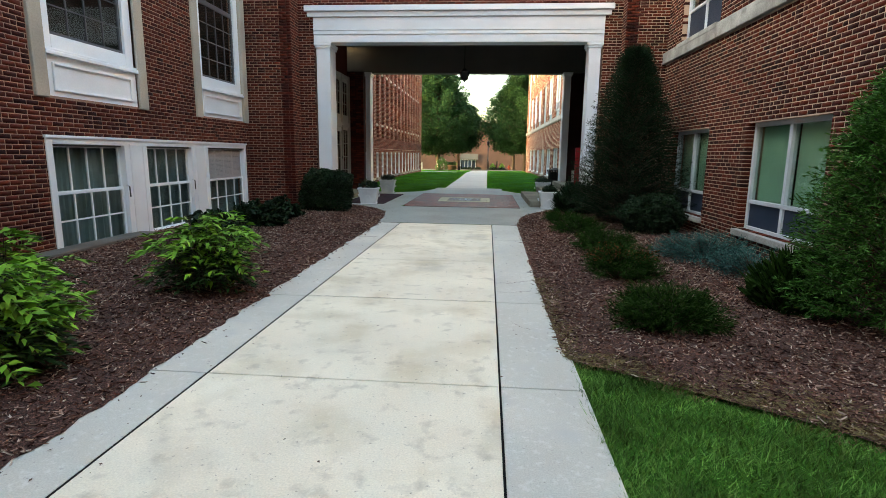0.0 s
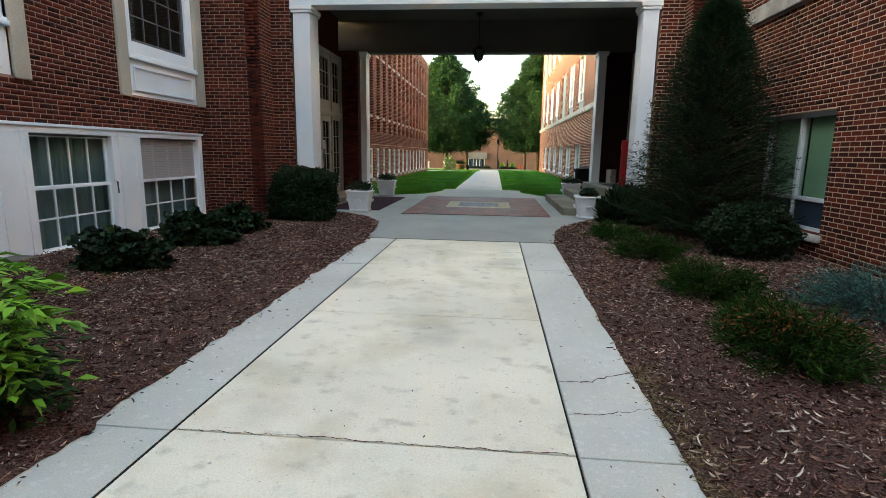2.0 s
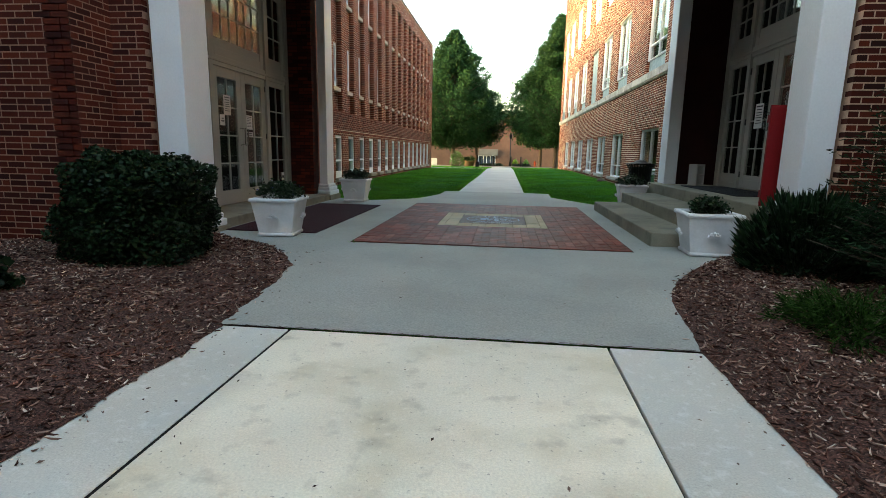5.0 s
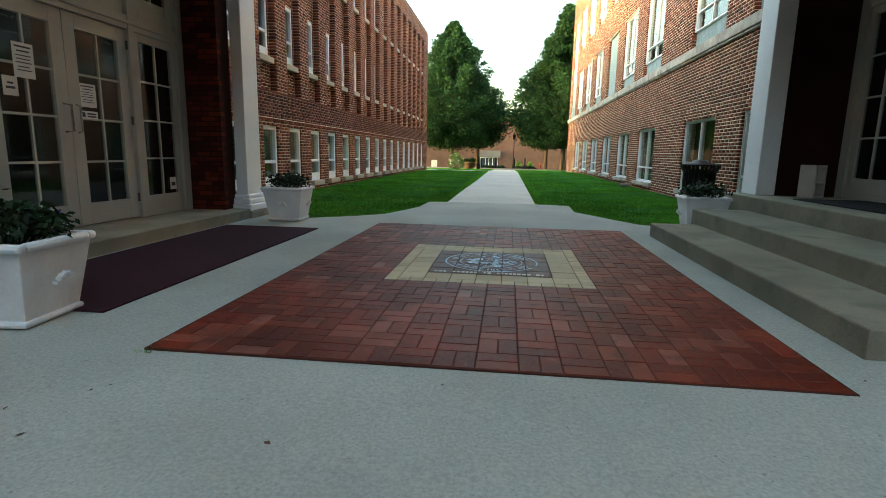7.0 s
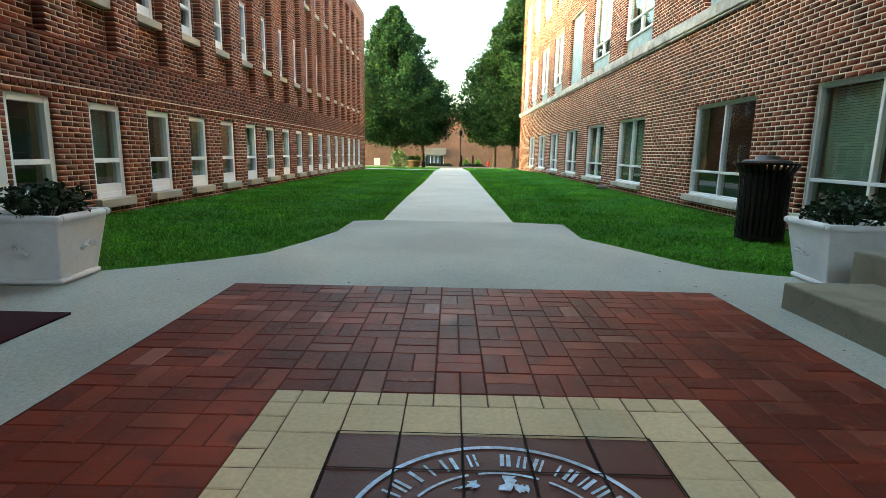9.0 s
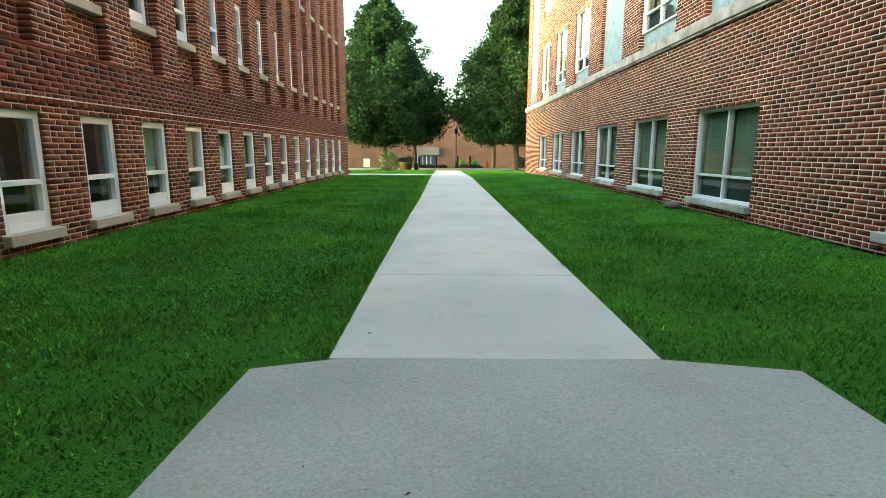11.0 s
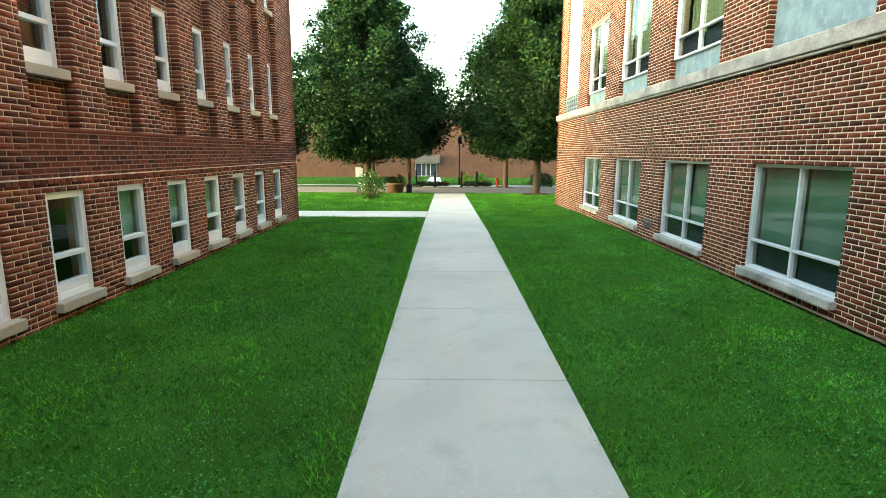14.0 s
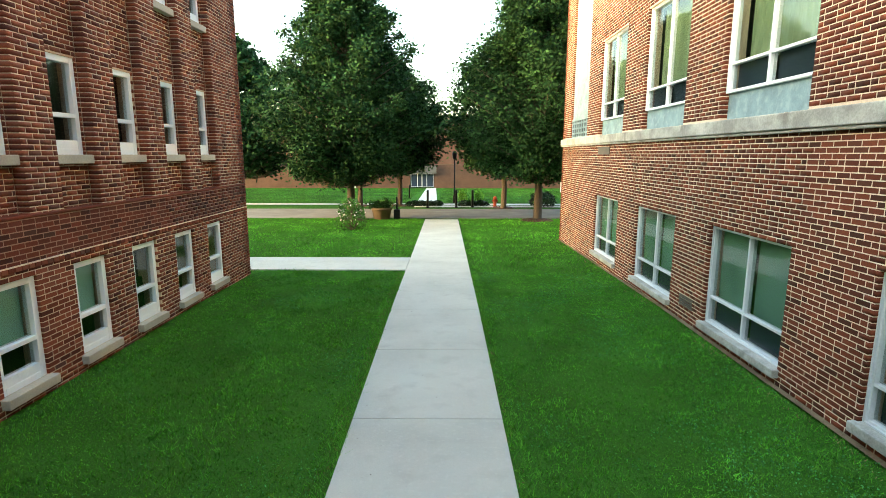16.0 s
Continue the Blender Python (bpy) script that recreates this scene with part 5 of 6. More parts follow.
# worn characters round the ring, as plain bars
for i in range(44):
    a = 2 * math.pi * (i + 0.5) / 44
    if i in (0, 1, 21, 22, 43) or (38 < i and _rng.random() < 0.2):
        continue
    ca, sa = math.cos(a), math.sin(a)
    spot = lambda r, t: (ECX + r * ca - t * sa, ECY + r * sa + t * ca)
    for t in (-0.011, 0.008):
        if _rng.random() < 0.8:
            stroke(emb, [spot(0.314, t), spot(0.376, t)], _rng.uniform(0.006, 0.013), EZ)
part("emblem_inlay", emb, M_ETCH, paving, "pale blue inlaid round emblem")
field = Shape()
for i in range(96):
    a, r = _rng.uniform(0, 2 * math.pi), 0.235 * math.sqrt(_rng.random())
    x, y = ECX + r * math.cos(a), ECY + r * math.sin(a)
    if (x - ECX) > 0.10 and _rng.random() < 0.25:
        continue
    L, w = _rng.uniform(0.02, 0.085), _rng.uniform(0.006, 0.028)
    t = _rng.choice((0.0, 0.35, 1.57, 1.9, 2.6)) + _rng.uniform(-0.2, 0.2)
    k = 7
    up = [(x + (q / k - 0.5) * L * math.cos(t) - w * _rng.uniform(0.2, 1) * math.sin(t), y + (q / k - 0.5) * L * math.sin(t) + w * _rng.uniform(0.2, 1) * math.cos(t)) for q in range(k + 1)]
    dn = [(x + (q / k - 0.5) * L * math.cos(t) + w * _rng.uniform(0.2, 1) * math.sin(t), y + (q / k - 0.5) * L * math.sin(t) - w * _rng.uniform(0.2, 1) * math.cos(t)) for q in range(k, -1, -1)]
    field.quad(*[(px, py, EZ + 0.00002 * i) for px, py in up + dn])
part("emblem_field", field, M_ETCH, paving, "worn pale blue picture field of the emblem")
gaps = Shape()
for i in range(6):
    g = EX + MOD * (1.5 + i)
    stroke(gaps, [(g, EY + 1.5 * MOD), (g, EY + 6.5 * MOD)], 0.007, EZ + 0.0025)
    g = EY + MOD * (1.5 + i)
    stroke(gaps, [(EX + 1.5 * MOD, g), (EX + 6.5 * MOD, g)], 0.006, EZ + 0.0028)
part("tile_joint", gaps, M_GAP, paving)
txt = Shape()
x, word = ECX - 0.46, 0
while x < ECX + 0.44:
    w = _rng.uniform(0.02, 0.03)
    if word not in (3, 10, 13, 22):
        stroke(txt, [(x, ECY - 0.477), (x + w, ECY - 0.477)], 0.046, EZ)
    x += w + 0.011
    word += 1
part("inscription_bars", txt, M_ETCH2, paving, "pale inlaid bars of an inscription")
_font = bpy.data.curves.new("inscription", "FONT")
_font.body, _font.size, _font.align_x = "In Honor Of", 0.044, "CENTER"
_font.materials.append(M_ETCH2)
_ins = new("inscription", _font)
_ins.matrix_world = pose(ECX, ECY - 0.443, EZ + 0.0004)
_ins.parent = paving

# ---- plants ----
M_CONIFER = material("conifer_needles", (0.012, 0.03, 0.012), 0.7, spec=0.08, vary=0.7, grain=0, stain=0.3, stain_scale=2.5, bump=0)
M_ARBOR = material("bright_conifer", (0.055, 0.15, 0.026), 0.6, spec=0.1, vary=0.65, grain=0, stain=0.3, stain_scale=3, bump=0)
M_JUNIPER = material("juniper_needles", (0.027, 0.062, 0.012), 0.7, spec=0.03, vary=0.7, grain=0, stain=0.3, stain_scale=4, bump=0)
M_BLUEJUN = material("blue_juniper", (0.05, 0.13, 0.11), 0.6, vary=0.6, grain=0, stain=0.3, stain_scale=4, bump=0)
M_LIME = material("lime_leaf", (0.17, 0.36, 0.035), 0.45, vary=0.45, grain=0, stain=0.2, stain_scale=6, bump=0)
M_MIDLEAF = material("mid_green_leaf", (0.026, 0.066, 0.014), 0.5, vary=0.6, grain=0, stain=0.2, stain_scale=6, bump=0)
M_RUST = material("rust_needles", (0.25, 0.07, 0.03), 0.8, vary=0.4, grain=0, stain=0, bump=0)


def blades(name, base, way, length, width, mat, parent, seed, kind="", bend=0.25, up=None):
    """Long leaves or needle sprays from base points along directions: two quads each, drooping at the tip."""
    rng = np.random.default_rng(seed)
    base, way = np.asarray(base, np.float32), np.asarray(way, np.float32)
    k = len(base)
    way = way / np.linalg.norm(way, axis=1, keepdims=True)
    side = np.cross(way, rng.normal(size=(k, 3)) if up is None else np.asarray(up))
    side /= np.linalg.norm(side, axis=1, keepdims=True)
    L = (length * rng.uniform(0.6, 1.25, (k, 1)))
    W = (width * rng.uniform(0.7, 1.2, (k, 1)))
    mid = base + way * L * 0.5
    tip = base + way * L - np.array([0, 0, 1]) * L * bend
    v = np.stack([base, mid - side * W / 2, tip, mid + side * W / 2], 1).reshape(-1, 3)
    f = np.arange(k * 4).reshape(-1, 4)
    return obj(name, np_mesh(name, v, f), mat, parent, kind=kind)


def tree(x, y, top, low, radius, seed, leaves=26000, size=0.26, trunk=0.2, label="tall leafy street tree with a dense cone-shaped crown"):
    z = gz(y)
    t = thing("tree", label, "tree", "street trees", m=pose(x, y, z - 0.02))
    rng = np.random.default_rng(seed)
    sh = Shape().tube([(0, 0, -0.2), (0, 0, 0.15), (0.03, 0, low * 0.5), (0, 0.05, low), (0.1, 0, top * 0.5), (0, 0, top * 0.9)], [trunk * 1.7, trunk * 1.15, trunk, trunk * 0.9, trunk * 0.5, 0.04], 12)
    cl = []
    for i in range(64):
        f = (i + 0.5) / 64
        h = low + (top - low) * f
        env = (0.5 + 1.9 * f if f < 0.25 else 0.975 * ((1 - f) / 0.75) ** 0.9 + 0.03)
        for j in range(6 if f < 0.8 else 3):
            ang = rng.uniform(0, 2 * np.pi)
            r = radius * env * rng.uniform(0.7, 1.12)
            p = np.array([r * np.cos(ang), r * np.sin(ang), h + 0.3 * r * (0.4 + f) - 0.25])
            if j < 3:
                sh.tube([(0, 0, max(h - 0.5 * r, low * 0.8)), tuple(p * np.array([0.5, 0.5, 1]) - np.array([0, 0, 0.25 * r])), tuple(p)], [0.055, 0.035, 0.008], 5)
            cl.append((p, 0.30 + 0.38 * (1 - f)))
            cl.append((p * np.array([0.7, 0.7, 1]) - np.array([0, 0, 0.1 * r]), 0.34 + 0.4 * (1 - f)))
            if j % 2:
                cl.append((p * np.array([0.4, 0.4, 1]) - np.array([0, 0, 0.2 * r]), 0.4 + 0.4 * (1 - f)))
    part("trunk", sh, M_BARK, t, smooth=True)
    per = leaves // len(cl)
    pts = np.concatenate([c + rng.normal(size=(per, 3)) * np.array([1, 1, 0.75]) * r * rng.uniform(0.35, 0.62) for c, r in cl])
    skirt = low * (0.86 + 0.22 * np.sin(np.arctan2(pts[:, 1], pts[:, 0]) * 5 + seed) * np.sin(pts[:, 0] * 2.3 + seed) + rng.normal(size=len(pts)) * 0.06)
    pts = pts[pts[:, 2] > skirt]
    leaf_cloud("crown", pts, size, M_LEAF, t, seed, droop=0.35)
    return t


tree(-5.3, 60.0, 12.4, 2.2, 4.5, 1, 120000, 0.17)
tree(-6.3, 69.2, 12.4, 2.6, 4.2, 2, 36000, 0.28, 0.16)
tree(-3.6, 69.6, 9.6, 2.6, 3.4, 3, 34000, 0.28, 0.16)
tree(4.3, 59.8, 13.6, 2.4, 4.2, 4, 120000, 0.17)
tree(3.4, 67.5, 11.2, 2.6, 4.0, 5, 34000, 0.28, 0.17)
tree(-14.5, 69.0, 11.2, 2.4, 5.2, 6, 20000, 0.34, 0.25, "broad leafy tree beyond the road")
tree(11.0, 69.0, 11.0, 2.4, 4.6, 7, 12000, 0.34, 0.25, "broad leafy tree beyond the road")
tree(-22.0, 76.0, 11.0, 2.4, 5.2, 8, 10000, 0.4, 0.25, "broad leafy tree beyond the road")
# the last two trees are added to shade the far lawn
tree(-25.0, 86.0, 12.5, 2.4, 5.6, 9, 9000, 0.42, 0.25, "broad leafy tree beyond the road")
tree(-36.0, 92.0, 13.0, 2.4, 6.0, 10, 9000, 0.42, 0.25, "broad leafy tree beyond the road")


def conifer(x, y, height, radius, seed, mat, n, label, length=0.14, name="conifer", power=0.85, low=0.05, base=-0.08):
    """Limbs in loose whorls, each a flat drooping fan of side sprays with needles."""
    t = thing(name, label, "conifer", m=pose(x, y, base))
    rng = np.random.default_rng(seed)
    part("trunk", Shape().tube([(0, 0, -0.05), (0, 0, height * 0.97)], [0.07, 0.008], 8), M_BARK, t)
    br = Shape()
    P, W = [], []
    nb = int(n / 110)
    for i in range(nb):
        f = low + (0.985 - low) * (i + rng.uniform(-0.5, 0.5)) / nb
        f = min(max(f, low), 0.985) ** 1.1
        z = height * f
        rmax = radius * ((1 - f) ** power * 0.97 + 0.02) * rng.uniform(0.78, 1.12) * min(1, 0.72 + f * 4)
        a = i * 2.399 + rng.uniform(-0.35, 0.35)
        d = np.array([np.cos(a), np.sin(a), 0])
        e = np.array([-np.sin(a), np.cos(a), 0])
        tip = d * rmax + np.array([0, 0, z + 0.16 * rmax + 0.04])
        root = np.array([0, 0, z - 0.1 * rmax])
        if i % 3 == 0:
            br.tube([tuple(root), tuple((root + tip) / 2 - [0, 0, 0.03]), tuple(tip)], [0.018, 0.012, 0.004], 4)
        ns = 11
        for j in range(ns):
            q = 0.3 + 0.7 * (j + rng.uniform(0, 1)) / ns
            side = rng.choice((-1, 1)) * (1 - q) * 0.62 * rmax + rng.normal() * 0.03
            p0 = root + (tip - root) * q + rng.normal(size=3) * 0.02
            p1 = p0 + e * side * 0.55 + d * (0.10 + 0.05 * rng.random()) + np.array([0, 0, rng.uniform(-0.03, 0.07)])
            m = rng.uniform(0, 1, 10)[:, None]
            P.append(p0 + (p1 - p0) * m + rng.normal(size=(10, 3)) * 0.014)
            g = (p1 - p0) / np.linalg.norm(p1 - p0)
            W.append(g + rng.normal(size=(10, 3)) * 0.42 + [0, 0, 0.12])
    part("branches", br, M_BARK, t, kind="stuff")
    blades("needles", np.concatenate(P), np.concatenate(W), length, length * 0.2, mat, t, seed, bend=0.1)
    return t


conifer(3.42, 12.72, 3.85, 1.42, 11, M_CONIFER, 150000, "tall dark green conical conifer in the mulch bed", 0.05, power=0.74)
conifer(3.85, 5.3, 2.25, 0.82, 12, M_ARBOR, 60000, "bright green feathery conifer beside the brick wall", 0.06, power=0.5)


def spreading(x, y, rx, ry, h, seed, mat, n, label, length=0.05, name="juniper", rust=0.0):
    """Arching shoots from a centre, each set with short side sprays of needles."""
    t = thing(name, label, "shrub", "low junipers", m=pose(x, y, -0.07, 0, 0, seed * 40))
    rng = np.random.default_rng(seed)
    P, W = [], []
    st = Shape()
    for i in range(int(n / 90)):
        a, r = rng.uniform(0, 2 * np.pi), np.sqrt(rng.uniform(0.02, 1)) * rng.uniform(0.78, 1.12)
        d = np.array([rx * np.cos(a), ry * np.sin(a), 0]) * r
        tip = d + np.array([0, 0, h * (0.30 + 0.70 * np.sqrt(max(0, 1 - min(r, 1) ** 2))) * rng.uniform(0.7, 1.15)])
        root = d * 0.3
        if i % 3 == 0:
            st.tube([tuple(root), tuple((root + tip) / 2 + [0, 0, 0.03]), tuple(tip)], [0.01, 0.007, 0.003], 4)
        way = (tip - root) / (np.linalg.norm(tip - root) + 1e-6)
        out = d / (np.linalg.norm(d) + 1e-6)
        for j in range(9):
            q = 0.3 + 0.7 * (j + rng.random()) / 9
            p0 = root + (tip - root) * q + rng.normal(size=3) * 0.012
            g = way * 0.5 + out * 0.6 + rng.normal(size=3) * 0.4 + [0, 0, 0.1]
            g /= np.linalg.norm(g)
            m = rng.uniform(0, 0.11, 10)[:, None]
            P.append(p0 + g * m + rng.normal(size=(10, 3)) * 0.005)
            W.append(g + rng.normal(size=(10, 3)) * 0.38)
    part("branch_frame", st, M_BARK, t)
    P, W = np.concatenate(P), np.concatenate(W)
    blades("needles", P, W, length, length * 0.18, mat, t, seed, bend=0.05)
    if rust:
        k = rng.integers(0, len(P), int(len(P) * rust))
        k = k[(P[k, 2] > h * 0.55) & (np.abs(P[k, 0] + rx * 0.2) < rx * 0.35)]
        blades("dead_needles", P[k] + [0, 0, 0.02], W[k], length, length * 0.2, M_RUST, t, seed + 1)


JL = "low spreading dark green juniper in the mulch"
spreading(1.9, 5.15, 0.56, 0.45, 0.3, 1, M_JUNIPER, 21000, JL)
spreading(2.0, 7.2, 0.62, 0.46, 0.36, 2, M_JUNIPER, 18000, JL + " with a rusty patch", rust=0.14)
spreading(2.16, 8.85, 0.55, 0.45, 0.33, 3, M_JUNIPER, 13000, JL)
spreading(2.05, 10.75, 0.52, 0.45, 0.32, 4, M_JUNIPER, 9000, JL)
spreading(1.95, 12.45, 0.48, 0.42, 0.26, 5, M_JUNIPER, 8000, JL)
spreading(3.55, 8.55, 0.85, 0.75, 0.34, 6, M_BLUEJUN, 19000, "blue-green spreading juniper under the window", 0.042)
spreading(3.75, 7.35, 0.7, 0.65, 0.3, 7, M_BLUEJUN, 13000, "blue-green spreading juniper under the window", 0.042)


def round_shrub(x, y, rx, ry, h, seed, mat, n, label, size=0.05, lumpy=0.12, name="shrub", spiky=0.0, slim=0.3, boxy=2.0):
    t = thing(name, label, "shrub", "round shrubs", m=pose(x, y, gz(y) - 0.02))
    rng = np.random.default_rng(seed)
    d = rng.normal(size=(n, 3))
    d /= np.linalg.norm(d, axis=1, keepdims=True)
    d[:, 2] = np.abs(d[:, 2]) * 1.0
    low = rng.random(n) < 0.35
    d[low, 2] *= -0.55
    lump = np.array([1 + lumpy * (noise.noise(Vector(v) * 2.2 + Vector((seed, 0, 0))) + 0.5 * noise.noise(Vector(v) * 5 + Vector((seed, 3, 0)))) for v in d])
    r = np.where(rng.random(n) < 0.7, 1 - np.abs(rng.normal(size=n)) * 0.1, rng.uniform(0.35, 0.9, n)) * lump
    d = d / (np.abs(d) ** boxy).sum(1, keepdims=True) ** (1 / boxy)
    p = d * r[:, None] * [rx, ry, h * 0.62] + [0, 0, h * 0.38]
    p = p[p[:, 2] > 0.01]
    st = Shape()
    for i in range(26):
        q = p[rng.integers(0, len(p))]
        st.tube([(q[0] * 0.15, q[1] * 0.15, -0.03), tuple(q * [0.6, 0.6, 0.6]), tuple(q * 0.95)], [0.014, 0.01, 0.004], 5)
    part("branch_frame", st, M_BARK, t)
    leaf_cloud("foliage", p, size, mat, t, seed, droop=-0.3, slim=slim)
    if spiky:
        k = rng.integers(0, len(p), int(len(p) * 0.35))
        blades("shoot_foliage", p[k], p[k] / [rx, ry, h] + [0, 0, 0.5], spiky, spiky * 0.2, mat, t, seed + 5, "stuff", bend=0.0)
    return t


round_shrub(-3.86, 13.75, 0.62, 0.6, 1.06, 21, M_LEAF_DARK, 34000, "large clipped dark green box bush beside the pier", 0.05, 0.2, "box_bush", boxy=3.4)
round_shrub(3.56, 11.3, 0.62, 0.56, 0.84, 22, M_LEAF_DARK, 16000, "rounded dark green shrub in the mulch bed", 0.045, 0.3)
round_shrub(2.62, 14.25, 0.6, 0.5, 0.72, 23, M_LEAF_DARK, 9000, "spiky dark green shrub beside the planter", 0.05, 0.25, spiky=0.16)
round_shrub(-4.38, 9.2, 0.44, 0.4, 0.48, 24, M_LEAF_DARK, 6500, "low bushy evergreen shrub under the windows", 0.075, 0.7, slim=0.42)
round_shrub(-4.42, 10.85, 0.46, 0.4, 0.5, 25, M_LEAF_DARK, 6500, "low bushy evergreen shrub under the windows", 0.075, 0.7, slim=0.42)
round_shrub(-4.5, 12.2, 0.44, 0.4, 0.48, 26, M_LEAF_DARK, 5500, "low bushy evergreen shrub under the windows", 0.075, 0.7, slim=0.42)
round_shrub(3.42, 5.85, 0.42, 0.42, 0.6, 27, M_JUNIPER, 8000, "low dark shrub beside the bright conifer", 0.05, 0.25, spiky=0.12)


def leafy_shrub(x, y, r, h, seed, label, stems=16):
    """Upright canes that carry tiers of arching fronds with paired leaflets; young fronds at the top."""
    t = thing("leafy_shrub", label, "shrub", "lime leafed shrubs", m=pose(x, y, -0.1))
    rng = np.random.default_rng(seed)
    st = Shape()
    sets = {0: ([], [], []), 1: ([], [], [])}
    for i in range(stems):
        a, q = rng.uniform(0, 2 * np.pi), np.sqrt(rng.uniform(0, 1))
        tip = np.array([0.62 * r * q * np.cos(a), 0.62 * r * q * np.sin(a), h * (1.0 - 0.4 * q * q) * rng.uniform(0.7, 1.05)])
        root = tip * [0.25, 0.25, 0]
        st.tube([tuple(root), tuple((root + tip) / 2 + [0, 0, 0.04]), tuple(tip)], [0.009, 0.006, 0.003], 5)
        nf = 9
        for k in range(nf):
            f = 0.28 + 0.72 * (k + rng.random() * 0.6) / nf
            p0 = root + (tip - root) * min(f, 1.0)
            ang = (a + rng.normal() * 0.9) if k % 2 else rng.uniform(0, 2 * np.pi)
            d = np.array([np.cos(ang), np.sin(ang), 0.0])
            e = np.array([-np.sin(ang), np.cos(ang), 0.0])
            reach = rng.uniform(0.18, 0.34)
            rise = rng.uniform(0.3, 0.9) if f > 0.8 else rng.uniform(0.0, 0.5)
            young = 1 if f > rng.uniform(0.5, 0.95) else 0
            B, W, S = sets[young]
            for j in range(1, 8):
                u = j / 7
                p = p0 + d * reach * u + np.array([0, 0, reach * (rise * u - 0.75 * u * u)])
                for sg in (-1, 1):
                    w = d * 0.75 + e * sg * (0.8 if j < 7 else 0.15) + np.array([0, 0, 0.12 + rng.normal() * 0.22])
                    B.append(p), W.append(w), S.append(np.array([0, 0, 1.0]) + rng.normal(size=3) * 0.35)
            st.tube([tuple(p0), tuple(p0 + d * reach * 0.5 + np.array([0, 0, reach * (rise * 0.5 - 0.19)])), tuple(p)], [0.004, 0.003, 0.0015], 4)
    part("branch_frame", st, M_BARK, t)
    for young, (nm, L, Wd, mat) in enumerate((("lower_foliage", 0.09, 0.034, M_MIDLEAF), ("young_foliage", 0.125, 0.042, M_LIME))):
        B, W, S = sets[young]
        blades(nm, B, W, L, Wd, mat, t, seed + young, "stuff", up=S)


LS = "leafy shrub with lime green young shoots in the mulch"
leafy_shrub(-2.74, 5.75, 0.68, 0.98, 31, LS, 26)
leafy_shrub(-3.05, 3.45, 0.62, 0.86, 32, LS, 24)
leafy_shrub(-3.8, 4.35, 0.62, 0.88, 33, LS, 22)

# ---- beyond the court ----
plain("road", -120, 60.7, -0.9, 120, 65.5, -0.372, M_ROAD, "worn grey-brown campus road", "road")
plain("kerb", -120, 65.5, -0.9, 120, 65.75, -0.40, M_WALK_GREY, "low concrete kerb beyond the road", "kerb")
fw = thing("walk_far", "pale concrete walks beyond the road", "walk", kind="structure")
part("slab", strip(-60, 60, [70.0, 71.6], 0.0), M_WALK_GREY, fw)
part("slab", strip(0, 0, [67.9, 72, 80, 90, 104.4], 0.012, x_of=lambda y: (-2.55 - (y - 70) * 0.012, -1.0 - (y - 70) * 0.02)), M_WALK_GREY, fw)
part("slab", strip(-1.0, 14, [68.0, 69.4], 0.008), M_WALK_GREY, fw)

fb = thing("far_building", "brown brick building beyond the road with a glazed entrance", "building")
part("wall", Shape().box(-46, 104.5, -2.2, -5.2, 122, 1.6).box(-1.95, 104.5, -2.2, 46, 122, 1.6).box(-5.2, 104.5, 0.55, -1.95, 122, 1.6).box(-5.2, 108, -2.2, -1.95, 122, 0.6), M_FARBRICK, fb)
part("upper_wall", Shape().box(-26, 107, 1.6, 34, 122, 7.6), M_FARBRICK, fb)
part("roof", Shape().box(-26.4, 106.6, 7.6, 34.4, 122.4, 8.0), M_DARKSTONE, fb)
# the canopy reuses the darkened soffit paint
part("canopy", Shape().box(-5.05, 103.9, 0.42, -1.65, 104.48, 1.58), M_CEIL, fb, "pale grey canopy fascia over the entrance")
dr = part("door", frame_shape((0, 104.6), (1, 0), (0, -1), -5.1, -2.05, -1.4, 0.4, 0.06, -0.1, 0.0, [(-4.2, 0.07), (-3.6, 0.1), (-2.95, 0.07)]), M_ALU, fb)
for a, b in ((-5.0, -4.25), (-4.15, -3.67), (-3.53, -3.0), (-2.9, -2.15)):
    part("pane", Shape().box(a, 104.64, -1.3, b, 104.66, 0.3), M_NAVY, dr)
part("side_door", Shape().box(-13.5, 104.42, -1.6, -12.5, 104.52, -0.2), M_DOOR, fb, "pale side door")

ph = thing("porch_house", "white columned porch house far beyond the lawn", "house")
part("wall", Shape().box(12.4, 84, -1.2, 22, 92, 3.2), M_WHITE, ph)
part("roof", Shape().rings([[(11.8, 82, 3.2), (22.4, 82, 3.2), (22.4, 92.4, 3.2), (11.8, 92.4, 3.2)], [(15, 86, 5.4), (19.5, 86, 5.4), (19.5, 88.5, 5.4), (15, 88.5, 5.4)]]), M_DARKSTONE, ph)
for i in range(4):
    part("porch_post", Shape().box(12.2 + i * 3, 82.3, -1.2, 12.45 + i * 3, 82.55, 3.2), M_WHITE, ph)
part("rail", Shape().box(12.2, 82.4, -0.3, 21.4, 82.45, -0.2), M_WHITE, ph)


def bollard(x, y, h=1.15):
    b = thing("bollard", "dark slender bollard beside the far walk", "bollard", "far bollards", m=pose(x, y, gz(y)))
    part("post", Shape().lathe(0, 0, [(0.075, -0.1), (0.075, h - 0.1), (0.09, h - 0.09), (0.06, h)], 10), M_IRON, b, smooth=True)
    part("foot", Shape().lathe(0, 0, [(0.12, -0.1), (0.12, 0.04), (0.08, 0.06)], 10), M_IRON, b)


for x, y in ((-1.6, 67.9), (0.3, 68.0), (1.4, 68.3), (-3.55, 78.8)):
    bollard(x, y)


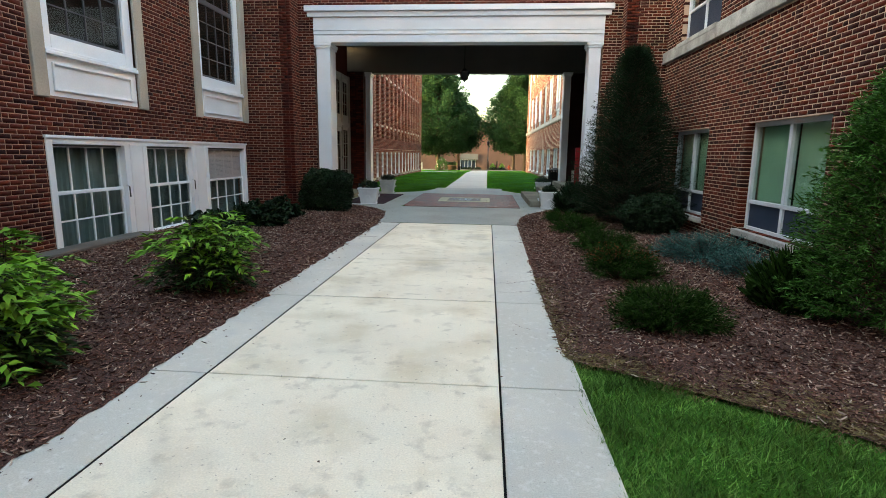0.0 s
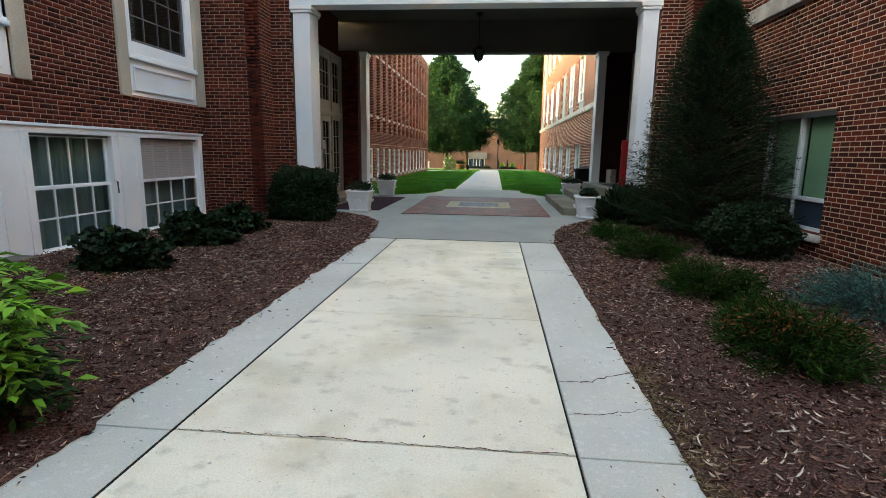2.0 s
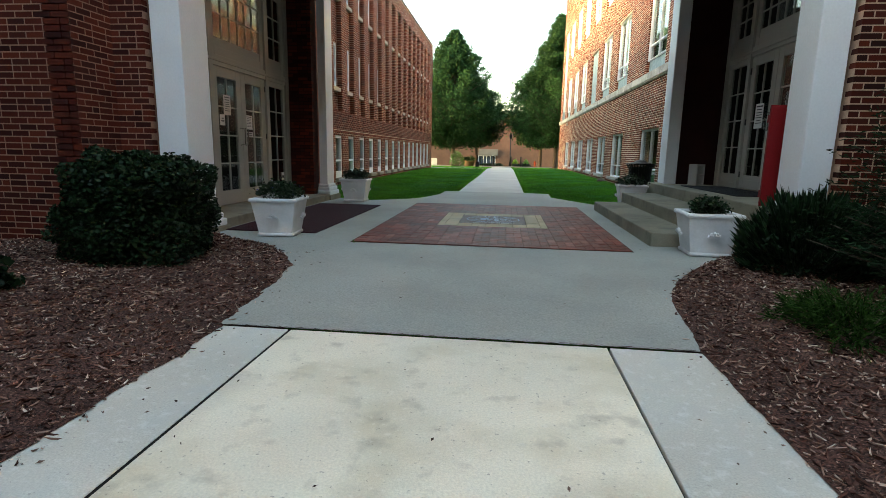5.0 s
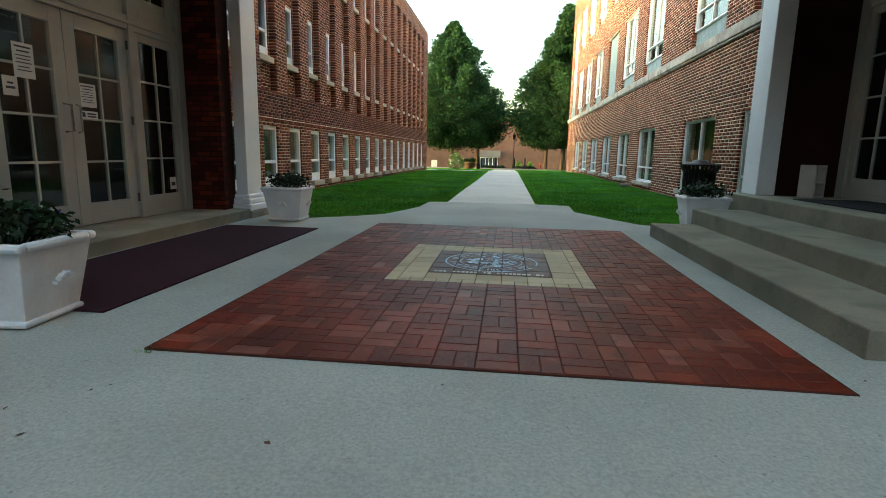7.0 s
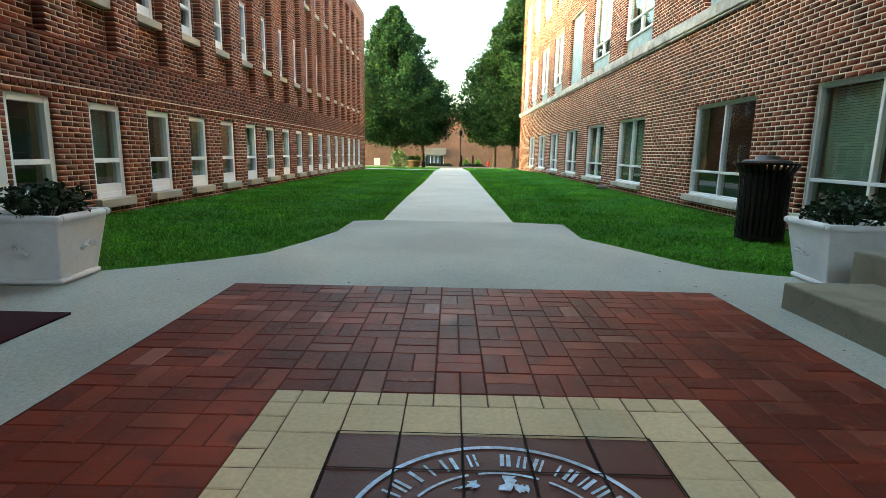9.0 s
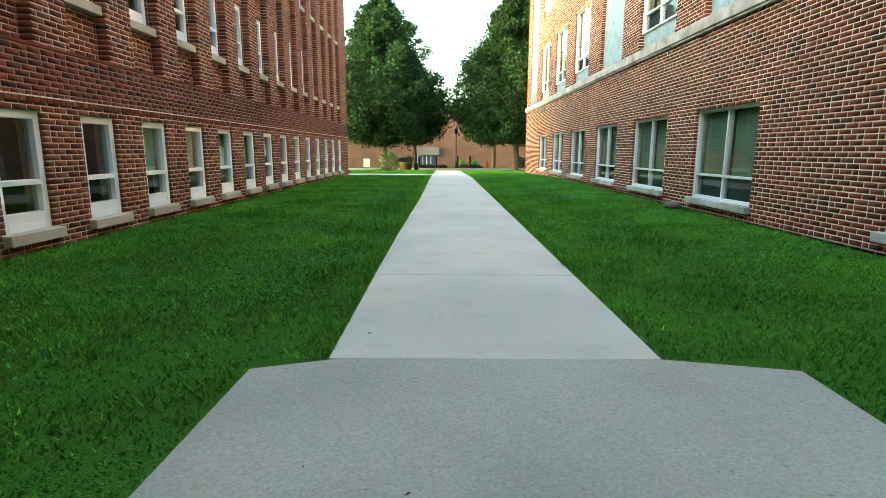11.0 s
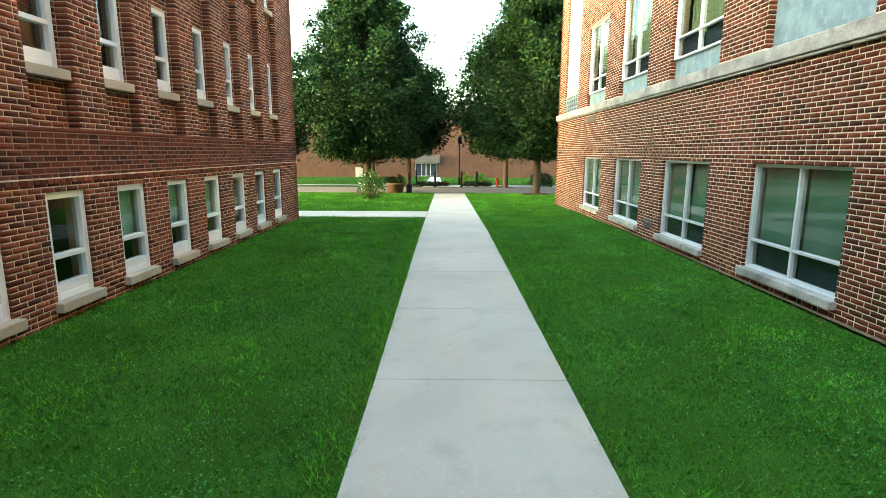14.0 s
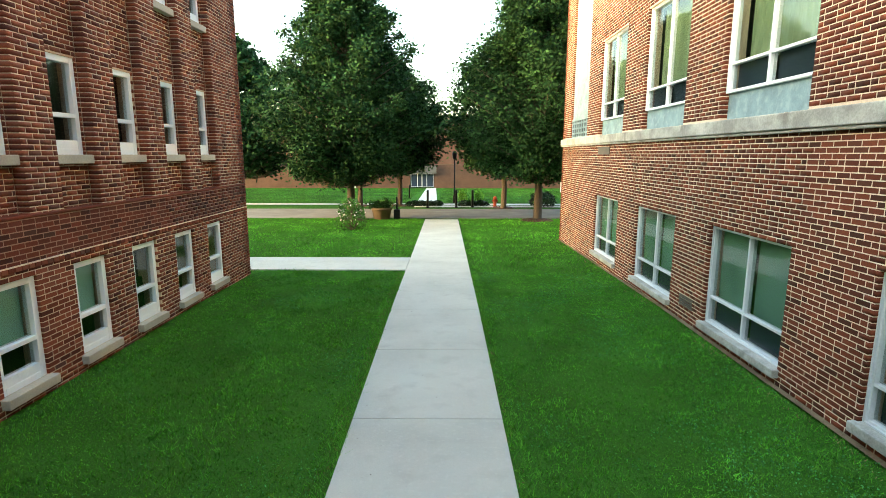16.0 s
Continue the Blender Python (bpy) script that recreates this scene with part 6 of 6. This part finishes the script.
def lamp_post(x, y):
    b = thing("lamp_post", "slim dark lamp post on the far lawn", "lamp post", m=pose(x, y, gz(y)))
    part("pole", Shape().lathe(0, 0, [(0.12, -0.1), (0.12, 0.5), (0.06, 0.6), (0.05, 3.2)], 10), M_IRON, b, smooth=True)
    part("lamp_head", Shape().lathe(0, 0, [(0.06, 3.2), (0.16, 3.3), (0.2, 3.7), (0.05, 3.85)], 10), M_IRON, b, smooth=True)


lamp_post(0.25, 72.4)
hy = thing("fire_hydrant", "red and orange fire hydrant beside the road", "hydrant", m=pose(2.95, 68.7, gz(68.7)))
M_HYD = material("hydrant_paint", (0.3, 0.05, 0.02), 0.5, grain=0.05)
part("barrel", Shape().lathe(0, 0, [(0.16, -0.05), (0.16, 0.05), (0.11, 0.06), (0.11, 0.5), (0.14, 0.52), (0.12, 0.62), (0.04, 0.7)], 12), M_HYD, hy, smooth=True)
part("nozzle", Shape().tube([(-0.2, 0, 0.4), (0.2, 0, 0.4)], 0.06, 8), M_HYD, hy)
M_TERRA = material("brown_tub", (0.20, 0.13, 0.09), 0.8, grain=0.1)
tb = thing("plant_tub", "large brown tub with green plants at the roadside", "planter", m=pose(-3.75, 60.3, gz(60.3)))
part("tub", Shape().lathe(0, 0, [(0.42, 0.0), (0.52, 0.5), (0.55, 0.5), (0.55, 0.58), (0.46, 0.58), (0.44, 0.4)], 16), M_TERRA, tb, smooth=True)
leaf_cloud("foliage", np.random.default_rng(3).normal(size=(900, 3)) * [0.28, 0.28, 0.12] + [0, 0, 0.72], 0.12, M_MIDLEAF, tb, 3)
sb = thing("ash_bin", "small dark bin beside the plant tub", "bin", m=pose(-2.95, 60.3, gz(60.3)))
part("body", Shape().box(-0.16, -0.16, 0, 0.16, 0.16, 0.5), M_IRON, sb, bevel=0.02)
part("post", Shape().box(-0.04, -0.04, 0.5, 0.04, 0.04, 1.15), M_IRON, sb)
M_FLOWER = material("white_petal", (0.7, 0.62, 0.62), 0.6, vary=0.15, grain=0, stain=0, bump=0)
rs = round_shrub(-4.5, 55.6, 0.62, 0.6, 1.35, 41, M_ARBOR, 1500, "loose rose shrub with white flowers on the lawn", 0.1, 0.4, "rose_shrub")
_r = np.random.default_rng(8)
_d = _r.normal(size=(70, 3)); _d /= np.linalg.norm(_d, axis=1, keepdims=True)
_fl = leaf_cloud("blossom", np.abs(_d) * [1, 1, 1] * np.sign(_d) * [0.6, 0.6, 0.55] + [0, 0, 0.75], 0.09, M_FLOWER, rs, 9, slim=0.45)
tagged(_fl, kind="stuff")
for x, y in ((0.9, 74.5), (2.2, 75.0)):
    s = round_shrub(x, y, 0.4, 0.35, 0.9, 43, M_LIME, 500, "small yellow-green shrub on the far lawn", 0.14, 0.4)
for x, y, r in ((-5.3, 60.0, 0.9), (4.3, 59.8, 0.9), (3.4, 67.9, 0.8), (-6.3, 69.2, 0.8), (-3.6, 69.6, 0.8)):
    obj("mulch_ring", Shape().lathe(x, y, [(r, gz(y) - 0.03), (r * 0.8, gz(y) + 0.03), (0.1, gz(y) + 0.08)], 14), M_SOIL, kind="structure", label="ring of dark mulch round a tree", category="mulch")
round_shrub(6.2, 68.9, 0.9, 0.8, 1.1, 44, M_LEAF_DARK, 1500, "dark round shrub beyond the road", 0.14, 0.2)
for i in range(7):
    round_shrub(-1.0 - 0.55 * i if i < 4 else 0.9 + 0.6 * (i - 4), 69.1, 0.45, 0.35, 0.4, 50 + i, M_LEAF_DARK, 350, "low dark bedding plant beyond the road", 0.14, 0.3, "bedding_plant")

# utility things on the court's right side
rk = thing("utility_cover", "low grey dome cover at the foot of the wall", "cover", m=pose(3.62, 31.3, 0.0))
part("dome", Shape().lathe(0, 0, [(0.16, -0.02), (0.165, 0.04), (0.13, 0.085), (0.07, 0.105), (0.02, 0.107)], 16), M_DARKSTONE, rk, smooth=True)
vt = thing("wall_vent", "small grey louvred wall vent in the brick", "vent", kind="structure")
part("frame", frame_shape((XRC, 0), (0, 1), (-1, 0), 41.72, 42.22, 0.27, 0.47, 0.02, -0.01, 0.012), M_DARKSTONE, vt)
for i in range(4):
    part("louvre", local_box((XRC, 0), (0, 1), (-1, 0), 41.745, 42.195, -0.005, 0.01, 0.30 + i * 0.038, 0.325 + i * 0.038), M_STEEL, vt)
obj("wall_plaque", local_box((XRC, 0), (0, 1), (-1, 0), 46.9, 47.9, 0.0, 0.03, 2.97, 3.17), M_DARKSTONE, label="grey metal plate on the brick wall", category="plate")

# ---- mulch beds and grass ----
def bed(name, outline_x, y0, y1, label, seed):
    """A gently mounded bed; outline_x(y) gives its two sides."""
    rng = np.random.default_rng(seed)
    ny, nx = int((y1 - y0) / 0.07), 30
    ys = np.linspace(y0, y1, ny)
    V = []
    for y in ys:
        a, b = outline_x(y)
        for i in range(nx):
            f = i / (nx - 1)
            x = a + (b - a) * f
            edge = min(1.0, min(abs(x - a), abs(x - b)) / 0.5)
            z = gz(y) + 0.004 + 0.05 * edge + 0.03 * edge * noise.noise(Vector((x * 1.5, y * 1.5, seed))) + 0.022 * edge * noise.noise(Vector((x * 9, y * 9, seed)))
            V.append((x, y, z))
    F = [(j * nx + i, j * nx + i + 1, (j + 1) * nx + i + 1, (j + 1) * nx + i) for j in range(ny - 1) for i in range(nx - 1)]
    ob = obj(name, np_mesh(name, V, F), M_SOIL, kind="structure", label=label, category="mulch bed")
    V = np.array(V)
    # chips
    k = int(120000 * (y1 - y0) / 22)
    pick = rng.integers(0, len(V), k)
    c = V[pick] + rng.normal(size=(k, 3)) * [0.07, 0.07, 0.0] + np.array([0, 0, 0.008])
    inside = np.array([outline_x(q)[0] + (-0.06 if rng.random() < 0.08 else 0.01) < p < outline_x(q)[1] + (0.09 if rng.random() < 0.1 else 0.0) for p, q in zip(c[:, 0], c[:, 1])])
    c = c[inside]
    k = len(c)
    a = rng.normal(size=(k, 3)) * [1, 1, 0.25]
    a /= np.linalg.norm(a, axis=1, keepdims=True)
    b = np.cross(a, [0, 0, 1]) + rng.normal(size=(k, 3)) * 0.3
    b /= np.linalg.norm(b, axis=1, keepdims=True)
    n = np.cross(a, b)
    L, W = 0.006 + 0.034 * rng.random((k, 1)) ** 2, rng.uniform(0.003, 0.008, (k, 1))
    v = np.stack([c - a * L - b * W, c + a * L - b * W * 0.6, c + a * L * 0.9 + b * W, c - a * L + b * W * 0.8, c - a * L * 0.3 + n * 0.008, c + a * L * 0.5 + n * 0.008], 1).reshape(-1, 3)
    base = np.arange(k)[:, None] * 6
    q4 = np.concatenate([base + np.array(q) for q in ((0, 1, 5, 4), (2, 3, 4, 5))])
    obj("mulch_chips", np_mesh("mulch_chips", v, q4), M_CHIP, kind="stuff", label="loose brown wood chips on the bed", category="mulch")
    return ob


CHIP_RAMP = [(0.0, (0.024, 0.011, 0.009)), (0.3, (0.125, 0.055, 0.042)), (0.62, (0.29, 0.155, 0.115)), (0.84, (0.50, 0.34, 0.27)), (0.96, (0.72, 0.57, 0.46)), (1.0, (0.85, 0.74, 0.62))]
M_CHIP = material("wood_chip", (0.1, 0.06, 0.04), 0.9, ramp=CHIP_RAMP, grain=0.2, stain=0.2, bump=0.2)


def interp(table, y):
    for (a, va), (b, vb) in zip(table, table[1:]):
        if y <= b:
            return va + (vb - va) * max(0.0, (y - a)) / (b - a)
    return table[-1][1]


LB = [(-10, -2.03), (3.2, -2.05), (4.6, -2.09), (6.5, -2.12), (8.5, -2.13), (11.6, -2.13), (12.1, -2.15), (13.1, -2.22), (13.7, -2.32), (14.25, -2.60), (14.6, -3.0), (14.94, -3.7)]
RB = [(3.2, 2.55), (3.53, 2.13), (3.87, 1.62), (4.19, 1.08), (4.33, 0.89), (7.0, 0.89), (9.5, 0.92), (12.2, 0.94), (13.1, 1.05), (13.5, 1.16), (13.8, 1.30), (14.2, 1.54), (14.5, 1.77), (14.9, 2.1), (15.3, 2.55)]
wob = lambda y, s: 0.05 * noise.noise(Vector((y * 2.2, s, 0))) + 0.05 * noise.noise(Vector((y * 7, s, 1)))
bed("mulch_bed_left", lambda y: (XLF - 0.02 if y < 14.2 else -4.9, interp(LB, y) + wob(y, 2)), -10, 14.93, "dark brown mulch bed along the left wall", 1)
bed("mulch_bed_right", lambda y: (interp(RB, y) + 0.3 * wob(y, 5), XRF + 0.02 if y < 14.4 else 3.6), 2.7, 15.3, "dark brown mulch bed along the right wall", 2)

obj("bed_soil", strip(-6.1, -1.75, [-12, 0, 8, 12.2, 13.5, 14.9, 15.35], -0.024), M_SOIL, kind="structure", label="dark soil under the left bed", category="soil")
obj("bed_soil", strip(0.8, 4.6, [4.5, 8, 12.2, 13.5, 14.9, 15.5], -0.024), M_SOIL, kind="structure", label="dark soil under the right bed", category="soil")
M_STRAWSOIL = material("bare_soil", (0.20, 0.15, 0.09), 0.95, grain=0.25, scale=50, stain=0.3, stain_scale=4, bump=0.6, bump_scale=60)
M_GRASS = material("grass_blade", (0.128, 0.42, 0.034), 0.8, spec=0.06, vary=0.55, grain=0, stain=0.5, stain_scale=0.9, bump=0,
                   spots=[((0.026, 0.095, 0.016), 17.0, 0.5, 0.6, 0.75), ((0.042, 0.15, 0.022), 4.5, 0.48, 0.64, 0.75), ((0.05, 0.18, 0.02), 0.6, 0.46, 0.62, 0.65), ((0.15, 0.24, 0.06), 2.2, 0.58, 0.72, 0.5), ((0.16, 0.37, 0.04), 8.0, 0.58, 0.7, 0.5)])
M_GRASS_FRONT = material("grass_front", (0.14, 0.29, 0.06), 0.8, spec=0.05, vary=0.65, grain=0, stain=0.6, stain_scale=2.5, bump=0, spots=[((0.16, 0.22, 0.06), 4.5, 0.55, 0.72, 0.6)])
M_GRASS_PALE = material("grass_pale", (0.13, 0.40, 0.04), 0.8, spec=0.05, vary=0.35, grain=0, stain=0.2, bump=0)
# far lawn green, darkened in place of the shade of trees
M_GRASS_FAR_SHADED = material("grass_far_shaded", (0.04, 0.14, 0.016), 0.7, vary=0.5, grain=0, stain=0.5, stain_scale=0.3, bump=0)
M_STRAW = material("dry_grass", (0.24, 0.19, 0.09), 0.8, vary=0.35, grain=0, stain=0.2, bump=0)


def grass(name, x0, x1, y0, y1, density, height, width, mat, seed, keep=None, clump=0.5, label="short mown green lawn grass", lanes=0.12):
    rng = np.random.default_rng(seed)
    k = int((x1 - x0) * (y1 - y0) * density)
    x, y = rng.uniform(x0, x1, k), rng.uniform(y0, y1, k)
    dens = np.sin(x * 2.1 + 1.3 * np.sin(y * 1.7)) * np.sin(y * 1.9 + seed) * 0.5 + 0.5
    ok = rng.random(k) > clump * 0.5 * dens
    if keep is not None:
        ok &= np.array([keep(a, b) for a, b in zip(x, y)])
    x, y, dens = x[ok], y[ok], dens[ok]
    k = len(x)
    z = np.interp(y, [g[0] for g in GROUND], [g[1] for g in GROUND]) - 0.03
    base = np.stack([x, y, z], 1)
    a = rng.uniform(0, 2 * np.pi, k)
    side = np.stack([np.cos(a), np.sin(a), np.zeros(k)], 1) * (width * rng.uniform(0.6, 1.2, k))[:, None] / 2
    grid = rng.random((97, 89))
    tuft = grid[(x * 13).astype(int) % 97, (y * 13).astype(int) % 89] * 0.6 + grid[(x * 5 + 7).astype(int) % 97, (y * 5 + 3).astype(int) % 89] * 0.4
    h = height * rng.uniform(0.55, 1.15, k) * (0.8 + 0.4 * (1 - dens)) * (0.55 + 0.9 * tuft)
    thin = np.sin(3.1 * x + 1.7 * np.sin(2.3 * y)) * np.sin(2.7 * y + 1.3 * np.sin(1.9 * x)) + 0.5 * np.sin(9.7 * x + 2.0 * np.sin(6.1 * y)) * np.sin(8.3 * y + 1.1)
    h = h * (0.85 + 0.4 * thin)
    lean = rng.normal(size=(k, 2)) * 0.65
    lean[:, 1] += lanes * np.sign(np.sin(np.pi * (x + 1.5) / 0.95 + 0.12 * np.sin(y * 0.7)))
    tip = base + np.stack([lean[:, 0] * h, lean[:, 1] * h, h], 1)
    v = np.stack([base - side, base + side, tip], 1).reshape(-1, 3)
    return obj(name, np_mesh(name, v, np.arange(k * 3).reshape(-1, 3)), mat, kind="stuff", label=label, category="grass")


off_apron = lambda x, y: not ((COURT_EDGE(y) - 0.03 < x < 0.27) or (y < 23.5 and interp([(20.3, -3.2), (20.63, -2.62), (21.0, -2.3), (21.6, -2.1), (22.3, -1.94), (23.45, -1.92)], y) - 0.02 < x < interp([(20.36, 2.3), (20.65, 1.65), (21.05, 1.42), (21.65, 1.14), (22.15, 0.88), (23.45, 0.9)], y) + 0.02))
grass("lawn_grass", XLC + 0.03, XRC - 0.03, 20.4, 34.0, 2100, 0.038, 0.010, M_GRASS, 1, off_apron)
grass("lawn_grass", XLC + 0.03, XRC - 0.03, 34.0, 46.5, 1600, 0.038, 0.012, M_GRASS, 2, off_apron)
grass("lawn_grass", -14, XRC + 2, 46.4, 60.6, 330, 0.075, 0.024, M_GRASS, 3, lambda x, y: not (-1.5 < x < 0.27) and not (x < -1.45 and 46.55 < y < 48.55) and not (x > XRC and y < 52.6) and not (x < XLC and y < 46.2))
grass("lawn_grass", -26, 22, 71.6, 100, 60, 0.08, 0.06, M_GRASS_FAR_SHADED, 4, lambda x, y: not (-3.4 < x < -0.9))
grass("lawn_clover", XLC + 0.05, XRC - 0.05, 20.4, 46.0, 420, 0.02, 0.013, M_GRASS_PALE, 5, off_apron, clump=1.9, label="pale clover leaves in the lawn")
grass("lawn_grass", 0.92, 4.5, -1.0, 4.4, 6500, 0.052, 0.0075, M_GRASS_FRONT, 6, lambda x, y: y < interp([(0.9, 4.36), (1.08, 4.2), (1.38, 4.06), (1.62, 3.87), (2.13, 3.52), (2.48, 3.24), (4.6, 2.2)], x) + 0.05 * math.sin(x * 17))
grass("dry_grass", 0.93, 3.4, 2.9, 4.75, 2600, 0.035, 0.008, M_STRAW, 7, lambda x, y: abs(y - interp([(0.9, 4.42), (1.08, 4.26), (1.38, 4.12), (1.62, 3.93), (2.13, 3.58), (2.48, 3.3), (4.6, 2.26)], x) - 0.06) < 0.17 + 0.08 * math.sin(x * 9), label="dry straw-coloured grass along the lawn edge")
grass("dry_grass", -1.66, -1.46, 23.6, 46.4, 420, 0.045, 0.01, M_STRAW, 8, lambda x, y: x < COURT_EDGE(y) + 0.01, label="dry grass along the walk edge")
grass("dry_grass", 0.22, 0.33, 23.6, 46.4, 260, 0.045, 0.01, M_STRAW, 9, label="dry grass along the walk edge")

grass("edge_grass", -1.72, -1.42, 23.6, 46.4, 1500, 0.07, 0.009, M_GRASS_PALE, 31, lambda x, y: x < COURT_EDGE(y) + 0.012 + 0.03 * math.sin(y * 5.3) * math.sin(y * 13.1), clump=1.2, label="ragged grass hanging over the walk edge")
grass("edge_grass", 0.2, 0.42, 23.6, 46.4, 1300, 0.06, 0.009, M_GRASS_PALE, 32, lambda x, y: x > 0.24 - 0.02 * math.sin(y * 4.7) * math.sin(y * 11.3), clump=1.2, label="ragged grass hanging over the walk edge")

M_CLOVER = material("clover_leaf", (0.075, 0.27, 0.075), 0.7, spec=0.08, vary=0.45, grain=0, stain=0.2, bump=0)
_r = np.random.default_rng(77)
_c = np.stack([_r.uniform(XLC + 0.1, XRC - 0.1, 150000), _r.uniform(22.0, 46.0, 150000), _r.uniform(0.006, 0.026, 150000)], 1)
_patch = np.sin(1.3 * _c[:, 0] + 1.9 * np.sin(0.8 * _c[:, 1])) * np.sin(0.9 * _c[:, 1] + 1.1 * np.sin(1.7 * _c[:, 0])) + 0.5 * np.sin(5.3 * _c[:, 0] + np.sin(3.7 * _c[:, 1])) * np.sin(4.9 * _c[:, 1])
_c = _c[(_patch > _r.uniform(0.1, 1.2, len(_c))) & ((_c[:, 0] < -1.6) | (_c[:, 0] > 0.32)) & ((_c[:, 1] > 23.5) | (np.abs(_c[:, 0] + 0.5) > 2.3))]
tagged(leaf_cloud("lawn_clover", _c, 0.02, M_CLOVER, None, 78, droop=0.0, slim=0.42), "patches of blue-green clover in the lawn", "clover", kind="stuff")

# dry straw where the mulch bed thins out towards the lawn and the walk
_y = np.concatenate([_r.uniform(2.75, 4.36, 5200), _r.uniform(4.36, 7.0, 1500)])
_d = np.abs(_r.normal(size=len(_y))) * np.where(_y < 4.36, 0.3, 0.1)
_x = np.array([interp(RB, q) for q in _y]) + _d + 0.005
_b = np.stack([_x, _y, -0.092 + 0.05 * np.minimum(1.0, _d / 0.5)], 1)
_w = np.stack([_r.normal(size=len(_y)), _r.normal(size=len(_y)), 0.12 * np.abs(_r.normal(size=len(_y)))], 1)
tagged(blades("dry_straw", _b, _w, 0.055, 0.006, M_STRAW, None, 79, bend=0.02), "dry straw and thin grass on the bed margin", "straw", kind="stuff")

# ---- leaf litter, tufts and wall foot ----
M_LITTER = material("leaf_litter", (0.10, 0.062, 0.045), 0.9, vary=0.6, grain=0.2, stain=0, bump=0)


def litter(name, n, x0, x1, y0, y1, size, seed, z=0.006, skew=0):
    """Scattered bits of leaf and bark lying on a walk, gathered towards one side when skew is set."""
    rng = np.random.default_rng(seed)
    f = rng.random(n)
    f = f ** 3 if skew < 0 else 1 - f ** 3 if skew > 0 else f
    x, y = x0 + (x1 - x0) * f, rng.uniform(y0, y1, n)
    zz = np.interp(y, [g[0] for g in GROUND], [g[1] for g in GROUND]) + z
    a, s, r = rng.uniform(0, 2 * np.pi, n), size * rng.uniform(0.4, 1.5, n), rng.uniform(0.15, 0.6, n)
    c, d = np.cos(a) * s, np.sin(a) * s
    p = np.stack([x, y, zz], 1)
    u, w = np.stack([c, d, 0 * c], 1), np.stack([-d * r, c * r, 0.25 * s], 1)
    v = np.stack([p - u, p - w * [1, 1, 0], p + u, p + w], 1).reshape(-1, 3)
    obj(name, np_mesh(name, v, np.arange(n * 4).reshape(-1, 4)), M_LITTER, kind="stuff", label="small dry bits of leaf and bark on the walk", category="leaf litter")


litter("leaf_litter", 330, -2.14, -1.55, 0, 12.1, 0.011, 1, skew=-1)
litter("leaf_litter", 160, 0.5, 0.93, 4.4, 12.1, 0.009, 2, skew=1)
litter("leaf_litter", 130, -1.9, 0.9, 0, 14.8, 0.013, 3)
litter("leaf_litter", 40, -2.6, -2.0, 12.3, 14.6, 0.014, 6)
litter("leaf_litter", 60, -4.0, 1.45, 14.5, 23.0, 0.012, 4, z=0.018)
litter("leaf_litter", 40, -1.45, 0.22, 23.5, 46.0, 0.014, 5)
grass("grass_tuft", -2.1, -1.92, 14.93, 14.985, 4200, 0.055, 0.012, M_GRASS, 21, label="small weed tuft at the corner of the paving")
obj("wall_foot", strip(XRC - 0.09, XRC, [20.5, 30, 43, 52.6], 0.012), M_STRAWSOIL, kind="structure", label="strip of bare tan soil along the foot of the wall", category="soil")
grass("dry_grass", XRC - 0.26, XRC - 0.04, 20.6, 52.5, 220, 0.04, 0.012, M_STRAW, 22, label="thin dry grass along the foot of the wall")


def crack(name, pts, width, seed, z=0.0015):
    """A thin jagged crack in the concrete along the given points."""
    rng = random.Random(seed)
    line = []
    for (xa, ya), (xb, yb) in zip(pts, pts[1:]):
        n = max(2, int(math.hypot(xb - xa, yb - ya) / 0.03))
        line += [(xa + (xb - xa) * i / n + rng.uniform(-0.008, 0.008), ya + (yb - ya) * i / n + rng.uniform(-0.012, 0.012)) for i in range(n)]
    sh = Shape()
    for (xa, ya), (xb, yb) in zip(line, line[1:]):
        w = width * rng.uniform(0.4, 1.2) / 2
        sh.quad((xa, ya - w, gz(ya) + z), (xb, yb - w, gz(yb) + z), (xb, yb + w, gz(yb) + z), (xa, ya + w, gz(ya) + z))
    obj(name, sh, M_SOIL, kind="structure", label="jagged dark crack in the concrete", category="crack")


crack("crack", [(0.395, 6.71), (0.6, 6.74), (0.72, 6.83), (0.9, 6.92)], 0.014, 1)
crack("crack", [(0.395, 6.27), (0.62, 6.31), (0.9, 6.41)], 0.008, 5)
crack("crack", [(0.52, 5.2), (0.6, 5.05), (0.72, 4.98)], 0.007, 6)
crack("crack", [(-1.66, 5.86), (-0.9, 5.87), (-0.2, 5.86), (0.37, 5.87)], 0.007, 2)
crack("crack", [(-2.1, 10.05), (-1.69, 10.06)], 0.012, 3)
crack("crack", [(-2.1, 12.17), (-0.6, 12.16), (0.95, 12.17)], 0.01, 4, 0.006)
